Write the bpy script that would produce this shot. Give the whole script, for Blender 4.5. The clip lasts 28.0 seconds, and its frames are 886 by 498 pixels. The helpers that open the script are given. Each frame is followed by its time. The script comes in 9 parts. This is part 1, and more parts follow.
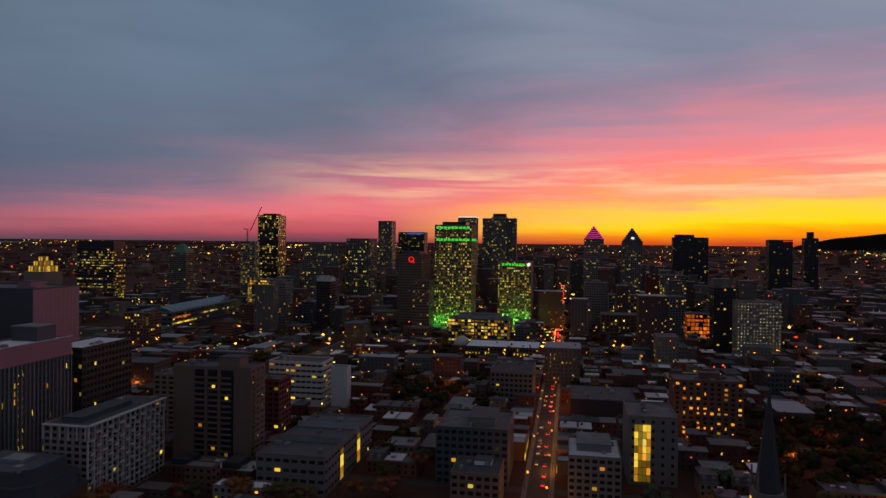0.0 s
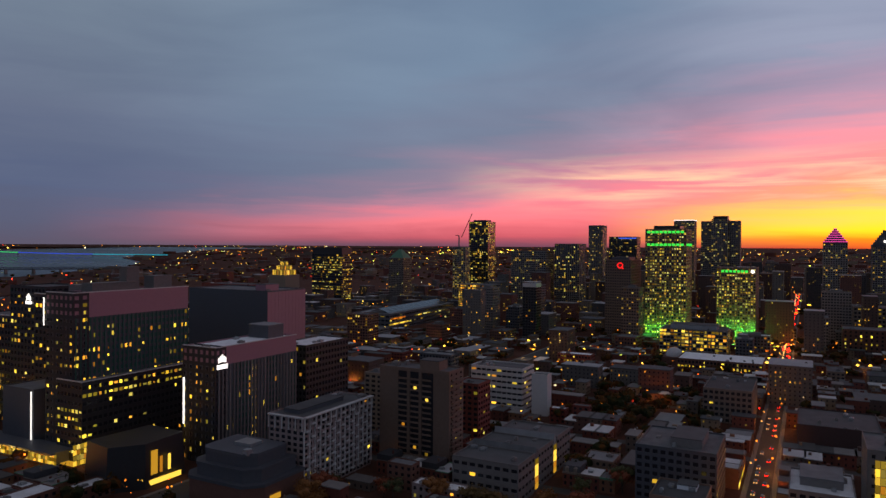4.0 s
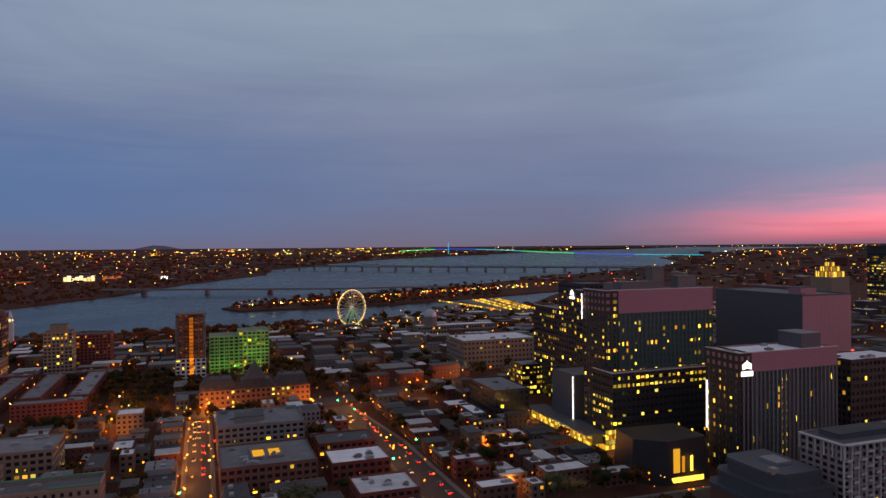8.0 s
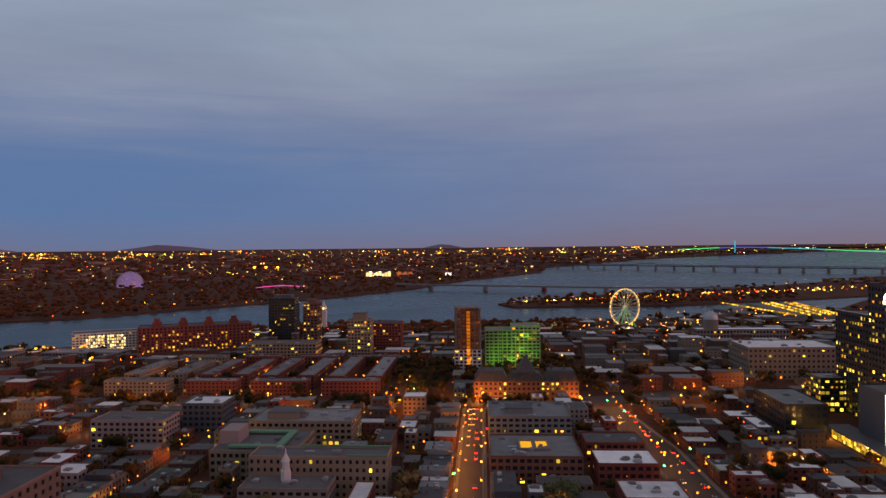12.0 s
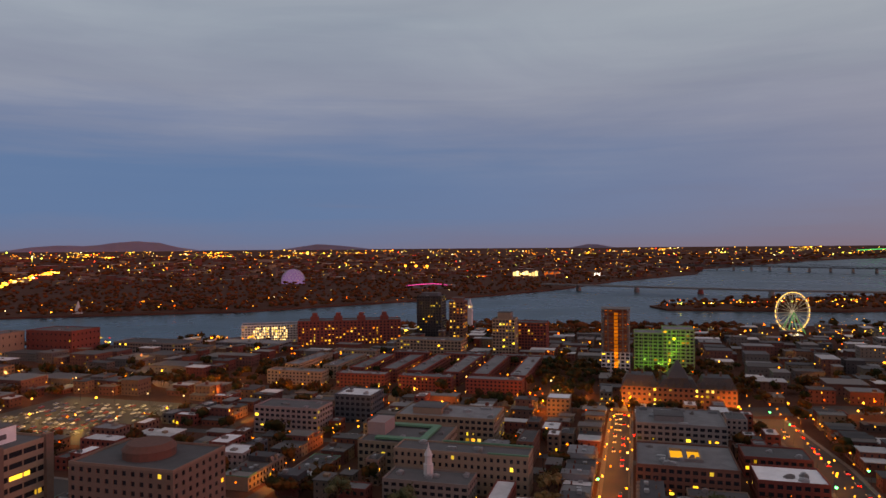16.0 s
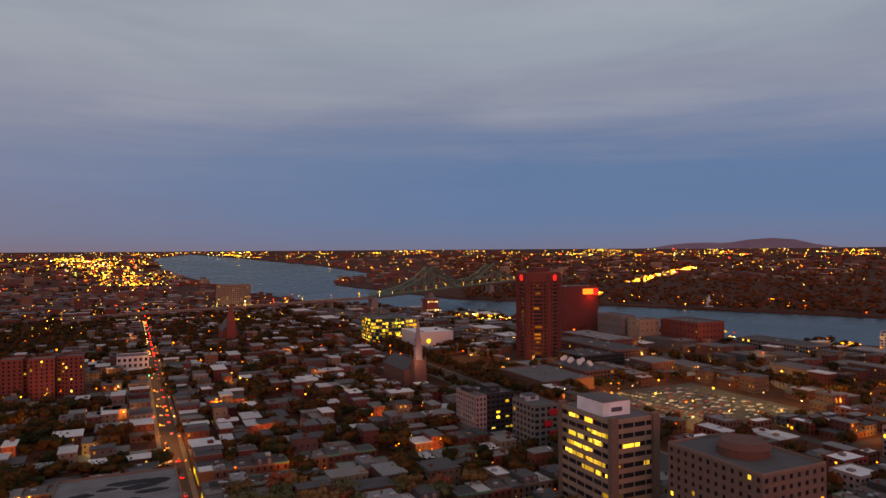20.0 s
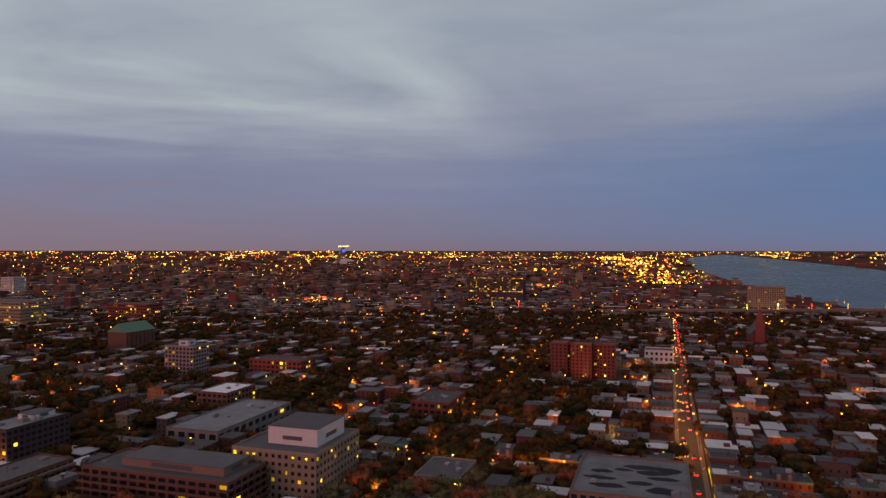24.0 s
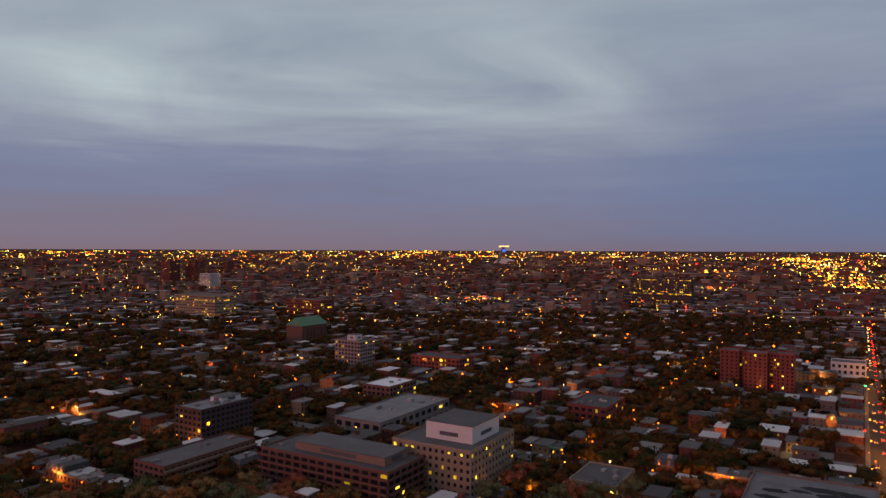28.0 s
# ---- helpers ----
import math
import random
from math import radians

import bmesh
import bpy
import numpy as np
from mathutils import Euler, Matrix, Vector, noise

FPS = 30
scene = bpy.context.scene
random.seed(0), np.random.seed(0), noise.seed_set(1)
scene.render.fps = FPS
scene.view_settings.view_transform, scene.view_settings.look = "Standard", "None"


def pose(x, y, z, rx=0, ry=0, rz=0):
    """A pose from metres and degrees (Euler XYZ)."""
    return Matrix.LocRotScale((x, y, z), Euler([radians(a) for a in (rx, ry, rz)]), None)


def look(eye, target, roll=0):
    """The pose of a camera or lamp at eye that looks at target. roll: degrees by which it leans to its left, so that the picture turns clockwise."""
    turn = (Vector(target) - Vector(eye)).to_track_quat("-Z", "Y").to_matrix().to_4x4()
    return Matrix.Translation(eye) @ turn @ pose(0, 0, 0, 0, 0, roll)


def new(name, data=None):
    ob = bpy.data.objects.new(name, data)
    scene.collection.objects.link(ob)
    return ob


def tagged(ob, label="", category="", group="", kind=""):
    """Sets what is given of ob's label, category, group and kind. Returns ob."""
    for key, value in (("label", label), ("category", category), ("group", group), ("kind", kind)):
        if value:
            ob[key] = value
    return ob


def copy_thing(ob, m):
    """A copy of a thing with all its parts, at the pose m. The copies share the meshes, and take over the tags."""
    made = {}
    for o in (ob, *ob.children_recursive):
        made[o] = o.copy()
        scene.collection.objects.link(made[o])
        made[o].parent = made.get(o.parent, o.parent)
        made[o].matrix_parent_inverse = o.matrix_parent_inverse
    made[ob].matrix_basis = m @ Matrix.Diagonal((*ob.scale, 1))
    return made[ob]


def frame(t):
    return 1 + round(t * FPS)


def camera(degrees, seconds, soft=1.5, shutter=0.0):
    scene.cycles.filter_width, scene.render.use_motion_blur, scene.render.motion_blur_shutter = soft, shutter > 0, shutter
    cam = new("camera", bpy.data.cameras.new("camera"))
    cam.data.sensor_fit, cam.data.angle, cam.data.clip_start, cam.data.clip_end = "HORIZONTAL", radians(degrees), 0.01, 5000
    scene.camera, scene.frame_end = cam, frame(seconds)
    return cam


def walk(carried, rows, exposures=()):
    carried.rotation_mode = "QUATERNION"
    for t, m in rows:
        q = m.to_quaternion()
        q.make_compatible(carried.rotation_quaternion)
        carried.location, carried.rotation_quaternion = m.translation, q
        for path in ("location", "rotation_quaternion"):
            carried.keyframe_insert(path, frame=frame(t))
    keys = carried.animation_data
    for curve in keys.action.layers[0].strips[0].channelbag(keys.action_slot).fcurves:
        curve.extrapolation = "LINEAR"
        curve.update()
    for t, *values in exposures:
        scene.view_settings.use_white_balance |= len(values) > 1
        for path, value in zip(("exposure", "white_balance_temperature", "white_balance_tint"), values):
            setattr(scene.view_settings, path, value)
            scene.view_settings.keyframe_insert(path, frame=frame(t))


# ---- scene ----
# ---- camera: a drone hovering about 118 m over the avenue, turning from west by south to north-east ----
cam = camera(65.64, 28.0)
PATH = [
    (0, 0.00, 0.00, 118.00, 190.312, -0.508, 0.587),
    (0.5, -1.37, 1.85, 118.43, 191.597, -0.516, 0.572),
    (1, -2.64, 3.54, 118.88, 192.886, -0.511, 0.516),
    (1.5, -3.75, 5.00, 119.19, 194.240, -0.490, 0.471),
    (2, -4.72, 6.16, 119.35, 195.577, -0.457, 0.429),
    (2.5, -5.50, 6.88, 119.42, 196.964, -0.424, 0.457),
    (4.5, -7.40, 7.20, 119.16, 213.135, -0.263, 0.142),
    (5, -8.01, 7.20, 118.96, 218.527, -0.299, -0.115),
    (5.5, -8.96, 7.23, 118.77, 223.777, -0.252, -0.341),
    (6, -10.47, 7.28, 118.68, 229.075, -0.293, -0.407),
    (6.5, -12.32, 7.19, 118.81, 234.291, -0.310, -0.343),
    (7, -14.26, 7.04, 119.03, 239.677, -0.249, -0.469),
    (7.5, -16.04, 6.83, 119.29, 245.074, -0.273, -0.422),
    (8, -17.70, 6.72, 119.42, 250.637, -0.212, -0.463),
    (8.5, -19.10, 6.77, 119.41, 256.348, -0.154, -0.604),
    (9, -20.02, 6.88, 119.23, 262.101, -0.134, -0.536),
    (9.5, -20.65, 7.02, 119.05, 265.747, -0.141, -0.480),
    (10, -21.14, 7.15, 119.03, 267.247, -0.156, -0.518),
    (10.5, -21.49, 7.27, 118.94, 268.750, -0.156, -0.549),
    (11, -21.69, 7.29, 118.77, 270.235, -0.141, -0.504),
    (11.5, -21.86, 7.16, 118.60, 271.748, -0.127, -0.603),
    (12, -22.10, 6.87, 118.50, 273.265, -0.122, -0.562),
    (12.5, -22.43, 6.57, 118.40, 274.784, -0.107, -0.567),
    (14.5, -23.75, 5.71, 117.87, 280.865, -0.077, -0.527),
    (15, -24.07, 5.37, 117.87, 282.430, -0.072, -0.497),
    (15.5, -24.28, 4.88, 117.90, 283.966, -0.073, -0.481),
    (16, -24.57, 4.34, 117.89, 285.529, -0.049, -0.436),
    (16.5, -25.24, 3.83, 117.78, 287.207, -0.044, -0.453),
    (17, -26.59, 2.97, 117.74, 293.291, 0.022, -0.444),
    (17.5, -28.08, 1.73, 117.75, 299.782, 0.035, -0.412),
    (18, -29.56, 0.27, 117.73, 306.437, -0.015, -0.395),
    (18.5, -30.97, -1.23, 117.79, 313.278, -0.021, -0.254),
    (19, -32.29, -2.75, 117.74, 320.264, -0.006, -0.365),
    (19.5, -33.42, -4.24, 117.80, 327.699, 0.016, -0.391),
    (20, -34.43, -5.72, 117.76, 335.229, 0.050, -0.377),
    (20.5, -35.41, -7.16, 117.65, 343.060, 0.069, -0.352),
    (21, -36.26, -8.65, 117.54, 350.920, 0.103, -0.290),
    (21.5, -36.85, -10.19, 117.45, 358.215, 0.134, -0.130),
    (22, -37.04, -11.71, 117.43, 365.106, 0.158, -0.109),
    (22.5, -36.98, -12.89, 117.44, 371.692, 0.166, -0.029),
    (24.5, -37.15, -14.92, 117.76, 378.622, 0.148, 0.043),
    (25, -37.22, -15.26, 117.81, 380.391, 0.149, 0.068),
    (25.5, -37.28, -15.52, 117.90, 382.164, 0.135, 0.148),
    (26, -37.26, -15.83, 118.01, 383.951, 0.113, 0.160),
    (26.5, -37.23, -16.18, 118.08, 385.715, 0.117, 0.177),
    (27, -37.17, -16.57, 118.12, 387.494, 0.108, 0.179),
    (27.5, -37.03, -17.08, 118.16, 389.288, 0.099, 0.225),
    (28, -36.89, -17.58, 118.24, 391.085, 0.111, 0.212),
]
walk(cam, [(t, pose(x, y, z, 90 + tilt, 0, yaw - 90) @ pose(0, 0, 0, 0, 0, lean)) for t, x, y, z, yaw, tilt, lean in PATH],
     exposures=[(0, -0.92, 6700, 9), (2.5, -0.85, 6700, 10), (5, -0.15, 6800, 12), (8, 0.1, 7000, 14), (11, 0.22, 7400, 15), (15, 0.28, 8300, 16), (18, 0.34, 8900, 17), (21, 0.30, 8500, 17), (25, 0.24, 7900, 15), (28, 0.2, 7700, 14)])

# ---- world: dusk, the sun just gone under the western horizon ----
OVERHEAD = (0.255, 0.262, 0.335)      # even dusk cloud overhead
SUN_AZ = radians(162)          # the way to the afterglow, from +x towards +y


def nodes_of(tree):
    tree.nodes.clear()

    def add(kind, **props):
        n = tree.nodes.new(kind)
        for key, value in props.items():
            if key == "inputs":
                for k, v in value.items():
                    if isinstance(v, bpy.types.NodeSocket):
                        tree.links.new(v, n.inputs[k])
                    else:
                        n.inputs[k].default_value = v
            elif key == "operation":
                n.operation = value
            elif key == "blend_type":
                n.blend_type = value
            elif key == "data_type":
                n.data_type = value
        return n
    return add


def math_node(add, op, a, b=0.0, c=0.0):
    n = add("ShaderNodeMath", operation=op, inputs={0: a, 1: b, 2: c})
    return n.outputs[0]


def ramp(add, fac, stops):
    n = add("ShaderNodeValToRGB", inputs={0: fac})
    el = n.color_ramp.elements
    while len(el) < len(stops):
        el.new(0.5)
    for e, (p, c) in zip(el, stops):
        e.position = p
        e.color = (*c, 1)
    return n.outputs[0]


def mix(add, fac, a, b, blend="MIX"):
    n = add("ShaderNodeMixRGB", blend_type=blend, inputs={0: fac, 1: a, 2: b})
    return n.outputs[0]


def build_world():
    world = bpy.data.worlds.new("dusk_sky")
    scene.world = world
    world.use_nodes = True
    add = nodes_of(world.node_tree)
    co = add("ShaderNodeTexCoord").outputs["Generated"]
    sep = add("ShaderNodeSeparateXYZ", inputs={0: co})
    x, y, z = sep.outputs
    # cloud streaks: noise drawn out along the horizon
    mp = add("ShaderNodeMapping", inputs={0: co, 3: (1.6, 1.6, 9.0)})
    n1 = add("ShaderNodeTexNoise", inputs={"Vector": mp.outputs[0], "Scale": 1.7, "Detail": 7.0, "Roughness": 0.58, "Distortion": 0.6}).outputs[0]
    mp2 = add("ShaderNodeMapping", inputs={0: co, 1: (3.1, 0.7, 0.0), 3: (1.0, 1.0, 4.5)})
    n2 = add("ShaderNodeTexNoise", inputs={"Vector": mp2.outputs[0], "Scale": 2.1, "Detail": 5.0, "Roughness": 0.5, "Distortion": 1.0}).outputs[0]
    mp3 = add("ShaderNodeMapping", inputs={0: co, 1: (0.4, 2.2, 0.3), 2: (0.05, 0.04, 0.0), 3: (2.2, 2.2, 34.0)})
    n3 = add("ShaderNodeTexNoise", inputs={"Vector": mp3.outputs[0], "Scale": 1.5, "Detail": 5.0, "Roughness": 0.55, "Distortion": 0.4}).outputs[0]
    flat = math_node(add, "SQRT", math_node(add, "ADD", math_node(add, "MULTIPLY", x, x), math_node(add, "MULTIPLY", y, y)))
    d = math_node(add, "ADD", math_node(add, "MULTIPLY", x, math.cos(SUN_AZ)), math_node(add, "MULTIPLY", y, math.sin(SUN_AZ)))
    d = math_node(add, "DIVIDE", d, math_node(add, "MAXIMUM", flat, 0.01))
    up = math_node(add, "MULTIPLY_ADD", math_node(add, "SUBTRACT", n1, 0.5), 0.07, z)
    up = math_node(add, "MULTIPLY_ADD", math_node(add, "SUBTRACT", n3, 0.5), 0.075, up)
    # flatten the disturbance close to the horizon
    near = add("ShaderNodeMapRange", inputs={0: z, 1: 0.0, 2: 0.07, 3: 0.15, 4: 1.0}).outputs[0]
    lift = add("ShaderNodeMixRGB", inputs={0: near, 1: z, 2: up}).outputs[0]
    # the lit cloud reaches higher towards the sun
    reach = add("ShaderNodeMapRange", inputs={0: d, 1: 0.45, 2: 1.0, 3: 0.0, 4: 1.0}).outputs[0]
    reach = math_node(add, "MULTIPLY_ADD", math_node(add, "POWER", reach, 1.6), 0.80, 0.44)
    fac = math_node(add, "MULTIPLY", lift, 2.0)
    fac_w = math_node(add, "DIVIDE", fac, reach)
    away = ramp(add, fac, [(0.0, (0.165, 0.148, 0.23)), (0.05, (0.15, 0.172, 0.29)), (0.16, (0.145, 0.195, 0.355)), (0.34, (0.20, 0.252, 0.395)),
                           (0.62, (0.258, 0.345, 0.472)), (1.0, (0.27, 0.33, 0.43))])
    glow = ramp(add, fac_w, [(0.0, (1.1, 0.12, 0.04)), (0.022, (2.0, 0.55, 0.01)), (0.05, (2.6, 1.45, 0.02)), (0.085, (2.6, 1.35, 0.14)), (0.115, (2.3, 0.72, 0.32)),
                             (0.17, (2.1, 0.50, 0.50)), (0.245, (1.5, 0.52, 0.66)), (0.32, (0.82, 0.52, 0.74)), (0.44, (0.46, 0.52, 0.74)), (0.70, (0.44, 0.56, 0.76))])
    pink = ramp(add, fac_w, [(0.0, (0.32, 0.11, 0.18)), (0.035, (1.0, 0.17, 0.23)), (0.10, (1.7, 0.35, 0.42)), (0.16, (1.5, 0.38, 0.50)), (0.22, (0.88, 0.38, 0.54)),
                             (0.30, (0.46, 0.34, 0.50)), (0.46, (0.26, 0.32, 0.49)), (0.74, (0.25, 0.37, 0.56))])
    dn = math_node(add, "MULTIPLY_ADD", math_node(add, "SUBTRACT", n2, 0.5), 0.10, d)
    s_glow = add("ShaderNodeMapRange", inputs={0: dn, 1: 0.80, 2: 0.985, 3: 0.0, 4: 1.0})
    s_pink = add("ShaderNodeMapRange", inputs={0: dn, 1: 0.20, 2: 0.82, 3: 0.0, 4: 1.0})
    s_high = add("ShaderNodeMapRange", inputs={0: dn, 1: 0.70, 2: 0.88, 3: 0.0, 4: 1.0})
    for n in (s_glow, s_pink, s_high):
        n.interpolation_type = "SMOOTHSTEP"
    col = mix(add, s_pink.outputs[0], away, pink)
    col = mix(add, s_glow.outputs[0], col, glow)
    # cream streaks where the cloud is lit from below
    cream = add("ShaderNodeMapRange", inputs={0: n3, 1: 0.44, 2: 0.64, 3: 0.0, 4: 0.9}).outputs[0]
    level = add("ShaderNodeMapRange", inputs={0: math_node(add, "ABSOLUTE", math_node(add, "SUBTRACT", z, 0.088)), 1: 0.005, 2: 0.045, 3: 1.0, 4: 0.0}).outputs[0]
    col = mix(add, math_node(add, "MULTIPLY", math_node(add, "MULTIPLY", cream, level), s_high.outputs[0]), col, (2.3, 1.35, 0.75, 1))
    # light and dark banks of cloud
    bank = ramp(add, n2, [(0.30, (0.84, 0.86, 0.90)), (0.52, (1.0, 1.0, 1.0)), (0.74, (1.16, 1.14, 1.10))])
    high = add("ShaderNodeMapRange", inputs={0: z, 1: 0.03, 2: 0.22, 3: 0.0, 4: 0.8}).outputs[0]
    col = mix(add, high, col, bank, "MULTIPLY")
    # the clear gap over the far bank, where the deep blue shows
    gap_az = radians(316)
    g = math_node(add, "ADD", math_node(add, "MULTIPLY", x, math.cos(gap_az)), math_node(add, "MULTIPLY", y, math.sin(gap_az)))
    g = add("ShaderNodeMapRange", inputs={0: g, 1: 0.45, 2: 0.97, 3: 0.0, 4: 1.0}).outputs[0]
    gz = add("ShaderNodeMapRange", inputs={0: math_node(add, "ABSOLUTE", math_node(add, "SUBTRACT", lift, 0.085)), 1: 0.03, 2: 0.13, 3: 1.0, 4: 0.0}).outputs[0]
    col = mix(add, math_node(add, "MULTIPLY", math_node(add, "MULTIPLY", g, gz), 0.78), col, (0.052, 0.165, 0.39, 1))
    g2 = math_node(add, "MULTIPLY", g, add("ShaderNodeMapRange", inputs={0: z, 1: 0.04, 2: 0.16, 3: 0.0, 4: 0.5}).outputs[0])
    col = mix(add, g2, col, (0.70, 0.79, 0.92, 1), "MULTIPLY")
    # a pale thinning of the cloud in the north-east
    pale_az = radians(42)
    p = math_node(add, "ADD", math_node(add, "MULTIPLY", x, math.cos(pale_az)), math_node(add, "MULTIPLY", y, math.sin(pale_az)))
    p = add("ShaderNodeMapRange", inputs={0: p, 1: 0.82, 2: 0.97, 3: 0.0, 4: 1.0}).outputs[0]
    pz = add("ShaderNodeMapRange", inputs={0: math_node(add, "ABSOLUTE", math_node(add, "SUBTRACT", up, 0.24)), 1: 0.0, 2: 0.12, 3: 1.0, 4: 0.0}).outputs[0]
    pn = add("ShaderNodeMapRange", inputs={0: n2, 1: 0.22, 2: 0.72, 3: 0.0, 4: 1.0}).outputs[0]
    col = mix(add, math_node(add, "MULTIPLY", math_node(add, "MULTIPLY", p, pz), pn), col, (0.44, 0.59, 0.68, 1))
    # a faint rose band low in the north
    rose_az = radians(70)
    q = math_node(add, "ADD", math_node(add, "MULTIPLY", x, math.cos(rose_az)), math_node(add, "MULTIPLY", y, math.sin(rose_az)))
    q = add("ShaderNodeMapRange", inputs={0: q, 1: 0.55, 2: 0.95, 3: 0.0, 4: 1.0}).outputs[0]
    qz = add("ShaderNodeMapRange", inputs={0: lift, 1: 0.03, 2: 0.11, 3: 1.0, 4: 0.0}).outputs[0]
    col = mix(add, math_node(add, "MULTIPLY", math_node(add, "MULTIPLY", q, qz), 0.32), col, (0.245, 0.17, 0.20, 1))
    # even cloud overhead
    zen = add("ShaderNodeMapRange", inputs={0: z, 1: 0.36, 2: 0.62, 3: 0.0, 4: 1.0}).outputs[0]
    col = mix(add, zen, col, (*OVERHEAD, 1))
    # thin clear-air light of the set sun
    sky = add("ShaderNodeTexSky")
    sky.sky_type = "NISHITA"
    sky.sun_disc = False
    sky.sun_elevation = radians(0.5)
    sky.sun_rotation = radians(90) - SUN_AZ
    bg1 = add("ShaderNodeBackground", inputs={0: col, 1: 0.92})
    bg2 = add("ShaderNodeBackground", inputs={0: sky.outputs[0], 1: 0.01})
    both = add("ShaderNodeAddShader", inputs={0: bg1.outputs[0], 1: bg2.outputs[0]})
    add("ShaderNodeOutputWorld", inputs={0: both.outputs[0]})


build_world()

# what is left of the sun: a broad rose afterglow low in the west
glow_sun = bpy.data.lights.new("afterglow", "SUN")
glow_sun.energy, glow_sun.angle, glow_sun.color = 0.55, radians(25), (1.0, 0.25, 0.29)
new("afterglow", glow_sun).matrix_basis = look((1000 * math.cos(SUN_AZ), 1000 * math.sin(SUN_AZ), 110), (0, 0, 0))

# ---- materials ----
def material(name, base, rough=0.8, metal=0.0, vary=0.25, scale=0.6, fine=6.0, bump=0.15, hue=None, per="object", spec=0.4):
    """A surface of that base colour with blotches at two scales, grain and a tone of its own for each object or island."""
    m = bpy.data.materials.new(name)
    m.use_nodes = True
    add = nodes_of(m.node_tree)
    co = add("ShaderNodeTexCoord").outputs["Object"]
    big = add("ShaderNodeTexNoise", inputs={"Vector": co, "Scale": scale, "Detail": 4.0, "Roughness": 0.6}).outputs[0]
    small = add("ShaderNodeTexNoise", inputs={"Vector": co, "Scale": fine, "Detail": 3.0}).outputs[0]
    rnd = add("ShaderNodeObjectInfo").outputs["Random"] if per == "object" else add("ShaderNodeNewGeometry").outputs["Random Per Island"]
    tone = math_node(add, "MULTIPLY_ADD", math_node(add, "SUBTRACT", big, 0.5), vary * 2.4, 1.0)
    tone = math_node(add, "MULTIPLY_ADD", math_node(add, "SUBTRACT", small, 0.5), vary, tone)
    tone = math_node(add, "MULTIPLY_ADD", math_node(add, "SUBTRACT", rnd, 0.5), vary * 1.6, tone)
    col = (*base, 1)
    if hue:
        col = ramp(add, rnd, [(i / (len(hue)), c) for i, c in enumerate(hue)])
        col.node.color_ramp.interpolation = "CONSTANT"
    comb = add("ShaderNodeCombineXYZ", inputs={0: tone, 1: tone, 2: tone}).outputs[0]
    col = mix(add, 1.0, col, comb, "MULTIPLY")
    bm = add("ShaderNodeBump", inputs={"Strength": bump, "Distance": 0.05, "Height": small})
    p = add("ShaderNodeBsdfPrincipled", inputs={"Base Color": col, "Roughness": rough, "Metallic": metal, "Normal": bm.outputs[0], "Specular IOR Level": spec})
    add("ShaderNodeOutputMaterial", inputs={0: p.outputs[0]})
    return m


def light_material(name, colour, strength, vary=0.5, per="object", sample=False, hue=None):
    m = bpy.data.materials.new(name)
    m.use_nodes = True
    add = nodes_of(m.node_tree)
    rnd = add("ShaderNodeObjectInfo").outputs["Random"] if per == "object" else add("ShaderNodeNewGeometry").outputs["Random Per Island"]
    st = math_node(add, "MULTIPLY_ADD", math_node(add, "POWER", rnd, 2.2), strength * vary * 2.6, strength * (1 - vary))
    col = (*colour, 1)
    if hue:
        col = ramp(add, math_node(add, "FRACT", math_node(add, "MULTIPLY", rnd, 7.31)), [(i / len(hue), c) for i, c in enumerate(hue)])
        col.node.color_ramp.interpolation = "CONSTANT"
    e = add("ShaderNodeEmission", inputs={0: col, 1: st})
    add("ShaderNodeOutputMaterial", inputs={0: e.outputs[0]})
    m.cycles.emission_sampling = "AUTO" if sample else "NONE"
    return m


def glass_material(name, base, rough=0.08):
    m = bpy.data.materials.new(name)
    m.use_nodes = True
    add = nodes_of(m.node_tree)
    co = add("ShaderNodeTexCoord").outputs["Object"]
    small = add("ShaderNodeTexNoise", inputs={"Vector": co, "Scale": 0.35, "Detail": 2.0}).outputs[0]
    r = math_node(add, "MULTIPLY_ADD", small, 0.15, rough)
    bm = add("ShaderNodeBump", inputs={"Strength": 0.08, "Distance": 0.1, "Height": small})
    p = add("ShaderNodeBsdfPrincipled", inputs={"Base Color": (*base, 1), "Roughness": r, "Normal": bm.outputs[0], "Specular IOR Level": 0.6})
    add("ShaderNodeOutputMaterial", inputs={0: p.outputs[0]})
    return m


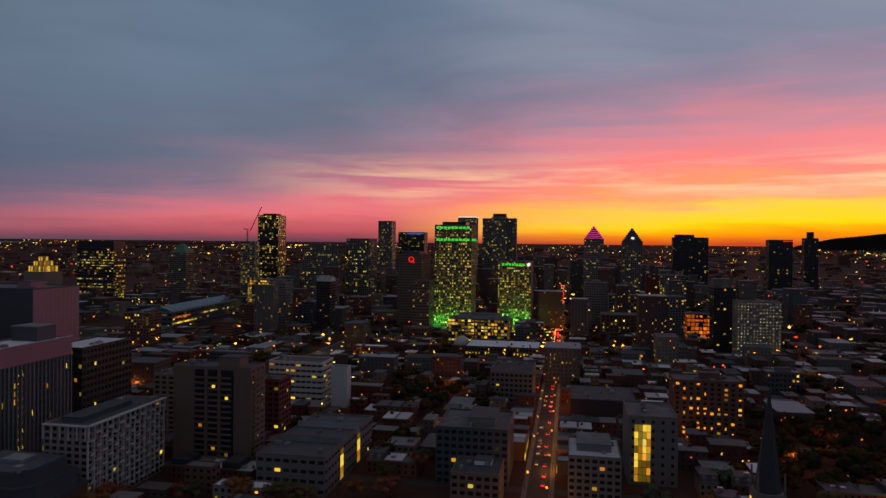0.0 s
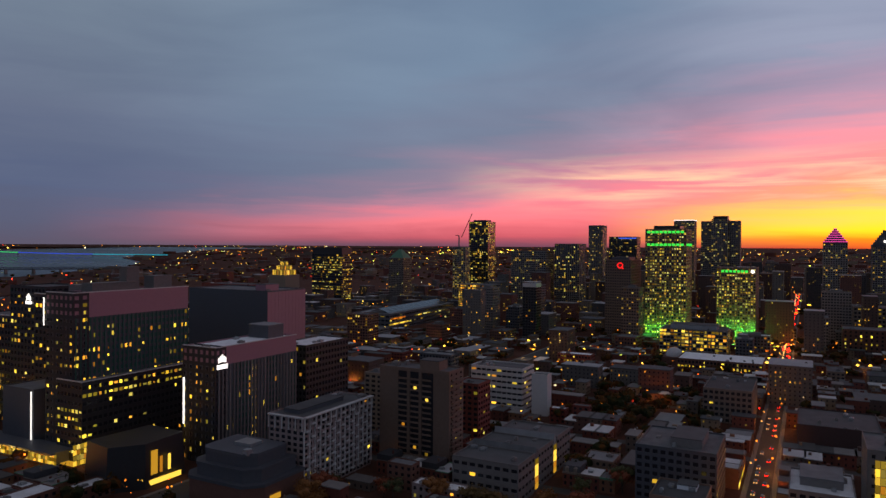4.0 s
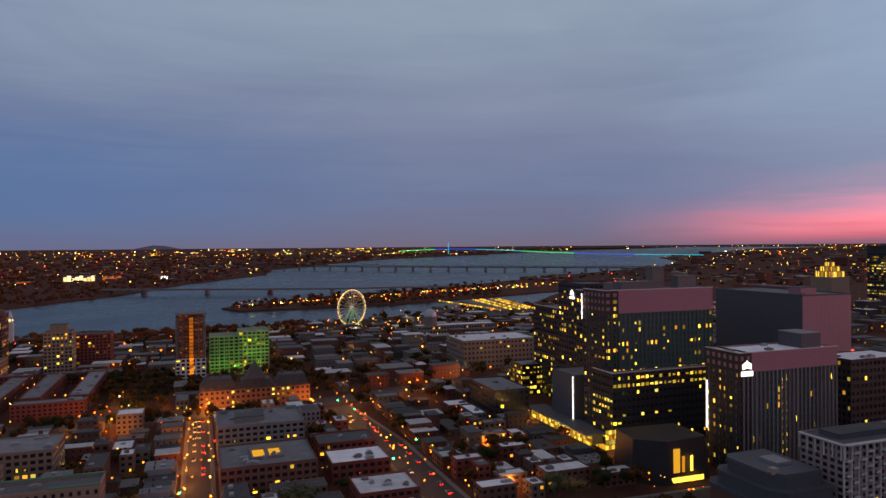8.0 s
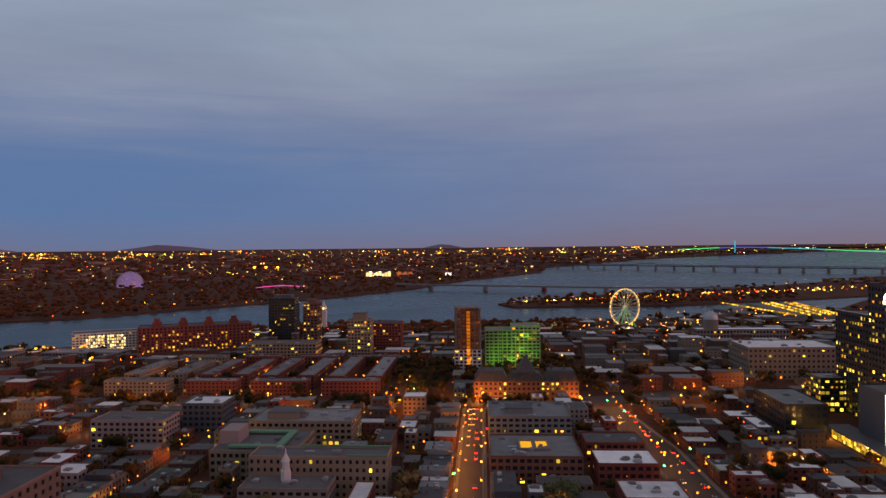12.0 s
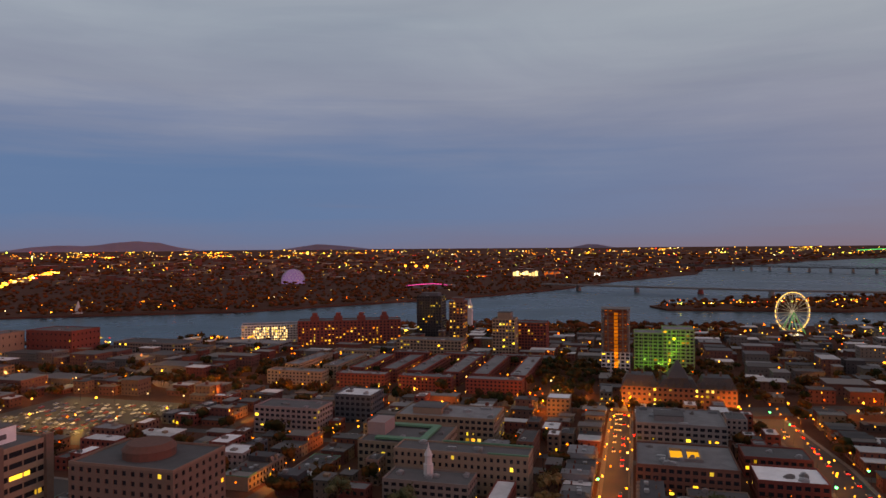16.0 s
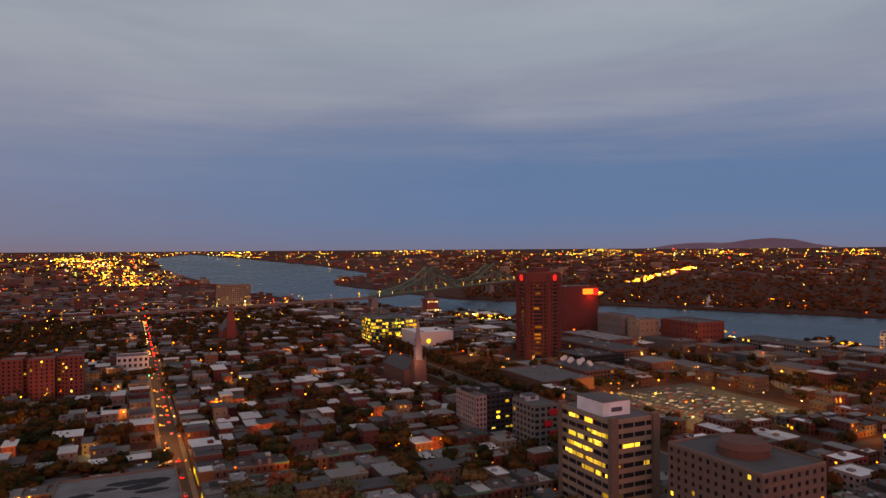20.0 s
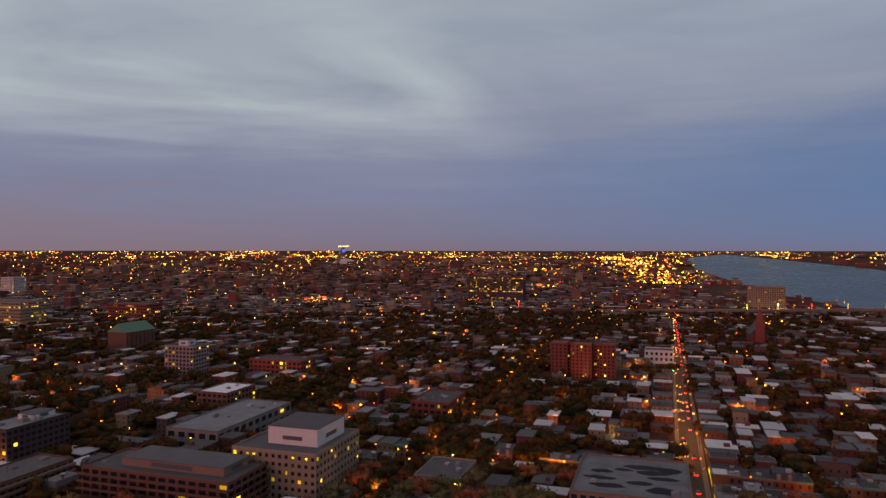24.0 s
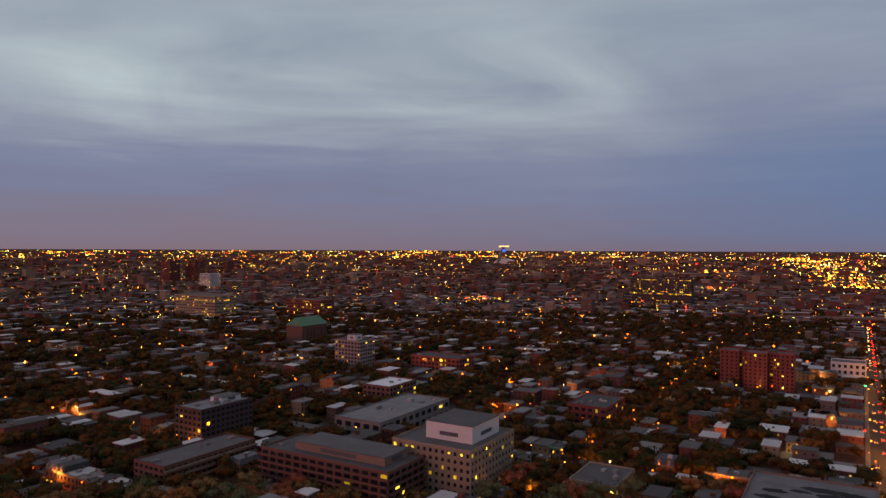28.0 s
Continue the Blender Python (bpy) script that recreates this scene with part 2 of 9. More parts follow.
BRICKS = [(0.14, 0.036, 0.024), (0.17, 0.048, 0.030), (0.11, 0.036, 0.027), (0.18, 0.085, 0.05), (0.12, 0.09, 0.075), (0.13, 0.042, 0.033), (0.20, 0.14, 0.095), (0.09, 0.048, 0.04)]
ROOFS = [(0.07, 0.07, 0.075), (0.10, 0.10, 0.105), (0.055, 0.055, 0.06), (0.60, 0.60, 0.61), (0.13, 0.115, 0.11), (0.09, 0.085, 0.085), (0.17, 0.175, 0.18), (0.06, 0.055, 0.055), (0.36, 0.37, 0.38), (0.15, 0.14, 0.135)]
M = {
    "brick": material("brick_mixed", (0.2, 0.08, 0.06), hue=BRICKS),
    "brick_isle": material("brick_mixed_far", (0.2, 0.08, 0.06), hue=BRICKS, per="island"),
    "roof_mixed": material("flat_roof_mixed", (0.1, 0.1, 0.1), hue=ROOFS, rough=0.85, scale=0.25),
    "roof_isle": material("flat_roof_mixed_far", (0.1, 0.1, 0.1), hue=ROOFS, rough=0.85, per="island", scale=0.25),
    "red_brick": material("red_brick", (0.165, 0.038, 0.028), vary=0.2),
    "brown_brick": material("brown_brick", (0.135, 0.062, 0.046), vary=0.2),
    "beige": material("beige_stone", (0.25, 0.185, 0.135), vary=0.15),
    "stone": material("grey_limestone", (0.175, 0.145, 0.128), vary=0.2),
    "concrete": material("concrete", (0.165, 0.152, 0.148), vary=0.2),
    "tan": material("tan_concrete", (0.175, 0.118, 0.092), vary=0.2),
    "white": material("white_panels", (0.52, 0.50, 0.50), vary=0.08),
    "pale_pink": material("pale_rendered_brick", (0.26, 0.20, 0.195), vary=0.15),
    "dark": material("black_cladding", (0.022, 0.022, 0.026), rough=0.5, vary=0.2),
    "grey_dark": material("dark_grey_cladding", (0.07, 0.075, 0.09), rough=0.55, vary=0.15),
    # cladding with the rose of the reflected afterglow put into its base colour
    "rose_metal": material("cladding_rose_glow", (0.32, 0.16, 0.205), rough=0.45, vary=0.08),
    "green_glass": glass_material("green_tinted_glass", (0.05, 0.12, 0.10), 0.12),
    "glass": glass_material("dark_glass", (0.018, 0.02, 0.026)),
    "roof": material("tar_gravel_roof", (0.085, 0.085, 0.09), rough=0.95, vary=0.35, scale=0.12),
    "roof_grey": material("grey_membrane_roof", (0.165, 0.17, 0.18), rough=0.9, vary=0.45, scale=0.12),
    "roof_white": material("white_membrane_roof", (0.66, 0.68, 0.71), rough=0.8, vary=0.3, scale=0.15),
    "copper": material("green_copper_roof", (0.085, 0.21, 0.13), rough=0.7, vary=0.2),
    "slate": material("dark_slate_roof", (0.045, 0.045, 0.052), rough=0.7),
    "metal": material("galvanised_metal", (0.35, 0.36, 0.37), rough=0.45, metal=0.7, vary=0.15),
    "steel_green": material("green_painted_steel", (0.09, 0.16, 0.11), rough=0.6),
    "asphalt": material("asphalt", (0.045, 0.043, 0.042), rough=0.85, vary=0.3, scale=0.05, fine=1.0),
    "paving": material("concrete_pavement", (0.13, 0.122, 0.115), rough=0.9, vary=0.2, scale=0.1),
    "ground": material("city_ground", (0.075, 0.036, 0.026), rough=1.0, vary=0.5, scale=0.02, fine=0.3, spec=0.05),
    "grass": material("autumn_grass", (0.055, 0.060, 0.025), rough=0.95, vary=0.4, scale=0.05),
    "paint": material("road_paint", (0.7, 0.7, 0.68), rough=0.7),
    "bark": material("bark", (0.07, 0.055, 0.045), rough=0.9),
    "leaf": material("autumn_leaves", (0.08, 0.06, 0.02), rough=0.8, hue=[(0.15, 0.085, 0.020), (0.075, 0.075, 0.022), (0.20, 0.075, 0.016), (0.06, 0.066, 0.024), (0.17, 0.040, 0.015), (0.11, 0.066, 0.02)], vary=0.4),
    "porch_lamp": light_material("porch_lamp_light", (1.0, 0.3, 0.03), 4.2, vary=0.5, per="island", hue=[(1.0, 0.20, 0.012), (1.0, 0.36, 0.03), (1.0, 0.12, 0.008), (1.0, 0.50, 0.05), (1.0, 0.26, 0.02)]),
    "black": material("black_metal", (0.015, 0.015, 0.017), rough=0.5),
    "car": material("car_paint", (0.2, 0.2, 0.2), rough=0.3, hue=[(0.03, 0.03, 0.035), (0.5, 0.5, 0.5), (0.16, 0.17, 0.18), (0.25, 0.03, 0.03), (0.05, 0.07, 0.16), (0.08, 0.08, 0.085)], vary=0.05),
    "lit": light_material("lit_window", (1.0, 0.60, 0.06), 1.15, vary=0.75, hue=[(0.95, 0.70, 0.06), (1.0, 0.58, 0.04), (0.95, 0.76, 0.14), (0.82, 0.66, 0.06), (1.0, 0.72, 0.08), (1.0, 0.42, 0.04)]),
    "lit_isle": light_material("lit_window_far", (1.0, 0.60, 0.06), 0.9, per="island", vary=0.8, hue=[(1.0, 0.62, 0.05), (1.0, 0.50, 0.04), (1.0, 0.72, 0.14), (0.9, 0.55, 0.05), (1.0, 0.66, 0.08), (1.0, 0.38, 0.03)]),
    "sign_white": light_material("white_sign_light", (1.0, 0.95, 0.9), 2.0, vary=0),
    "sign_red": light_material("red_sign_light", (1.0, 0.02, 0.02), 1.6, vary=0),
    "sign_green": light_material("green_sign_light", (0.05, 1.0, 0.10), 1.2, vary=0),
    "sign_blue": light_material("blue_sign_light", (0.05, 0.15, 1.0), 1.2, vary=0),
    "sign_pink": light_material("pink_sign_light", (1.0, 0.08, 0.45), 1.3, vary=0),
    "lamp": light_material("street_lamp_light", (1.0, 0.42, 0.06), 4.0, vary=0.5, hue=[(1.0, 0.30, 0.02), (1.0, 0.42, 0.05), (1.0, 0.24, 0.015), (1.0, 0.52, 0.12)]),
    "lamp_white": light_material("white_lamp_light", (1.0, 0.72, 0.35), 3.2, vary=0.4),
    "tail": light_material("tail_light", (1.0, 0.012, 0.006), 9.0, vary=0.2),
    "head": light_material("head_light", (1.0, 0.62, 0.20), 3.0, vary=0.2),
    "signal_green": light_material("green_traffic_light", (0.03, 1.0, 0.30), 6.0, vary=0.2),
    "signal_red": light_material("red_traffic_light", (1.0, 0.02, 0.01), 6.0, vary=0.2),
    "far_lamp": light_material("far_lamp_light", (1.0, 0.45, 0.08), 3.4, vary=0.8, per="island", hue=[(1.0, 0.34, 0.03), (1.0, 0.54, 0.06), (1.0, 0.26, 0.02), (1.0, 0.66, 0.12), (1.0, 0.46, 0.04), (1.0, 0.28, 0.02), (0.9, 0.75, 0.4), (1.0, 0.05, 0.02), (1.0, 0.58, 0.05), (0.7, 0.8, 0.1)]),
}


def foliage_material(name, spec, size=0.085, hues=((0.28, (0.017, 0.022, 0.010)), (0.40, (0.026, 0.029, 0.011)), (0.48, (0.048, 0.033, 0.011)), (0.55, (0.12, 0.042, 0.010)), (0.61, (0.036, 0.029, 0.011)), (0.70, (0.075, 0.022, 0.010)))):
    """Leaves whose tone drifts from tree to tree, from dull green by ochre to rust."""
    m = bpy.data.materials.new(name)
    m.use_nodes = True
    add = nodes_of(m.node_tree)
    co = add("ShaderNodeTexCoord").outputs["Object"]
    patch = add("ShaderNodeTexNoise", inputs={"Vector": co, "Scale": size, "Detail": 2.0, "Roughness": 0.7}).outputs[0]
    isle = add("ShaderNodeNewGeometry").outputs["Random Per Island"]
    hue = ramp(add, patch, hues)
    tone = math_node(add, "MULTIPLY_ADD", isle, 0.45, 0.62)
    comb = add("ShaderNodeCombineXYZ", inputs={0: tone, 1: tone, 2: tone}).outputs[0]
    p = add("ShaderNodeBsdfPrincipled", inputs={"Base Color": mix(add, 1.0, hue, comb, "MULTIPLY"), "Roughness": 0.85, "Specular IOR Level": spec})
    add("ShaderNodeOutputMaterial", inputs={0: p.outputs[0]})
    return m


M["leaf_red"] = foliage_material("rust_red_woods", 0.05, 0.022, ((0.30, (0.040, 0.026, 0.014)), (0.42, (0.075, 0.030, 0.014)), (0.50, (0.17, 0.042, 0.012)), (0.57, (0.055, 0.036, 0.016)), (0.66, (0.20, 0.055, 0.012)), (0.76, (0.045, 0.030, 0.014))))
M["leaf_isle"] = foliage_material("autumn_leaves_mixed", 0.05)


def water_material():
    m = bpy.data.materials.new("river_water")
    m.use_nodes = True
    add = nodes_of(m.node_tree)
    co = add("ShaderNodeTexCoord").outputs["Object"]
    w = add("ShaderNodeTexNoise", inputs={"Vector": co, "Scale": 0.12, "Detail": 6.0, "Roughness": 0.65}).outputs[0]
    big = add("ShaderNodeTexNoise", inputs={"Vector": co, "Scale": 0.006, "Detail": 3.0}).outputs[0]
    bm = add("ShaderNodeBump", inputs={"Strength": 0.5, "Distance": 0.6, "Height": w})
    r = math_node(add, "MULTIPLY_ADD", big, 0.2, 0.18)
    p = add("ShaderNodeBsdfPrincipled", inputs={"Base Color": (0.010, 0.046, 0.064, 1), "Roughness": r, "Specular IOR Level": 0.09, "Normal": bm.outputs[0]})
    add("ShaderNodeOutputMaterial", inputs={0: p.outputs[0]})
    return m


M["water"] = water_material()

# ---- mesh helpers ----
class Shape:
    """Collects boxes, prisms and faces, then makes one mesh of them."""

    def __init__(self):
        self.v, self.f, self.m = [], [], []

    def poly(self, pts, mi=0):
        n = len(self.v)
        self.v += [tuple(p) for p in pts]
        self.f.append(tuple(range(n, n + len(pts))))
        self.m.append(mi)

    def box(self, x0, y0, z0, x1, y1, z1, mi=0, top=None):
        n = len(self.v)
        self.v += [(x0, y0, z0), (x1, y0, z0), (x1, y1, z0), (x0, y1, z0), (x0, y0, z1), (x1, y0, z1), (x1, y1, z1), (x0, y1, z1)]
        self.f += [(n, n + 3, n + 2, n + 1), (n + 4, n + 5, n + 6, n + 7), (n, n + 1, n + 5, n + 4), (n + 1, n + 2, n + 6, n + 5), (n + 2, n + 3, n + 7, n + 6), (n + 3, n, n + 4, n + 7)]
        self.m += [mi, mi if top is None else top, mi, mi, mi, mi]

    def prism(self, ring, z0, z1, mi=0, top=None, scale=1.0, centre=(0, 0)):
        """An upright prism over a ring of points, its top drawn in by scale."""
        n, k = len(self.v), len(ring)
        cx, cy = centre
        self.v += [(x, y, z0) for x, y in ring] + [(cx + (x - cx) * scale, cy + (y - cy) * scale, z1) for x, y in ring]
        for i in range(k):
            j = (i + 1) % k
            self.f.append((n + i, n + j, n + k + j, n + k + i))
            self.m.append(mi)
        self.f += [tuple(range(n + k - 1, n - 1, -1)), tuple(range(n + k, n + 2 * k))]
        self.m += [mi, mi if top is None else top]

    def beam(self, a, b, w, mi=0):
        """A square bar from a to b."""
        a, b = Vector(a), Vector(b)
        d = (b - a)
        if d.length < 1e-6:
            return
        d.normalize()
        s = d.cross(Vector((0, 0, 1)))
        if s.length < 0.01:
            s = Vector((1, 0, 0))
        s.normalize()
        u = s.cross(d)
        n = len(self.v)
        h = w / 2
        for p in (a, b):
            for i, j in ((-1, -1), (1, -1), (1, 1), (-1, 1)):
                self.v.append(tuple(p + s * i * h + u * j * h))
        self.f += [(n, n + 1, n + 2, n + 3), (n + 7, n + 6, n + 5, n + 4)]
        self.f += [(n + i, n + 4 + i, n + 4 + (i + 1) % 4, n + (i + 1) % 4) for i in range(4)]
        self.m += [mi] * 6

    def tube(self, pts, w, mi=0):
        for a, b in zip(pts, pts[1:]):
            self.beam(a, b, w, mi)

    def mesh(self, name, mats):
        me = bpy.data.meshes.new(name)
        me.from_pydata(self.v, [], self.f)
        for m in mats:
            me.materials.append(m)
        if len(mats) > 1:
            me.polygons.foreach_set("material_index", self.m)
        me.update()
        return me


def ngon(r, k, turn=0.0, cx=0.0, cy=0.0):
    return [(cx + r * math.cos(turn + 2 * math.pi * i / k), cy + r * math.sin(turn + 2 * math.pi * i / k)) for i in range(k)]


def part(name, shape, mat, parent, label="", kind=""):
    """One mesh object under a thing or a part."""
    mats = [M[k] for k in mat] if isinstance(mat, (list, tuple)) else [M[mat]]
    me = shape.mesh(name, mats) if isinstance(shape, Shape) else shape
    ob = new(name, me)
    ob.parent = parent
    tagged(ob, label=label, kind=kind)
    return ob


def thing(name, label, category, x=0.0, y=0.0, z=0.0, rot=0.0, group="", kind="", size=1.0):
    ob = new(name)
    ob.empty_display_size = 2
    ob.matrix_basis = pose(x, y, z, 0, 0, rot) @ Matrix.Scale(size, 4)
    return tagged(ob, label, category, group, kind)


def solo(name, shape, mat, label, category, x=0.0, y=0.0, z=0.0, rot=0.0, group="", kind=""):
    mats = [M[k] for k in mat] if isinstance(mat, (list, tuple)) else [M[mat]]
    ob = new(name, shape.mesh(name, mats) if isinstance(shape, Shape) else shape)
    ob.matrix_basis = pose(x, y, z, 0, 0, rot)
    return tagged(ob, label, category, group, kind)


# The country past 2.2 km is drawn in towards the drone in true proportion, so that all of it lies inside 4.9 km.
HUB = (-25.0, 0.0, 118.0)
FLAT, RIM = 2200.0, 4900.0


def fold(x, y, z=0.0):
    d = math.hypot(x - HUB[0], y - HUB[1])
    if d <= FLAT:
        return (x, y, z)
    k = (FLAT + (RIM - FLAT) * (1 - FLAT / d)) / d
    return (HUB[0] + (x - HUB[0]) * k, HUB[1] + (y - HUB[1]) * k, HUB[2] + (z - HUB[2]) * k)


def inside(x, y, ring):
    hit = False
    j = len(ring) - 1
    for i in range(len(ring)):
        xi, yi = ring[i]
        xj, yj = ring[j]
        if (yi > y) != (yj > y) and x < (xj - xi) * (y - yi) / (yj - yi) + xi:
            hit = not hit
        j = i
    return hit


# ---- ground and river ----
RIVER = [(11975, -393), (4239, -210), (1955, -320), (1526, -396), (1240, -489), (995, -605), (751, -631), (587, -724), (499, -809), (307, -965), (174, -1026), (5, -1024), (-114, -1045), (-291, -1120), (-411, -1178), (-665, -1276), (-794, -1443), (-967, -1645), (-723, -1523), (-392, -1381), (-84, -1355), (-54, -1434), (-104, -1513), (-342, -1712), (-605, -1831), (-1011, -2144), (-1399, -2443), (-2528, -3278), (-3284, -4139), (-4065, -5394), (-13880, -14464), (-26000, -22000), (-24000, -30000), (-8300, -14662), (-1877, -6744), (-1332, -5876), (-377, -3872), (-286, -3153), (32, -2480), (175, -1977), (347, -1639), (540, -1382), (704, -1169), (945, -1038), (1136, -927), (1473, -732), (2232, -661), (2534, -727), (3030, -1112), (5361, -1383), (26703, -2188)]


def in_river(x, y):
    return inside(x, y, RIVER)


def build_ground():
    from mathutils.geometry import delaunay_2d_cdt
    pts, edges = [], []
    n0 = 0
    ring = []
    for (x0, y0), (x1, y1) in zip(RIVER, RIVER[1:] + RIVER[:1]):
        d = min(math.hypot(x0, y0), math.hypot(x1, y1))
        k = max(1, int(math.hypot(x1 - x0, y1 - y0) / max(60, d / 9)))
        for i in range(k):
            ring.append(Vector((x0 + (x1 - x0) * i / k, y0 + (y1 - y0) * i / k)))
    pts += ring
    edges += [(i, (i + 1) % len(ring)) for i in range(len(ring))]
    for d in (300, 700, 1200, 1700, 2200, 2450, 2800, 3300, 4100, 5500, 8000, 13000, 25000, 60000, 400000):
        pts += [Vector((HUB[0] + d * math.cos(a * math.pi / 48), HUB[1] + d * math.sin(a * math.pi / 48))) for a in range(96)]
    v, e, f = delaunay_2d_cdt(pts, edges, [], 0, 1e-3)[:3]
    shp = Shape()
    shp.v = [fold(p.x, p.y, 0.0) for p in v]
    land, count = [], {}
    for t in f:
        cx = sum(v[i].x for i in t) / len(t)
        cy = sum(v[i].y for i in t) / len(t)
        if not in_river(cx, cy):
            land.append(tuple(t))
            for a, b in zip(t, list(t[1:]) + [t[0]]):
                count[(a, b)] = 1
    shp.f = list(land)
    # embankment down to the water
    low = {}
    for (a, b) in count:
        if (b, a) not in count and math.hypot(v[a].x, v[a].y) < 100000:
            for i in (a, b):
                if i not in low:
                    low[i] = len(shp.v)
                    shp.v.append(fold(v[i].x, v[i].y, -5.0))
            shp.f.append((b, a, low[a], low[b]))
    shp.m = [0] * len(shp.f)
    solo("ground", shp, "ground", "dark autumn city ground running flat to the horizon", "ground", kind="structure")
    w = Shape()
    rings = (200, 1000, 2200, 2450, 2800, 3300, 4100, 5500, 8000, 13000, 25000, 60000)
    for a in range(96):
        for d0, d1 in zip(rings, rings[1:]):
            q = []
            for d, k in ((d0, a), (d1, a), (d1, a + 1), (d0, a + 1)):
                q.append(fold(HUB[0] + d * math.cos(k * math.pi / 48), HUB[1] + d * math.sin(k * math.pi / 48), -3.0))
            w.poly(q)
    solo("water", w, "water", "wide grey-blue river with small ripples", "river", kind="structure")


build_ground()

# ---- streets ----
class Claims:
    """Ground already taken, as rectangles x0, y0, x1, y1, filed by squares of 40 m."""

    def __init__(self):
        self.cells = {}

    def append(self, r):
        for i in range(int(r[0] // 40), int(r[2] // 40) + 1):
            for j in range(int(r[1] // 40), int(r[3] // 40) + 1):
                self.cells.setdefault((i, j), []).append(r)

    def hit(self, x0, y0, x1, y1):
        for i in range(int(x0 // 40), int(x1 // 40) + 1):
            for j in range(int(y0 // 40), int(y1 // 40) + 1):
                for a, b, c, d in self.cells.get((i, j), ()):
                    if x0 < c and x1 > a and y0 < d and y1 > b:
                        return True
        return False


RECTS = Claims()       # the large buildings
LOTS = Claims()        # the small houses


def cath_y(x):
    """The middle of the main shopping street, which bends a little under the drone."""
    return -14 if x < -150 else -33 if x > 300 else -14 - 19 * (x + 150) / 450


def strip(name, pts, half, mat, label, cat, z=0.03, kind="structure"):
    s = Shape()
    side = []
    for i, (x, y) in enumerate(pts):
        a, b = pts[max(0, i - 1)], pts[min(len(pts) - 1, i + 1)]
        dx, dy = b[0] - a[0], b[1] - a[1]
        l = math.hypot(dx, dy)
        side.append((x - dy / l * half, y + dx / l * half, x + dy / l * half, y - dx / l * half))
    for a, b in zip(side, side[1:]):
        s.poly([(*a[2:], z), (*b[2:], z), (*b[:2], z), (*a[:2], z)])
    return solo(name, s, mat, label, cat, kind=kind)


KERBED = []


def kerbed(pts, half, label):
    """A street with a raised pavement along both sides, each street a little higher than the last where they cross."""
    lift = 0.006 * len(KERBED)
    KERBED.append(label)
    strip("road", pts, half, "asphalt", label, "road", z=0.03 + lift)
    for sgn in (-1, 1):
        s = Shape()
        for (x0, y0), (x1, y1) in zip(pts, pts[1:]):
            l = math.hypot(x1 - x0, y1 - y0)
            nx, ny = -(y1 - y0) / l * sgn, (x1 - x0) / l * sgn
            w = half + 2.4
            a = [(x0 + nx * half, y0 + ny * half), (x1 + nx * half, y1 + ny * half), (x1 + nx * w, y1 + ny * w), (x0 + nx * w, y0 + ny * w)]
            s.prism(a if sgn > 0 else a[::-1], 0.0, 0.16 + lift)
        solo("pavement", s, "paving", "grey concrete pavement along the street", "pavement", kind="structure")


kerbed([(-2050, -11), (-150, -13), (300, -29), (2150, -38)], 5.2, "straight shopping street busy with cars")
kerbed([(-330, 98), (0, 102), (300, 109), (1700, 132)], 3.4, "residential avenue lined with low houses")
kerbed([(-15, 600), (-15, -500)], 6, "street crowded with cars and orange lamps")
kerbed([(-128, -130), (-124, -400), (-112, -505)], 9, "wide street with traffic lights")
kerbed([(-900, -250), (-100, -258), (350, -277), (950, -279)], 11, "wide boulevard with trees")
strip("road", [(-900, -590), (-279, -557), (-169, -546), (-103, -524), (9, -518), (137, -508), (330, -520), (560, -548)], 13, "asphalt", "broad expressway crossing the city below the towers", "road", z=0.022)
strip("road", [(196, -502), (265, -489), (323, -490), (372, -508), (442, -569), (494, -636), (529, -706)], 6, "paving", "curving expressway ramp lit by orange lamps", "road", z=0.085)
strip("road", [(302, -524), (388, -543), (540, -606), (644, -632), (760, -640)], 7, "paving", "pale slip road beside the expressway", "road", z=0.075)

# ---- buildings ----
def pane_mesh():
    s = Shape()
    s.box(-0.5, -0.03, -0.5, 0.5, 0.03, 0.5)
    return s


PANES = {}


def pane(mat):
    if mat not in PANES:
        PANES[mat] = pane_mesh().mesh("window_pane", [M[mat]])
    return PANES[mat]


RNG = random.Random(11)


def lit_pane(parent, x, y, z, w, h, turn, mat="lit", name="window"):
    ob = new(name, pane(mat))
    ob.parent = parent
    ob.matrix_basis = Matrix.LocRotScale((x, y, z), Euler((0, 0, turn)), (w, 1, h))
    return ob


def roof_gear(parent, sx, sy, z, count, rng, mat="metal"):
    """Ventilation boxes, hatches and stacks on a flat roof."""
    for i in range(count):
        w, d, h = rng.uniform(1.6, 4.5), rng.uniform(1.4, 3.5), rng.uniform(0.9, 2.2)
        x, y = rng.uniform(-sx / 2 + 3, sx / 2 - 3) if sx > 7 else 0, rng.uniform(-sy / 2 + 3, sy / 2 - 3) if sy > 7 else 0
        s = Shape()
        s.box(x - w / 2, y - d / 2, z, x + w / 2, y + d / 2, z + h * 0.8)
        s.prism(ngon(min(w, d) * 0.36, 10, cx=x, cy=y), z + h * 0.7, z + h)
        s.box(x + w / 2 - 0.3, y - d / 5, z + 0.2, x + w / 2 + 0.8, y + d / 5, z + h * 0.5)
        part("roof_unit", s, rng.choice([mat, "concrete", "roof_grey"]), parent)


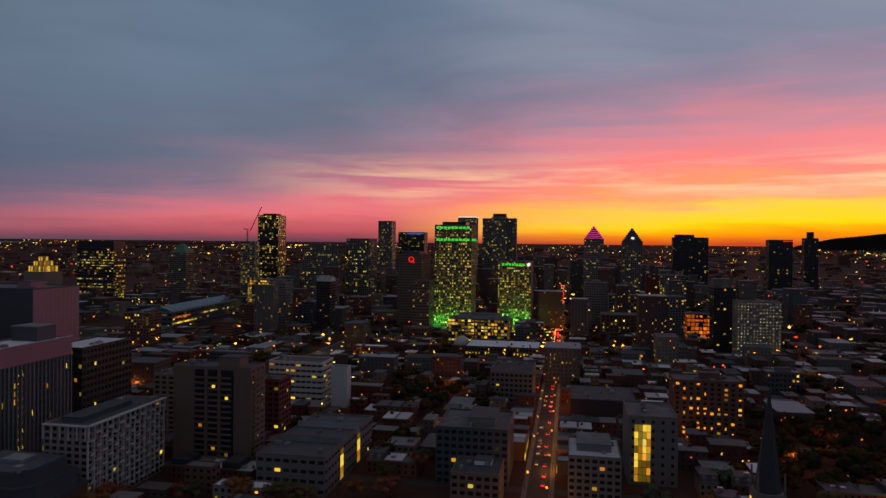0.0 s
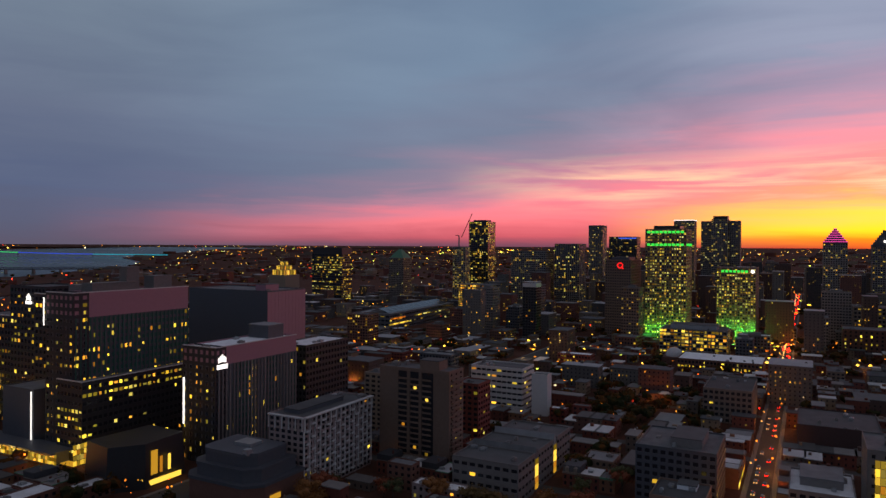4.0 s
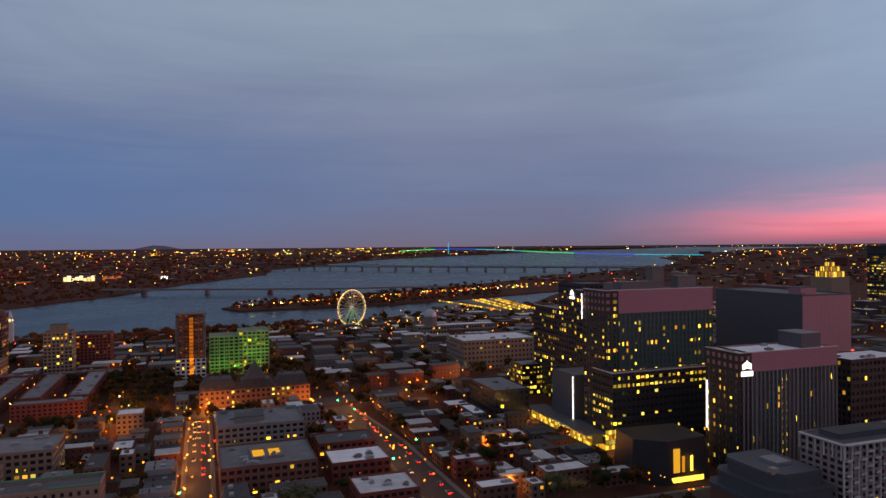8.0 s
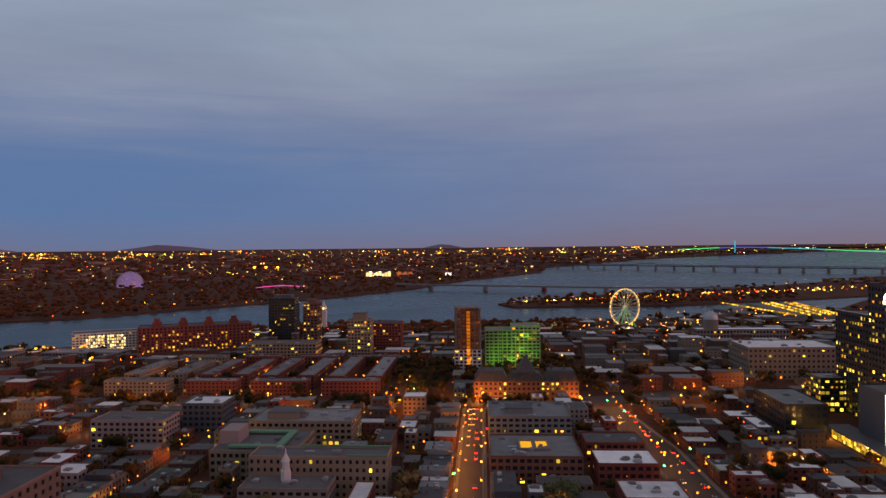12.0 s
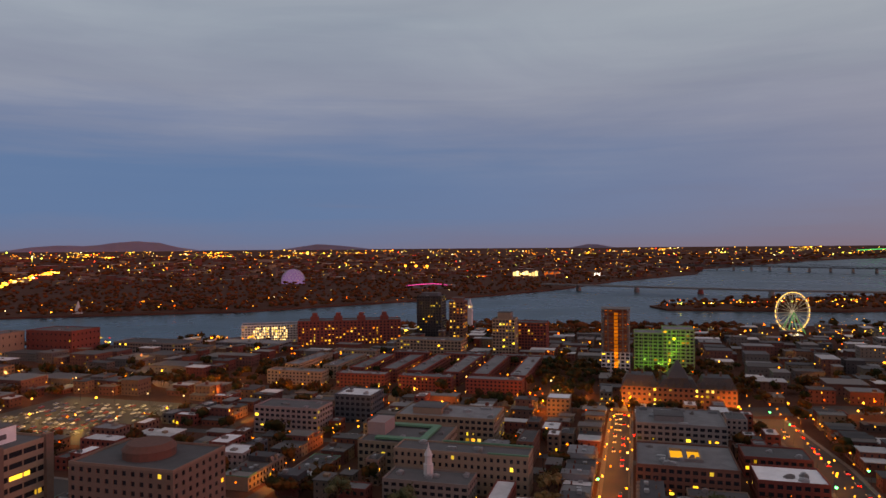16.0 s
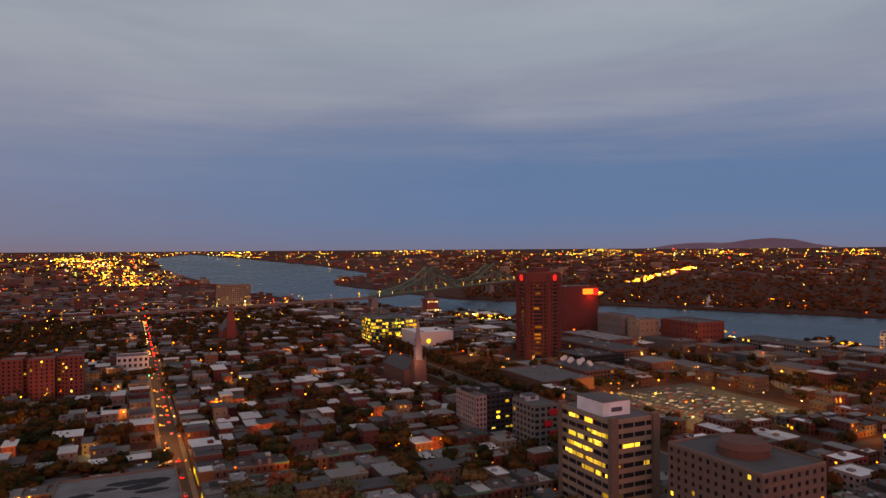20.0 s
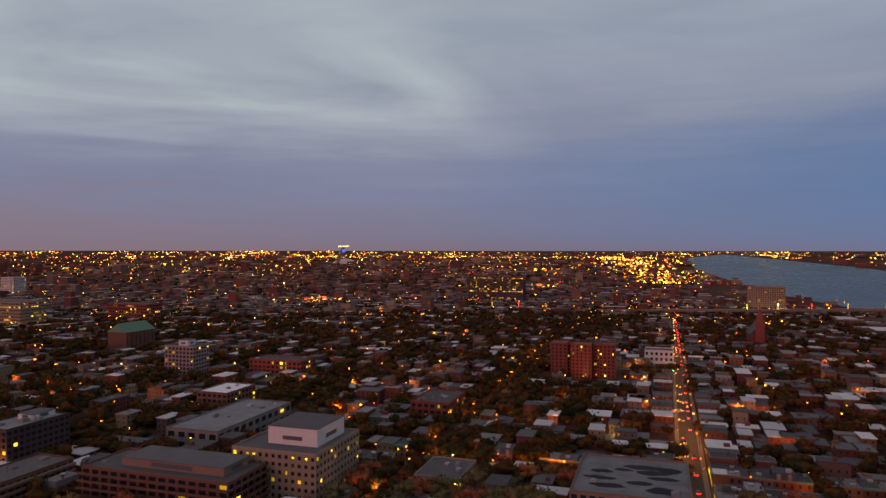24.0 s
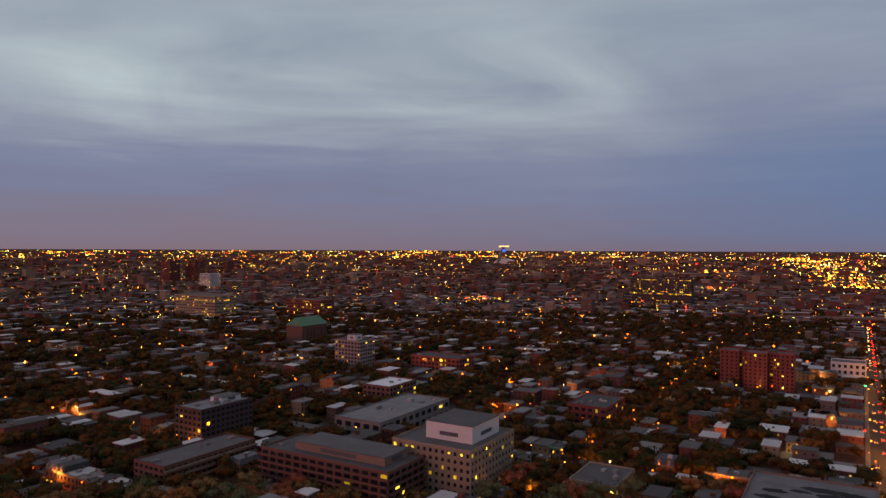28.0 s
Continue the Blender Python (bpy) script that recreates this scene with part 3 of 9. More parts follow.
def facade_mesh(cx, cy, sx, sy, h, n, nb, band, pier, proud, blank, wall, glass):
    """The four walls of a block as one sheet, every window set back in its opening."""
    verts, index, faces, mats = [], {}, [], []

    def vert(p):
        key = (round(p[0], 2), round(p[1], 2), round(p[2], 2))
        if key not in index:
            index[key] = len(verts)
            verts.append(p)
        return index[key]
    fl = h / n
    hx, hy = sx / 2, sy / 2
    for face, l, k, org, du, dn in (("S", sx, nb["x"], (-hx, -hy), (1, 0), (0, 1)), ("E", sy, nb["y"], (hx, -hy), (0, 1), (-1, 0)),
                                    ("N", sx, nb["x"], (hx, hy), (-1, 0), (0, -1)), ("W", sy, nb["y"], (-hx, hy), (0, -1), (1, 0))):
        def at(u, z, deep=0.0):
            return vert((cx + org[0] + du[0] * u + dn[0] * deep, cy + org[1] + du[1] * u + dn[1] * deep, z))

        def quad(u0, u1, z0, z1, deep, mi):
            faces.append((at(u0, z0, deep), at(u1, z0, deep), at(u1, z1, deep), at(u0, z1, deep)))
            mats.append(mi)
        if face in blank:
            quad(0, l, 0, h, 0, 0)
            continue
        w = l / k
        us = [(0, w * pier / 2, 0)]
        for i in range(k):
            us += [(us[-1][1], (i + 1) * w - w * pier / 2, 1), ((i + 1) * w - w * pier / 2, l if i == k - 1 else (i + 1) * w + w * pier / 2, 0)]
        zs = [(0, fl * band / 2, 0)]
        for i in range(n):
            zs += [(zs[-1][1], (i + 1) * fl - fl * band / 2, 1), ((i + 1) * fl - fl * band / 2, h if i == n - 1 else (i + 1) * fl + fl * band / 2, 0)]
        for u0, u1, uw in us:
            for z0, z1, zw in zs:
                if uw and zw:
                    quad(u0, u1, z0, z1, proud, 1)
                    a, b, c, d = at(u0, z0), at(u1, z0), at(u1, z1), at(u0, z1)
                    e, f, g, q = at(u0, z0, proud), at(u1, z0, proud), at(u1, z1, proud), at(u0, z1, proud)
                    faces.extend(((a, b, f, e), (b, c, g, f), (c, d, q, g), (d, a, e, q)))
                    mats.extend((0, 0, 0, 0))
                else:
                    quad(u0, u1, z0, z1, 0, 0)
    me = bpy.data.meshes.new("facade")
    me.from_pydata(verts, [], faces)
    me.materials.append(wall)
    me.materials.append(glass)
    me.polygons.foreach_set("material_index", mats)
    me.update()
    return me


def building(name, label, cx, cy, sx, sy, h, wall="concrete", floor=3.3, bay=3.6, band=0.45, pier=0.35, lit=0.1, glass="glass", litmat="lit",
             roof="roof", units=3, pent=None, rot=0.0, faces="NESW", single=True, category="building", base_z=0.0, proud=0.3, blank="", rows_lit=0.0,
             group="", crown=0.0, crown_mat=None, limit=45, parapet=0.9, parent=None, claim=True, gear="metal", size=1.0):
    """A block with recessed glass, spandrel bands, piers, a parapeted roof and lit panes. pent: (dx, dy, sx, sy, h, material)."""
    rng = random.Random(hash((round(cx), round(cy), round(h))) & 0xffff)
    if claim:
        r = max(sx, sy) / 2 if rot else 0
        ex, ey = (r or sx / 2) * size + 2, (r or sy / 2) * size + 2
        RECTS.append((cx - ex, cy - ey, cx + ex, cy + ey))
    top = parent or thing(name, label, category, cx, cy, base_z, rot, group=group, size=size)
    hx, hy = sx / 2, sy / 2
    dx0, dy0 = (cx, cy) if parent else (0, 0)
    z0 = 0
    hh = h - crown
    n = max(1, int(round(hh / floor)))
    fl = hh / n
    nb = {"x": max(1, int(round(sx / bay))), "y": max(1, int(round(sy / bay)))}
    part("facade", facade_mesh(dx0, dy0, sx, sy, hh, n, nb, band, pier, proud, blank, M[wall], M[glass]), wall, top)
    if crown:
        c = Shape()
        c.box(dx0 - hx, dy0 - hy, hh, dx0 + hx, dy0 + hy, h)
        part("plant_storey", c, crown_mat or wall, top)
    deck = Shape()
    deck.box(dx0 - hx + 0.4, dy0 - hy + 0.4, h, dx0 + hx - 0.4, dy0 + hy - 0.4, h + 0.12)
    part("roof", deck, roof, top)
    if parapet:
        pr = Shape()
        for a in ((-hx, -hy, hx, -hy + 0.4), (-hx, hy - 0.4, hx, hy), (-hx, -hy + 0.4, -hx + 0.4, hy - 0.4), (hx - 0.4, -hy + 0.4, hx, hy - 0.4)):
            pr.box(dx0 + a[0], dy0 + a[1], h, dx0 + a[2], dy0 + a[3], h + parapet)
        part("parapet", pr, crown_mat or wall, top)
    if pent:
        px, py, psx, psy, ph, pm = pent
        s = Shape()
        s.box(dx0 + px - psx / 2, dy0 + py - psy / 2, h + 0.1, dx0 + px + psx / 2, dy0 + py + psy / 2, h + ph)
        ph_ob = part("penthouse", s, pm, top)
        s = Shape()
        s.box(dx0 + px - psx / 2 - 0.2, dy0 + py - psy / 2 - 0.2, h + ph, dx0 + px + psx / 2 + 0.2, dy0 + py + psy / 2 + 0.2, h + ph + 0.35)
        part("penthouse_roof", s, "roof" if roof != "roof_white" else "roof_grey", ph_ob)
        for face in "SW":
            lv = Shape()
            for k in range(6):
                z = h + ph * 0.3 + k * 0.3
                if face == "S":
                    lv.box(dx0 + px - psx / 5, dy0 + py - psy / 2 - 0.12, z, dx0 + px + psx / 5, dy0 + py - psy / 2 + 0.02, z + 0.31)
                else:
                    lv.box(dx0 + px - psx / 2 - 0.12, dy0 + py - psy / 5, z, dx0 + px - psx / 2 + 0.02, dy0 + py + psy / 5, z + 0.31)
            part("louvre", lv, "grey_dark", ph_ob)
    if units and sx > 6 and sy > 6:
        if dx0 or dy0:
            units = 0
        roof_gear(top, sx, sy, h + 0.1, units, rng, gear)
    # lit panes
    joined = Shape()
    made = 0
    cells = []
    for face in faces:
        if face in blank:
            continue
        ax = "x" if face in "NS" else "y"
        l, k = (sx, nb["x"]) if ax == "x" else (sy, nb["y"])
        for j in range(n):
            whole = rng.random() < rows_lit
            busy = rng.choice([0.25, 0.6, 1.0, 1.3, 1.8]) if lit < 0.5 else 1.0
            for i in range(k):
                if rng.random() < (0.75 if whole else lit * busy):
                    cells.append((face, ax, l, k, i, j))
    rng.shuffle(cells)
    for face, ax, l, k, i, j in cells:
        w = l / k * (1 - pier) * 0.96
        ph = fl * (1 - band) * 0.96
        p = -l / 2 + (i + 0.5) * l / k
        z = (j + 0.5) * fl
        if rng.random() < 0.45:
            w *= rng.choice([0.45, 0.6, 0.8])
        if rng.random() < 0.3:
            ph *= 0.6
        off = (hy if ax == "x" else hx) - proud + 0.06
        if face == "N":
            q, turn = (p, off), 0
        elif face == "S":
            q, turn = (p, -off), 0
        elif face == "E":
            q, turn = (off, p), math.pi / 2
        else:
            q, turn = (-off, p), math.pi / 2
        if single and made < limit:
            lit_pane(top, dx0 + q[0], dy0 + q[1], z, w, ph, turn, litmat)
            made += 1
        else:
            if turn:
                joined.box(dx0 + q[0] - 0.03, dy0 + q[1] - w / 2, z - ph / 2, dx0 + q[0] + 0.03, dy0 + q[1] + w / 2, z + ph / 2)
            else:
                joined.box(dx0 + q[0] - w / 2, dy0 + q[1] - 0.03, z - ph / 2, dx0 + q[0] + w / 2, dy0 + q[1] + 0.03, z + ph / 2)
    if joined.f:
        part("lit_window", joined, litmat if litmat != "lit" else "lit_isle", top, kind="stuff")
    return top

# ---- downtown towers, to the west ----
def downtown():
    b = building
    far = dict(single=False, category="skyscraper", units=0, litmat="lit_dim")
    b("office_tower", "tall dark office tower with pale corner columns", -1307, -590, 40, 46, 180, "dark", floor=4, bay=5, band=0.3, pier=0.2, lit=0.35, rows_lit=0.3, pent=(0, 0, 26, 30, 4, "dark"), **far, size=0.94)
    b("office_tower", "unfinished tower lit by work lamps under a crane", -1234, -602, 22, 30, 124, "concrete", floor=4, bay=5, lit=0.5, **far, size=0.94)
    b("office_tower", "grey tower with a slanted glass crown", -1806, -483, 46, 41, 190, "concrete", floor=4, bay=5, lit=0.25, **far, size=0.92)
    t = b("office_tower", "tall office tower lit green at its foot and crown", -947, -154, 52, 53, 148, "tan", floor=4, bay=3.2, band=0.4, pier=0.35, lit=0.75, litmat="lit_dim", single=False, category="skyscraper", units=2, pent=(0, 0, 34, 34, 5, "dark"), size=0.96)
    s = Shape()
    for i in range(9):
        for z in (126, 143):
            s.box(26.1, -24 + i * 5.4, z, 26.6, -24 + i * 5.4 + 4.2, z + 3.2)
            if z == 126:
                s.box(-20 + i * 5, 26.6, z, -16 + i * 5, 27.1, z + 3.2)
    part("light_band", s, "sign_green", t, "glowing green band round the tower", kind="stuff")
    t = b("office_tower", "office tower glowing green with a white sign", -975, -72, 60, 48, 97, "tan", floor=3.8, bay=3.2, band=0.4, pier=0.35, lit=0.70, litmat="lit_dim", single=False, category="skyscraper", units=2, size=0.96)
    s = Shape()
    for i in range(7):
        s.box(30.1, -18 + i * 4.8, 91.5, 30.6, -14.5 + i * 4.8, 94.5)
    part("light_band", s, "sign_green", t, kind="stuff")
    s = Shape()
    s.prism(ngon(2.6, 6), 0, 0.4)
    sg = part("sign", s, "sign_white", t, "white six-sided sign")
    sg.matrix_basis = pose(30.2, 20, 93, 0, 90, 0)
    t = b("office_tower", "grey office slab with a red ring sign near its top", -941, -212, 64, 35, 106, "tan", floor=3.8, bay=3.2, band=0.5, pier=0.5, lit=0.02, category="skyscraper", limit=30, pent=(0, 0, 40, 24, 4, "grey_dark"), units=1, size=0.96)
    s = Shape()
    for a0, a1 in zip(ngon(3.4, 18), ngon(3.4, 18)[1:] + ngon(3.4, 18)[:1]):
        s.beam((32.4, a0[0], a0[1]), (32.4, a1[0], a1[1]), 1.3)
    s.beam((32.4, 1.2, -1.4), (32.4, 4.4, -4.6), 1.4)
    sg = part("sign", s, "sign_red", t, "glowing red ring with a short tail")
    sg.location = (0, 3, 99)
    # cross-shaped tower
    t = thing("office_tower", "cross-shaped grey tower with lit office floors", "skyscraper", -1450, -142, size=0.94)
    b("office_tower", "", 0, 0.01, 68, 30, 184, "concrete", floor=4, bay=4, lit=0.2, parent=t, claim=False, **far)
    b("office_tower", "", 0.01, 0, 30, 75, 181, "concrete", floor=4, bay=4, lit=0.2, parent=t, claim=False, **far)
    s = Shape()
    s.box(-14, -14, 184, 14, 14, 192)
    part("penthouse", s, "dark", t)
    RECTS.append((-1490, -185, -1412, -100))
    t = b("office_tower", "glass tower with a lit white crown", -1584, -229, 43, 45, 190, "concrete", floor=4, bay=4, lit=0.4, glass="glass", **far, size=0.93)
    s = Shape()
    s.box(-22, -23, 190.5, 22, 23, 192)
    part("light_band", s, "sign_white", t)
    b("office_tower", "broad pale glass tower", -1283, -393, 50, 51, 132, "concrete", floor=4, bay=4, band=0.3, lit=0.22, **far, size=0.94)
    t = b("office_tower", "dark tower with a blue light line on top", -1561, -355, 41, 66, 152, "dark", floor=4, bay=4, lit=0.2, **far, size=0.93)
    s = Shape()
    s.box(20.6, -10, 148, 21.0, 32, 150.5)
    part("light_band", s, "sign_blue", t)
    b("office_tower", "wide concrete office slab", -1264, -463, 50, 74, 117, "concrete", floor=4, bay=4, lit=0.18, **far, size=0.94)
    # two towers with pointed tops
    for y, bh, tip, mat, lab in ((54, 136, 165, "sign_pink", "tower with a stepped pyramid top outlined in pink light"), (133, 130, 161, "sign_white", "tower with a pointed gabled top")):
        t = b("office_tower", lab, -1412, y * 0.94, 40, 40, bh, "concrete", floor=4, bay=4, lit=0.25, size=0.936, **far)
        s = Shape()
        for k in range(7):
            r = 20 * (1 - k / 7)
            s.box(-r, -r, bh + (tip - bh) * k / 7, r, r, bh + (tip - bh) * (k + 1) / 7)
        part("pyramid_top", s, "grey_dark", t)
        s = Shape()
        for k in range(7 if mat == "sign_pink" else 0):
            r = 20 * (1 - k / 7)
            z = bh + (tip - bh) * (k + 1) / 7
            s.box(r - 0.3, -r, z - 1.3, r + 0.4, r, z)
        if mat == "sign_white":
            s.box(19, -3, bh + 8, 20.4, 3, bh + 12)
        part("light_band", s, mat, t)
    b("office_tower", "long dark tower on the skyline", -1845, 307, 30, 92, 148, "dark", floor=4, bay=5, lit=0.06, pent=(0, -15, 20, 50, 8, "dark"), **far, size=0.93)
    t = b("office_tower", "dark slab with a red light line on its edge", -1729, 488, 30, 55, 141, "dark", floor=4, bay=5, lit=0.05, **far, size=0.94)
    s = Shape()
    s.box(15.1, 5, 137, 15.5, 27, 139.5)
    part("light_band", s, "sign_red", t)
    b("office_tower", "slim stepped tower on the hillside", -1962, 630, 24, 37, 150, "dark", floor=4, bay=5, lit=0.05, pent=(0, 0, 12, 16, 18, "dark"), **far, size=0.93)
    b("apartment_tower", "apartment slab with a grid of small lit windows", -789, 201, 22, 46, 60, "concrete", floor=3.3, bay=3.3, band=0.66, pier=0.66, lit=0.85, litmat="lit_pale", single=False, category="apartment tower", units=2, size=0.97)
    b("apartment_tower", "dark glass apartment tower", -817, 172, 24, 24, 73, "dark", floor=3.2, bay=3.4, lit=0.06, category="apartment tower", units=2, size=0.97)
    b("apartment_tower", "grey glass apartment tower", -849, 121, 25, 27, 60, "concrete", floor=3.2, bay=3.4, lit=0.10, category="apartment tower", units=2, size=0.96)
    b("theatre_building", "brown brick building with warm lit windows", -900, 77, 42, 72, 31, "brown_brick", floor=4.5, bay=5, pier=0.6, lit=0.18, size=0.96)
    b("office_building", "office block glowing orange inside", -928, 167, 30, 36, 32, "grey_dark", floor=5, bay=5, pier=0.1, band=0.2, lit=0.8, faces="ES", litmat="lamp_dim", size=0.96)
    b("concert_hall", "glass-fronted concert hall lit from inside", -1133, 93, 40, 60, 40, "stone", floor=6, bay=5, lit=0.35, single=False, size=0.95)
    b("office_building", "dark red brick tower block downtown", -1098, 128, 22, 20, 76, "red_brick", lit=0.05, floor=3.5, size=0.95)
    b("office_building", "pale office block with lit floors", -1189, 164, 40, 55, 72, "concrete", floor=4, bay=4, lit=0.2, rows_lit=0.3, single=False, size=0.95)
    b("office_building", "glass office block fully lit in yellow", -809, -102, 40, 72, 31, "concrete", floor=4, bay=4, band=0.3, pier=0.12, lit=0.7, pent=(0, 0, 26, 50, 5, "metal"), limit=50, size=0.96)
    b("office_building", "grey stone commercial block on the shopping street", -535, -40, 54, 32, 23, "stone", floor=4, bay=3.4, lit=0.02, units=5, size=0.97)
    b("office_building", "brown brick block with a row of lit windows", -718, -65, 50, 77, 13, "brown_brick", floor=4.2, bay=3.4, lit=0.45, roof="roof_white", faces="EN", units=6, size=0.97)
    b("apartment_building", "brown brick apartment block with scattered lit windows", -460, 87, 24, 42, 34, "brown_brick", floor=3.0, bay=4, pier=0.5, lit=0.24, litmat="amber_win", limit=30, category="apartment building", pent=(0, 2, 8, 12, 4, "brown_brick"), size=0.98)
    t = b("university_building", "concrete building with a tall yellow-lit glass stairwell", -365, 42, 34, 24, 34, "concrete", floor=4, bay=5, band=0.6, pier=0.7, lit=0.03, roof="roof_grey", size=0.98)
    s = Shape()
    for i in range(4):
        for k in range(8):
            s.box(17.3, -9 + i * 2.0, 2 + k * 3.6, 17.6, -9 + i * 2.0 + 1.8, 2 + k * 3.6 + 3.3)
    part("stairwell_panes", s, "lit_isle", t, "yellow-lit glass panes of the stairwell", kind="stuff")
    # church tower left standing among the college blocks
    t = thing("church_spire", "dark stone church tower with a slender spire lit at its foot", "church", -235, 64, size=0.99)
    s = Shape()
    s.box(-4.5, -4.5, 0, 4.5, 4.5, 40)
    for x in (-4, 4):
        for y in (-4, 4):
            s.prism(ngon(0.9, 6, cx=x, cy=y), 0, 47, scale=0.3, centre=(x, y))
    part("tower", s, "stone", t)
    s = Shape()
    s.prism(ngon(4.2, 8, math.pi / 8), 40, 73, scale=0.03)
    part("spire", s, "slate", t)
    s = Shape()
    for y in (-2.6, 0, 2.6):
        s.box(-4.7, y - 0.7, 30, -4.52, y + 0.7, 37)
        s.box(4.52, y - 0.7, 30, 4.7, y + 0.7, 37)
        s.box(y - 0.7, -4.7, 30, y + 0.7, -4.52, 37)
    part("lit_louvre", s, "lit_isle", t, "yellow-lit belfry openings", kind="stuff")
    RECTS.append((-246, 56, -230, 72))
    b("university_building", "low grey college wing with roof boxes", -258, 60, 26, 34, 20, "concrete", roof="roof_grey", units=5, lit=0.03, size=0.99)
    b("university_building", "low grey college wing behind the spire", -264, 94, 40, 26, 17, "concrete", roof="roof_grey", units=4, lit=0.03, size=0.99)
    b("university_building", "grey block with a pale raised roof", -332, 13, 32, 24, 22, "concrete", roof="roof_white", pent=(-4, 0, 20, 16, 3.5, "concrete"), units=4, lit=0.04, size=0.98)
    b("office_building", "dark flat-roofed block by the shopping street", -349, -45, 38, 36, 28, "grey_dark", roof="roof_grey", pent=(0, 4, 24, 14, 4, "concrete"), units=4, lit=0.05, size=0.98)
    b("office_building", "small block with a half white roof", -309, -39, 24, 22, 17, "tan", roof="roof", pent=(-6, 2, 8, 8, 2, "roof_white"), units=3, lit=0.06, size=0.98)
    # college wings with glazed gables between them
    for x0 in (-312, -338, -367):
        b("university_building", "grey panelled college wing with white edges", x0, -126, 22, 34, 18, "concrete", floor=4.2, bay=4.5, band=0.62, pier=0.3, lit=0.03, roof="roof", units=3, gear="concrete")
    for x0 in (-325, -352.5):
        t = thing("glass_atrium", "steep glazed gable roof lit yellow from inside", "atrium", x0, -126)
        s = Shape()
        s.poly([(-2.5, -17, 16), (-2.5, 17, 16), (0.0, 17, 21), (0.0, -17, 21)])
        s.poly([(2.5, 17, 16), (2.5, -17, 16), (0.0, -17, 21), (0.0, 17, 21)])
        s.poly([(-2.5, 17, 0), (-2.5, 17, 16), (0, 17, 21), (2.5, 17, 16), (2.5, 17, 0)][::-1])
        s.poly([(-2.5, -17, 0), (-2.5, -17, 16), (0, -17, 21), (2.5, -17, 16), (2.5, -17, 0)])
        part("gable_roof", s, "roof_grey", t)
        s = Shape()
        for k in range(5):
            s.box(-2.2, 17.05, 1 + k * 3, 2.2, 17.2, 3.7 + k * 3)
        part("gable_window", s, "lit_isle", t, "yellow-lit gable glass", kind="stuff")
    b("office_building", "white strip-windowed office block with a stair tower", -476, -191, 24, 41, 32, "white", floor=3.8, bay=4, band=0.6, pier=0.12, lit=0.12, units=4, limit=60, size=0.98)
    b("office_building", "tall blank white stair tower", -471, -159, 9, 12, 29, "white", lit=0, blank="NESW", units=0, size=0.98)
    # white half dome on a low roof
    t = thing("dome", "white half dome standing on a low roof", "dome", -744, -113, size=0.96)
    s = Shape()
    rings = [(9 * math.cos(a), 9 * math.sin(a)) for a in [i * math.pi / 14 for i in range(8)]]
    for (r0, z0), (r1, z1) in zip(rings, rings[1:]):
        for i in range(20):
            a0, a1 = i * math.pi / 10, (i + 1) * math.pi / 10
            s.poly([(r0 * math.cos(a0), r0 * math.sin(a0), 8 + z0), (r0 * math.cos(a1), r0 * math.sin(a1), 8 + z0), (r1 * math.cos(a1), r1 * math.sin(a1), 8 + z1), (r1 * math.cos(a0), r1 * math.sin(a0), 8 + z1)])
    part("dome_shell", s, "white", t)
    s = Shape()
    s.box(-14, -12, 0, 14, 12, 8)
    part("base", s, "brown_brick", t)
    RECTS.append((-786, -132, -756, -104))
    # old gilded tower, courthouse and green-capped tower
    b("courthouse", "black courthouse tower with lit floor lines", -1238, -924, 40, 86, 121, "dark", floor=5.5, bay=5, band=0.5, pier=0.1, lit=0.2, rows_lit=0.55, crown=14, **far, size=0.94)
    t = thing("stepped_tower", "stepped stone tower floodlit in gold", "skyscraper", -959, -819, size=0.95)
    for k, (r, z0, z1) in enumerate(((20, 0, 70), (15, 70, 80), (10, 80, 88), (5, 88, 95))):
        s = Shape()
        s.box(-r, -r, z0, r, r, z1)
        part("stage", s, "beige", t)
        if k:
            # glowing strips on the upper stages stand in for gold floodlight on stone
            s = Shape()
            for i in range(int(r)):
                s.box(r + 0.1, -r + i * 2, z0, r + 0.4, -r + i * 2 + 1.1, z1 - 1)
                s.box(-r + i * 2, r + 0.1, z0, -r + i * 2 + 1.1, r + 0.4, z1 - 1)
            part("lit_band", s, "lit_isle", t, kind="stuff")
    RECTS.append((-985, -845, -935, -795))
    t = b("office_tower", "old stone tower with a green pyramid roof", -1211, -730, 36, 36, 100, "stone", lit=0.12, floor=4, bay=4, **far, size=0.94)
    s = Shape()
    s.prism([(-18, -18), (18, -18), (18, 18), (-18, 18)], 100, 119, scale=0.15)
    part("pyramid_roof", s, "copper", t)
    b("office_building", "wide dark red hall roof behind the hospital", -629, -607, 40, 80, 74, "red_brick", lit=0.0, blank="NESW", single=False, size=0.97)
    t = b("congress_hall", "long low congress hall with a grey-blue glazed roof and lit front", -930, -545, 240, 64, 24, "grey_dark", rot=4, floor=6, bay=8, band=0.6, pier=0.2, lit=0.12, roof="roof_grey", units=6, single=False, litmat="lit_dim", size=0.95, faces="NE")
    for k, (x0, x1, z0, m) in enumerate(((60, 122, 8, "lit_floor"), (-20, 40, 15, "lit_dim"), (70, 118, 16, "amber_work"))):
        s = Shape()
        for i in range(9):
            s.box(x0 + (x1 - x0) * i / 9, 32.2, z0, x0 + (x1 - x0) * (i + 0.85) / 9, 32.5, z0 + 2.2)
        part("lit_strip", s, m, t, "strip of lit glazing", kind="stuff")
    s = Shape()
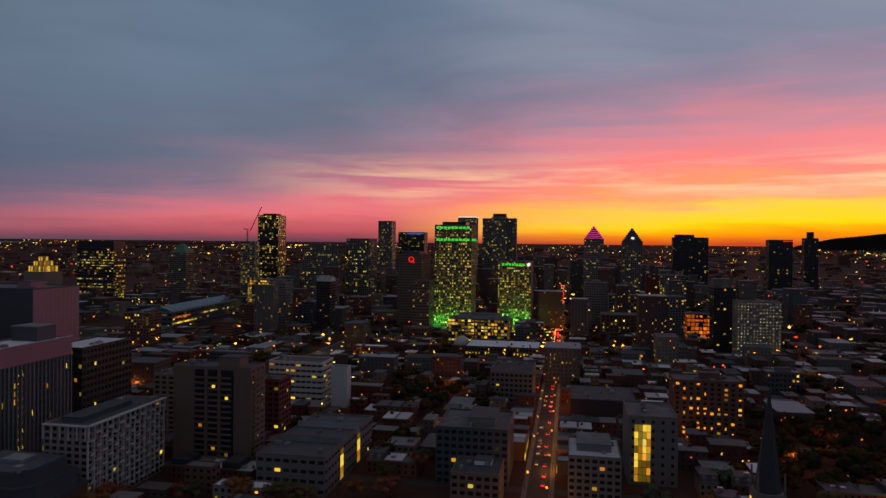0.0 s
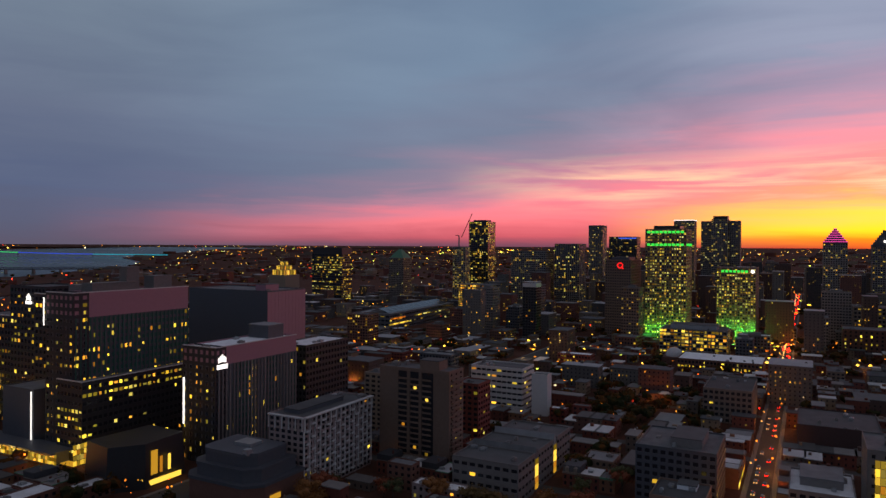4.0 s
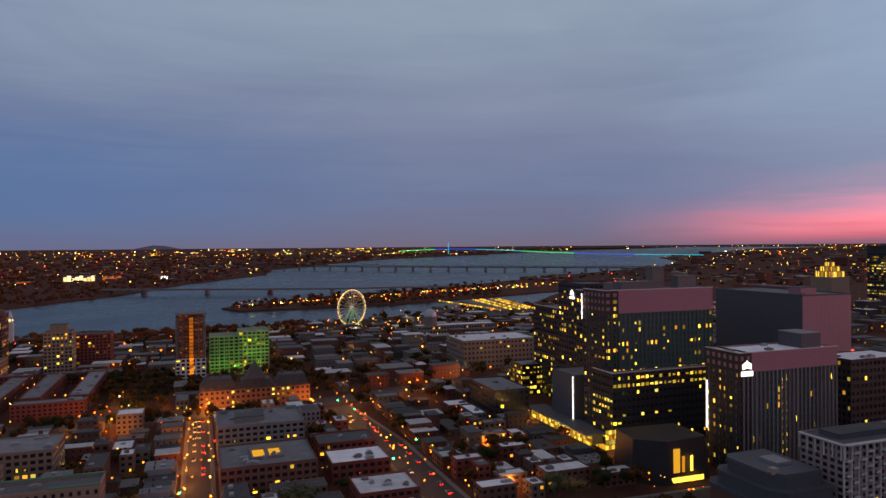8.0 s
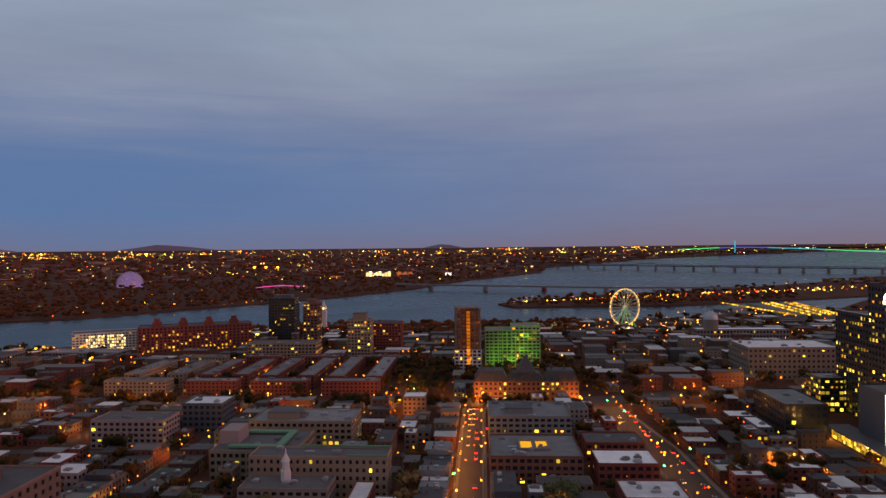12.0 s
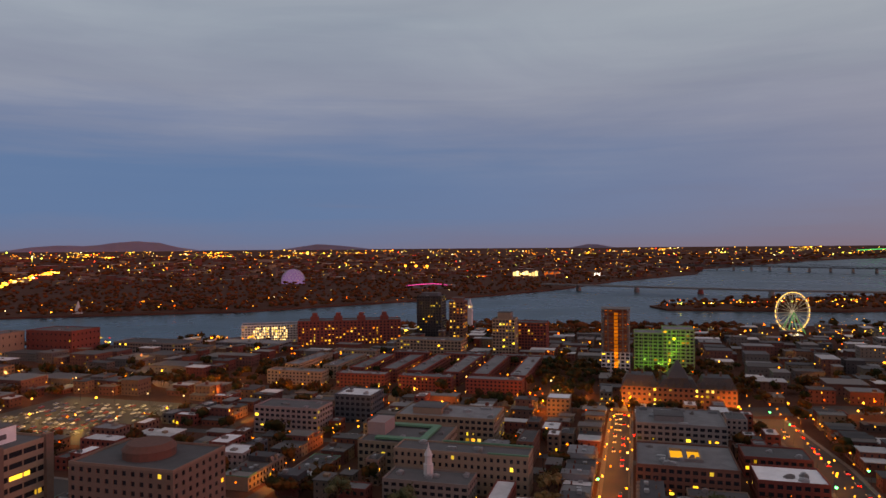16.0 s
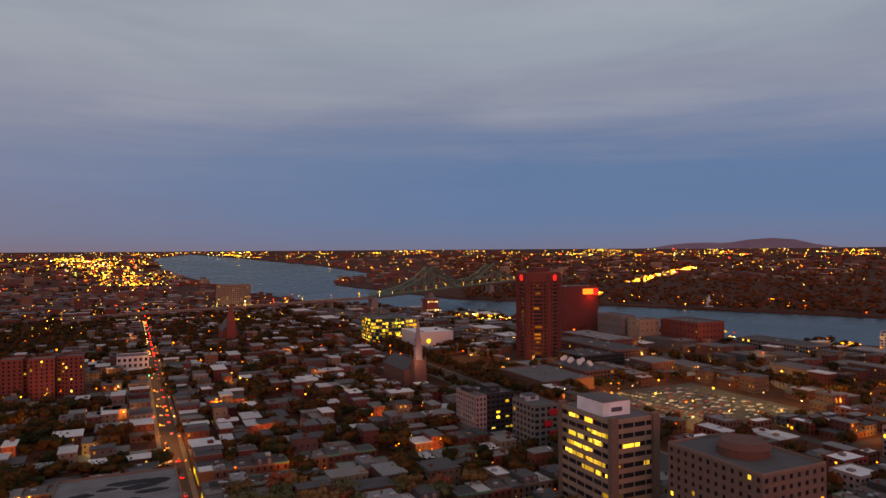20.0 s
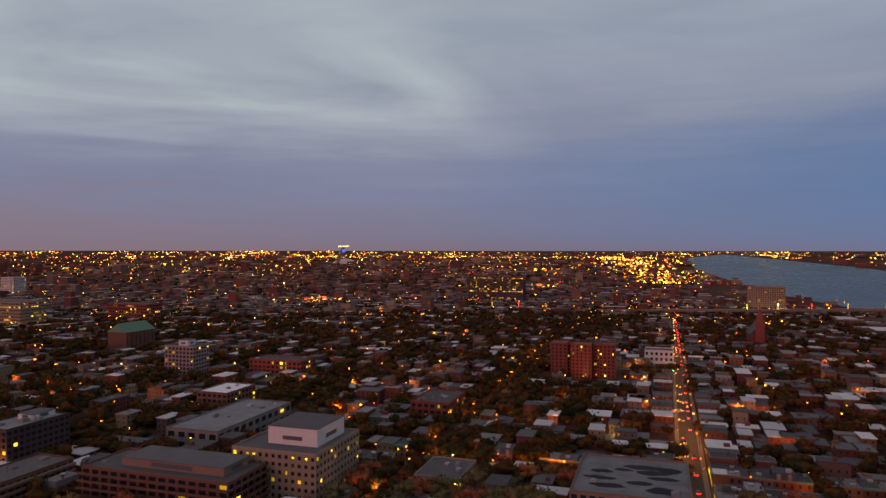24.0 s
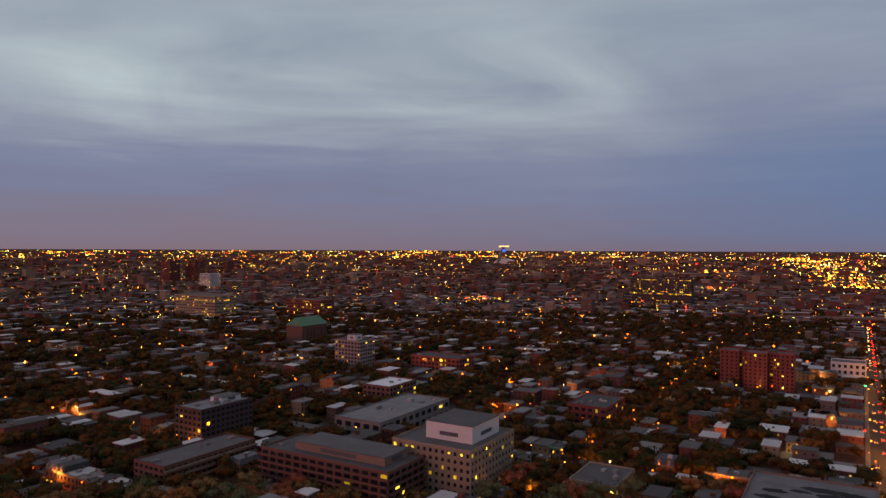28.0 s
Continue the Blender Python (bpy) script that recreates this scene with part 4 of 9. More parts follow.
    for i in range(12):
        s.poly([(-110 + i * 18, -14, 24.6), (-94 + i * 18, -14, 24.6), (-94 + i * 18, 4, 31), (-110 + i * 18, 4, 31)])
        s.poly([(-94 + i * 18, 22, 24.6), (-110 + i * 18, 22, 24.6), (-110 + i * 18, 4, 31), (-94 + i * 18, 4, 31)])
    part("glazed_roof", s, "glass", t, kind="stuff")
    b("office_building", "glass office podium with yellow-lit floors", -1074, -488, 44, 62, 57, "concrete", floor=4, bay=4, band=0.35, pier=0.12, lit=0.35, rows_lit=0.5, single=False, faces="NE", size=0.95)
    t = b("office_tower", "slim dark glass tower with a pale top storey", -846, -307, 20, 19, 74, "dark", floor=3.6, bay=3.6, lit=0.03, units=0, single=False, category="office tower", crown=4, crown_mat="white", size=0.96)
    b("apartment_tower", "brick apartment block with amber-lit corners", -681, -457, 24, 30, 40, "brown_brick", floor=3.2, bay=4, lit=0.16, single=False, category="apartment building", units=3, size=0.96)
    b("cinema_block", "windowless dark brick hall beside the shopping street", -484, 24, 50, 44, 16, "brick_dark", lit=0.0, blank="NESW", roof="roof", units=6, size=0.97)
    # crane
    t = thing("tower_crane", "red and white tower crane above a building site", "crane", -1247, -614, size=0.94)
    s = Shape()
    for dx in (-1, 1):
        for dy in (-1, 1):
            s.beam((dx, dy, 0), (dx, dy, 150), 0.5)
    for k in range(24):
        s.beam((-1, -1, k * 6), (1, 1, k * 6 + 6), 0.3)
        s.beam((1, 1, k * 6), (-1, -1, k * 6 + 6), 0.3)
    part("mast", s, "metal", t)
    s = Shape()
    s.beam((-4, 4, 146), (6, 34, 196), 1.2)
    s.beam((0, 0, 150), (-3, -10, 150), 1.5)
    part("jib", s, "sign_dull_red", t)


M["brick_dark"] = material("dark_brick", (0.06, 0.034, 0.034), vary=0.2)
M["lit_floor"] = light_material("lit_office_floor", (1.0, 0.62, 0.07), 1.15, per="island", vary=0.6)
M["amber_work"] = light_material("amber_work_light", (1.0, 0.26, 0.02), 0.65, per="island")
M["raw_brick"] = material("bare_block_wall", (0.20, 0.07, 0.045), vary=0.3)
M["amber_win"] = light_material("amber_window", (1.0, 0.40, 0.04), 0.8, vary=0.8, hue=[(1.0, 0.34, 0.03), (1.0, 0.50, 0.05), (1.0, 0.26, 0.02), (1.0, 0.60, 0.10)])
M["lit_dim"] = light_material("dim_office_window", (1.0, 0.7, 0.1), 0.60, per="island", vary=0.9, hue=[(0.95, 0.66, 0.07), (0.80, 0.68, 0.10), (1.0, 0.52, 0.05), (0.85, 0.75, 0.22), (1.0, 0.62, 0.06)])
M["lit_pale"] = light_material("pale_room_light", (1.0, 0.80, 0.36), 0.8, per="island", vary=0.6)
M["lamp_dim"] = light_material("orange_interior_light", (1.0, 0.20, 0.02), 1.2)
M["sign_dull_red"] = material("red_painted_steel", (0.4, 0.05, 0.04), rough=0.6)
downtown()


# ---- hospital quarter, to the south-west ----
def hospital():
    b = building
    h = thing("hospital", "large black and grey hospital with many yellow-lit windows", "hospital", -284, -362, size=0.99)
    RECTS.append((-342, -515, -228, -325))

    def blk(x, y, sx, sy, hh, wall, **k):
        building("hospital", "", x + 292, y + 366, sx, sy, hh, wall, parent=h, claim=False, **k)
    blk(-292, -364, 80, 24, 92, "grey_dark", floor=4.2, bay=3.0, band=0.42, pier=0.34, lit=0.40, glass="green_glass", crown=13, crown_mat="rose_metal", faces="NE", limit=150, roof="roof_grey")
    blk(-297, -400, 44, 49, 88, "dark", floor=4.2, bay=4, lit=0.16, faces="NE", limit=60)
    blk(-296, -444, 28, 38, 92, "dark", floor=4.2, bay=4, lit=0.22, faces="NE", limit=60)
    blk(-301, -486, 36, 43, 71, "dark", floor=4.2, bay=3.6, lit=0.32, faces="NE", limit=60)
    blk(-292, -352, 84, 22, 44, "dark", floor=4.4, bay=3.2, band=0.55, pier=0.25, lit=0.07, rows_lit=0.34, faces="NE", limit=110, roof="roof_grey")
    blk(-262, -398, 26, 30, 36, "grey_dark", floor=12, bay=15, lit=0.0, blank="NESW", roof="roof_grey")
    for x, y, sx, sy, z0, z1 in ((-285, -366, 30, 10, 92.5, 97), (-320, -366, 14, 9, 92.5, 100), (-300, -368, 9, 7, 92.5, 106), (-298, -400, 20, 20, 88, 94)):
        s = Shape()
        s.box(x + 292 - sx / 2, y + 366 - sy / 2, z0, x + 292 + sx / 2, y + 366 + sy / 2, z1)
        s.box(x + 292 - sx / 2 - 0.3, y + 366 - sy / 2 - 0.3, z1, x + 292 + sx / 2 + 0.3, y + 366 + sy / 2 + 0.3, z1 + 0.5)
        part("plant_room", s, "concrete", h)
    blk(-256.7, -364, 9.8, 24.5, 92.4, "dark", floor=4.2, bay=4.4, band=0.5, pier=0.45, lit=0.42, faces="NE", limit=40, roof="roof_grey")
    # pale copings along the roof edges
    for cx, cy, sx, sy, z in ((-292, -364, 80, 24, 92.95), (-292, -352, 84, 22, 44.95), (-297, -400, 44, 49, 88.95), (-301, -486, 36, 43, 71.95)):
        s = Shape()
        for a in ((-sx / 2 - 0.3, sy / 2 - 0.5, sx / 2 + 0.3, sy / 2 + 0.3), (sx / 2 - 0.5, -sy / 2, sx / 2 + 0.3, sy / 2 - 0.5)):
            s.box(cx + 292 + a[0], cy + 366 + a[1], z, cx + 292 + a[2], cy + 366 + a[3], z + 0.5)
        part("coping", s, "white", h)
    # glazed stair lit on every floor
    for k in range(18):
        for y in (-47, -44.2):
            s = Shape()
            s.box(17.02, y, 9 + k * 4.2, 17.2, y + 2.2, 11.6 + k * 4.2)
            part("stair_window", s, "lit_isle", h)
    # mullions up the tall front
    for k in range(27):
        s = Shape()
        s.box(-40 + k * 3.0, 14.0, 44.8, -39.4 + k * 3.0, 14.35, 79)
        part("fin", s, "green_glass", h)
    # vertical light fins
    for x, y, z0, z1 in ((-251.4, -377, 74, 90), (-248.5, -384, 8, 36)):
        s = Shape()
        s.box(x + 292, y + 366 - 0.3, z0, x + 292 + 0.4, y + 366 + 0.3, z1)
        part("light_fin", s, "sign_white", h, "tall glowing white strip")
    # sign: a plain crest over a bar
    s = Shape()
    for k in range(5):
        s.box(10.1, -78.6 + k, 84 - abs(k - 2) * 0.3, 10.5, -78.1 + k, 88 - abs(k - 2) * 0.9)
    s.box(10.1, -79.5, 81, 10.5, -73, 83)
    part("sign", s, "sign_white", h, "glowing white crest above a bar")
    # glazed entrance
    s = Shape()
    for k in range(40):
        for z in (1, 3.1, 5.2):
            s.box(51, -62 + k * 1.98, z, 51.3, -62 + k * 1.98 + 1.7, z + 1.8)
    for k in range(14):
        for z in (0.8, 3.7, 6.6, 9.5):
            s.box(18 + k * 2.1, 25.2, z, 18 + k * 2.1 + 1.8, 25.5, z + 2.5)
    part("entrance_glass", s, "lit_isle", h, "yellow-lit entrance glazing", kind="stuff")
    s = Shape()
    s.box(40, -64, 7.4, 55, 18, 8.4)
    s.box(40, -60, 0, 50.8, 14, 7.4)
    part("entrance_canopy", s, "grey_dark", h)
    # floor slabs made to glow, standing in for the light inside the hall
    for x0, x1 in ((18, 27), (29, 47)):
        s = Shape()
        s.box(x0, 12.1, 0.6, x1, 25.1, 1.0)
        part("lit_floor", s, "lit_isle", h, "entrance hall floor that glows in place of lamplight")
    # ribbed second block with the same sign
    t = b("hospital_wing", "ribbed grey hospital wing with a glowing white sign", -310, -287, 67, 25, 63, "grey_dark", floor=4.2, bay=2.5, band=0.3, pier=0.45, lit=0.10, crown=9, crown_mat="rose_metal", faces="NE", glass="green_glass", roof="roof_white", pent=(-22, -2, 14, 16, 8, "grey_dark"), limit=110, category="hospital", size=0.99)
    s = Shape()
    for k in range(5):
        s.box(26 + k * 1.2, 12.6, 56 - abs(k - 2) * 0.3, 26.7 + k * 1.2, 13.0, 60 - abs(k - 2) * 0.8)
    s.box(25, 12.6, 52, 32.5, 13.0, 54.5)
    part("sign", s, "sign_white", t, "glowing white crest above a bar")
    s = Shape()
    s.box(33.6, -12, 20, 34.0, -11, 46)
    part("light_fin", s, "sign_white", t)
    for k in range(24):
        s = Shape()
        s.box(-33.4 + k * 2.78, 12.5, 4, -32.5 + k * 2.78, 12.95, 54)
        part("rib", s, "concrete", t)
    s = Shape()
    for k in range(11):
        for x in (2, 4.8):
            s.box(x, 12.3, 6 + k * 4.2, x + 1.8, 12.46, 8.6 + k * 4.2)
    part("stair_window", s, "lit_isle", t, "column of lit stair windows", kind="stuff")
    building("hospital_wing", "", 29.6, 0, 8.0, 25.3, 63.2, "dark", parent=t, claim=False, floor=4.2, bay=4.2, band=0.45, pier=0.5, lit=0.36, faces="E", limit=30, roof="roof_white")
    s = Shape()
    s.box(-33.8, 12.2, 63.95, 33.8, 12.8, 64.4)
    s.box(33.2, -12.5, 63.95, 33.8, 12.2, 64.4)
    part("coping", s, "white", t)
    HALL = b("hospital_wing", "blank metal-clad hall with the afterglow coloured onto one side", -406, -376, 43, 81, 87, "grey_dark", lit=0.0, blank="NESW", roof="roof_grey", units=3, pent=(10, 30, 14, 10, 5, "rose_metal"), category="hospital", size=0.98)
    # the north side's afterglow, coloured on as rose panels over the grey wall
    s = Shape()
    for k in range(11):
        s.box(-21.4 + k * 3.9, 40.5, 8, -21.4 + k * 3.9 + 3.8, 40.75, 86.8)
    part("metal_side", s, "rose_metal", HALL, "metal cladding coloured rose for the afterglow on this side", kind="stuff")
    b("hospital_wing", "black hospital block with a white roof edge", -396, -303, 49, 26, 52, "dark", lit=0.06, roof="roof_white", floor=4.2, bay=3.4, category="hospital", size=0.98)
    # angular lecture hall with tall lit windows
    t = thing("lecture_hall", "dark faceted lecture hall with tall lit windows", "hall", -242, -293, size=0.99)
    s = Shape()
    s.prism([(-20, -14), (18, -16), (22, 6), (8, 17), (-19, 14)], 0, 22, scale=0.94)
    part("body", s, "dark", t)
    s = Shape()
    for k, (w, z0, z1) in enumerate(((3.4, 6, 18), (1.4, 6, 14), (1.4, 6, 14))):
        x = 4 - k * 5
        s.box(x - w, 16.3, z0, x + w * 0.1, 16.6, z1)
    s.box(-14, 16.3, 1, 7, 16.6, 3.6)
    part("tall_window", s, "lit_isle", t, "tall yellow-lit windows", kind="stuff")
    RECTS.append((-275, -315, -222, -276))
    # pale residence with balconies
    t = b("residence", "pale residence tower with rows of balconies", -292, -214, 57, 22, 37, "pale_pink", floor=2.9, bay=3.4, band=0.4, pier=0.36, lit=0.03, roof="roof", pent=(4, -2, 36, 10, 2, "grey_dark"), category="apartment building", units=5, size=0.99)
    s = Shape()
    for i in range(14):
        for k in range(1, 12):
            x = -28.5 + (i + 0.5) * 57 / 14
            if (i + k) % 2:
                s.box(x - 1.5, 11.0, k * 3.05 - 0.1, x + 1.5, 12.3, k * 3.05 + 0.1)
                s.box(x - 1.5, 12.2, k * 3.05 + 0.1, x + 1.5, 12.3, k * 3.05 + 1.0)
    part("balcony", s, "white", t, kind="stuff")
    s = Shape()
    for i in range(15):
        s.box(-28.6 + i * 57.2 / 14 - 0.25, 11.2, 31, -28.6 + i * 57.2 / 14 + 0.25, 12.0, 37.6)
    s.box(-29, 11.0, 37.2, 29, 12.6, 37.8)
    for i in range(6):
        s.box(28.6, -11 + i * 4.2, 31, 29.2, -10.5 + i * 4.2, 37.6)
    s.box(28.4, -11, 37.2, 29.6, 12.6, 37.8)
    part("roof_frame", s, "white", t, "white roof frame round the top storey")
    for i in range(15):
        s = Shape()
        s.box(-28.6 + i * 57.2 / 14 - 0.3, 10.9, 2, -28.6 + i * 57.2 / 14 + 0.3, 11.5, 31)
        part("upright", s, "white", t)
    # tall brown slab
    t = b("apartment_tower", "tall brown concrete slab with columns of balconies", -337, -181, 17, 44, 52.5, "tan", floor=2.95, bay=5.4, band=0.55, pier=0.72, lit=0.05, category="apartment tower", pent=(0, 8, 10, 12, 5, "tan"), units=4, size=0.99, blank="ES")
    # dark glass laid flat on the wall, giving the shade of a balcony recess
    s = Shape()
    s.box(8.5, -9.7, 2, 8.56, 12.3, 51.5)
    part("balcony_recess", s, "glass", t, "flat dark glass strip for the balcony doors and the recess's shade")
    for y in (-6.1, 1.3, 8.7):
        for k in range(1, 17):
            s = Shape()
            s.box(8.5, y - 2.7, k * 2.95, 9.9, y + 2.7, k * 2.95 + 0.18)
            s.box(9.75, y - 2.7, k * 2.95 + 0.18, 9.9, y + 2.7, k * 2.95 + 1.0)
            s.box(8.5, y - 2.7, k * 2.95 + 0.18, 9.75, y - 2.55, k * 2.95 + 1.0)
            part("balcony", s, "tan", t)
    s = Shape()
    for y in (-2.9, 4.5):
        s.box(8.5, y - 0.9, 2, 9.2, y + 0.9, 52)
    part("pier_strip", s, "tan", t, kind="stuff")
    for k in range(1, 17):
        s = Shape()
        s.box(-6, 22, k * 2.95, 6, 23.3, k * 2.95 + 0.95)
        part("balcony", s, "tan", t)
    s = Shape()
    for y, k in ((1.3, 3), (-6.1, 7), (8.7, 12), (1.3, 14), (8.7, 2)):
        s.box(8.6, y - 1.2, k * 2.95 + 0.3, 8.66, y + 0.6, k * 2.95 + 2.3)
    part("lit_window", s, "lit_isle", t, kind="stuff")
    b("apartment_building", "beige brick block with long balconies", -371, -226, 22, 18, 41, "beige", floor=2.9, bay=4, lit=0.04, category="apartment building", size=0.98)
    b("apartment_building", "narrow red brick block beside the brown slab", -391, -175, 18, 16, 36, "red_brick", lit=0.05, category="apartment building", size=0.98)
    b("shop_building", "low brick building with warm lit ground floor", -389, -147, 26, 16, 9, "red_brick", floor=4.5, bay=4, lit=0.6, faces="NE", roof="roof_white", units=4, size=0.98)
    # dark stepped block with rounded corners
    t = thing("office_building", "dark stepped block with cut corners", "building", -246, -224, size=0.99)
    for k, (r, z0, z1) in enumerate(((1.0, 0, 14), (0.86, 14, 20), (0.7, 20, 26))):
        s = Shape()
        ring = [(-17 * r, -22 * r), (12 * r, -22 * r), (17 * r, -17 * r), (17 * r, 15 * r), (10 * r, 22 * r), (-17 * r, 22 * r)]
        s.prism(ring, z0, z1)
        part("tier", s, "grey_dark" if k else "brown_brick", t)
        s = Shape()
        s.prism([(x * 1.02, y * 1.02) for x, y in ring], z1 - 0.8, z1 + 0.6)
        part("ledge", s, "grey_dark", t)
    s = Shape()
    s.box(8, 10, 26, 11, 13, 28.5)
    part("roof_unit", s, "metal", t)
    s = Shape()
    s.box(-6, -4, 26, 2, 6, 28)
    part("roof_unit", s, "metal", t)
    s = Shape()
    s.box(0, 22.3, 6, 7, 22.6, 8.4)
    part("window", s, "lit_isle", t)
    RECTS.append((-272, -250, -232, -202))
    b("office_building", "dark office block with strip windows on its end", -217, -444, 26, 48, 21, "dark", floor=4, bay=3.6, lit=0.02, units=2, roof="roof_grey", size=0.99)
    b("office_building", "glass block with lit office floors", -271, -500, 26, 22, 24, "dark", floor=4, bay=3.4, pier=0.15, lit=0.5, roof="roof_grey", faces="NE", limit=60, size=0.99)
    b("station_building", "long beige stone building with rows of windows", -293, -633, 79, 50, 28, "stone", floor=4.5, bay=4.2, band=0.55, pier=0.5, lit=0.05, units=6, roof="roof_white", size=0.99)
    b("warehouse", "grey stone block near the old market", -408, -678, 60, 40, 22, "stone", lit=0.04, floor=4.5, size=0.98)


hospital()


# ---- river front, to the south ----
def riverside():
    b = building
    # unfinished apartment tower wrapped in amber light, with a green-netted block beside it
    t = b("apartment_tower", "unfinished apartment tower, white below, with amber-lit bare floors above", -8, -645, 25, 24, 23, "white", floor=3.2, bay=4, band=0.35, pier=0.3, lit=0.14, litmat="lit", category="apartment tower", limit=20, units=0, parapet=0)
    s = Shape()
    s.box(-10, -10, 23, 10, 9.5, 61)
    part("core", s, "raw_brick", t, "bare rust-coloured inner walls")
    for k in range(12):
        s = Shape()
        s.box(-12.4, -12, 23.2 + k * 3.2, 12.4, 12, 23.5 + k * 3.2)
        part("floor_slab", s, "tan", t)
    for x in (-12, -6.5, 6.5, 12):
        for y in (-11.6, 11.6):
            s = Shape()
            s.box(x - 0.4, y - 0.4, 23, x + 0.4, y + 0.4, 61.5)
            part("column", s, "concrete", t)
    s = Shape()
    s.box(-12.8, -12.4, 61.5, 12.8, 12.4, 62.3)
    part("roof", s, "concrete", t)
    s = Shape()
    for k in range(18):
        s.box(-2.2, 12.1, 2 + k * 3.2, 1.2, 12.5, 4.6 + k * 3.2)
    part("lit_hoist_bay", s, "amber_work", t, "amber work lights up the hoist bay", kind="stuff")
    s = Shape()
    for k in range(12):
        for x in (-8.6, -4.4, 3.6, 8.2):
            if (k * 5 + int(x * 3)) % 3:
                s.box(x - 0.5, 9.6, 25 + k * 3.2, x + 0.5, 9.8, 25.5 + k * 3.2)
    part("work_lamp", s, "amber_work", t, kind="stuff")
    t = thing("apartment_building", "concrete frame hung with green-lit netting", "apartment building", -51, -685)
    RECTS.append((-80, -702, -22, -668))
    building("apartment_building", "", 14, -1, 26, 28, 36, "net_green", parent=t, claim=False, floor=3.2, bay=4.2, band=0.4, pier=0.25, lit=0.06, litmat="amber_win", limit=12, roof="roof_grey")
    building("apartment_building", "", -13, 0, 28, 30, 40, "net_green", parent=t, claim=False, floor=3.2, bay=4.2, band=0.4, pier=0.25, lit=0.08, limit=16, roof="roof_grey")
    for x in (-26, -20, -13, -6, 0, 5, 12, 20, 26):
        s = Shape()
        s.beam((x, 15.6, 0), (x, 15.6, 41 if x < 2 else 37), 0.35)
        part("scaffold_pole", s, "metal", t)
    for k in range(1, 9):
        s = Shape()
        s.box(-27, 15.2, k * 4.4, 1, 16.2, k * 4.4 + 0.25)
        part("scaffold_deck", s, "tan", t)
    # long old school with steep roofs
    t = b("railway_hotel", "long old stone building with steep dark roofs, floodlit orange", -55, -533, 80, 20, 15, "brown_brick", floor=4.2, bay=3.6, band=0.5, pier=0.5, lit=0.22, units=0, parapet=0, roof="slate", category="historic building")
    s = Shape()
    for x0, x1, hh in ((-40, -14, 8), (-14, 14, 6), (14, 40, 8)):
        s.prism([(x0, -10.4), (x1, -10.4), (x1, 10.4), (x0, 10.4)], 15, 15 + hh, scale=0.72, centre=((x0 + x1) / 2, 0))
    part("steep_roof", s, "slate", t)
    s = Shape()
    s.box(-7, -9, 15, 7, 9, 22)
    s.prism([(-7.4, -9), (7.4, -9), (7.4, 9.4), (-7.4, 9.4)], 22, 34, scale=0.06)
    part("central_tower", s, "slate", t)
    for i in range(14):
        s = Shape()
        x = -37 + i * 5.7
        s.box(x - 0.9, 9.4, 15.4, x + 0.9, 10.6, 18)
        s.prism([(x - 1.1, 9.3), (x + 1.1, 9.3), (x + 1.1, 10.8), (x - 1.1, 10.8)], 18, 20, scale=0.1, centre=(x, 10))
        part("dormer", s, "slate", t)
    for x in (-30, -20, 12, 25, 34):
        s = Shape()
        s.box(x - 0.7, -2, 18, x + 0.7, 0.4, 26)
        part("chimney", s, "brown_brick", t)
    # big wheel
    t = thing("observation_wheel", "large lit observation wheel on the old quay", "ferris wheel", -229, -1008, 0, 28)
    R, hz = 26.5, 29
    s = Shape()
    ring = [(R * math.cos(a * math.pi / 24), 0, hz + R * math.sin(a * math.pi / 24)) for a in range(49)]
    s.tube(ring, 0.9)
    part("rim", s, "wheel_gold", t, "golden glowing rim")
    s = Shape()
    s.tube([(x * 0.9, 0, hz + (z - hz) * 0.9) for x, y, z in ring], 0.35)
    for a in range(24):
        s.beam((0, 0.8 * (1 if a % 2 else -1), hz), ring[a * 2], 0.28)
    part("spokes", s, "wheel_white", t)
    s = Shape()
    s.prism(ngon(2.4, 12), -1.5, 1.5)
    hub = part("hub", s, "wheel_white", t)
    hub.matrix_basis = pose(0, 0, hz, 90)
    for sg in (-1, 1):
        for lx in (-14, 14):
            s = Shape()
            s.beam((0, sg * 2, hz), (lx, sg * 7, 0), 1.2)
            part("leg", s, "wheel_green", t)
    for a in range(0, 48, 2):
        s = Shape()
        x, _, z = ring[a]
        s.box(x - 1.0, -1.2, z - 2.6, x + 1.0, 1.2, z - 0.5)
        part("cabin", s, "white", t)
    RECTS.append((-265, -1040, -205, -990))
    # towers by the water
    b("apartment_tower", "brown glass apartment tower by the river", 233, -864, 32, 25, 54, "dark", lit=0.08, category="apartment tower", pent=(0, 0, 22, 16, 4, "grey_dark"), limit=30, size=1.03)
    b("apartment_tower", "slim apartment tower with a lit stair column", 170, -760, 16, 22, 56, "brown_brick", lit=0.3, litmat="amber_win", category="apartment tower", pent=(0, 0, 12, 12, 4, "brown_brick"), limit=60, size=1.02)
    b("apartment_tower", "stepped pale brick tower with a round top", 111, -735, 24, 20, 40, "beige", lit=0.14, category="apartment tower", pent=(0, 0, 14, 12, 7, "beige"), limit=60, size=1.02)
    b("apartment_building", "dark red brick block by the towers", 90, -780, 38, 25, 32, "red_brick", litmat="amber_win", lit=0.25, category="apartment building", limit=60, size=1.02)
    b("apartment_building", "low beige block below the river towers", 186, -705, 70, 24, 20, "beige", lit=0.10, category="apartment building", limit=60, size=1.02)
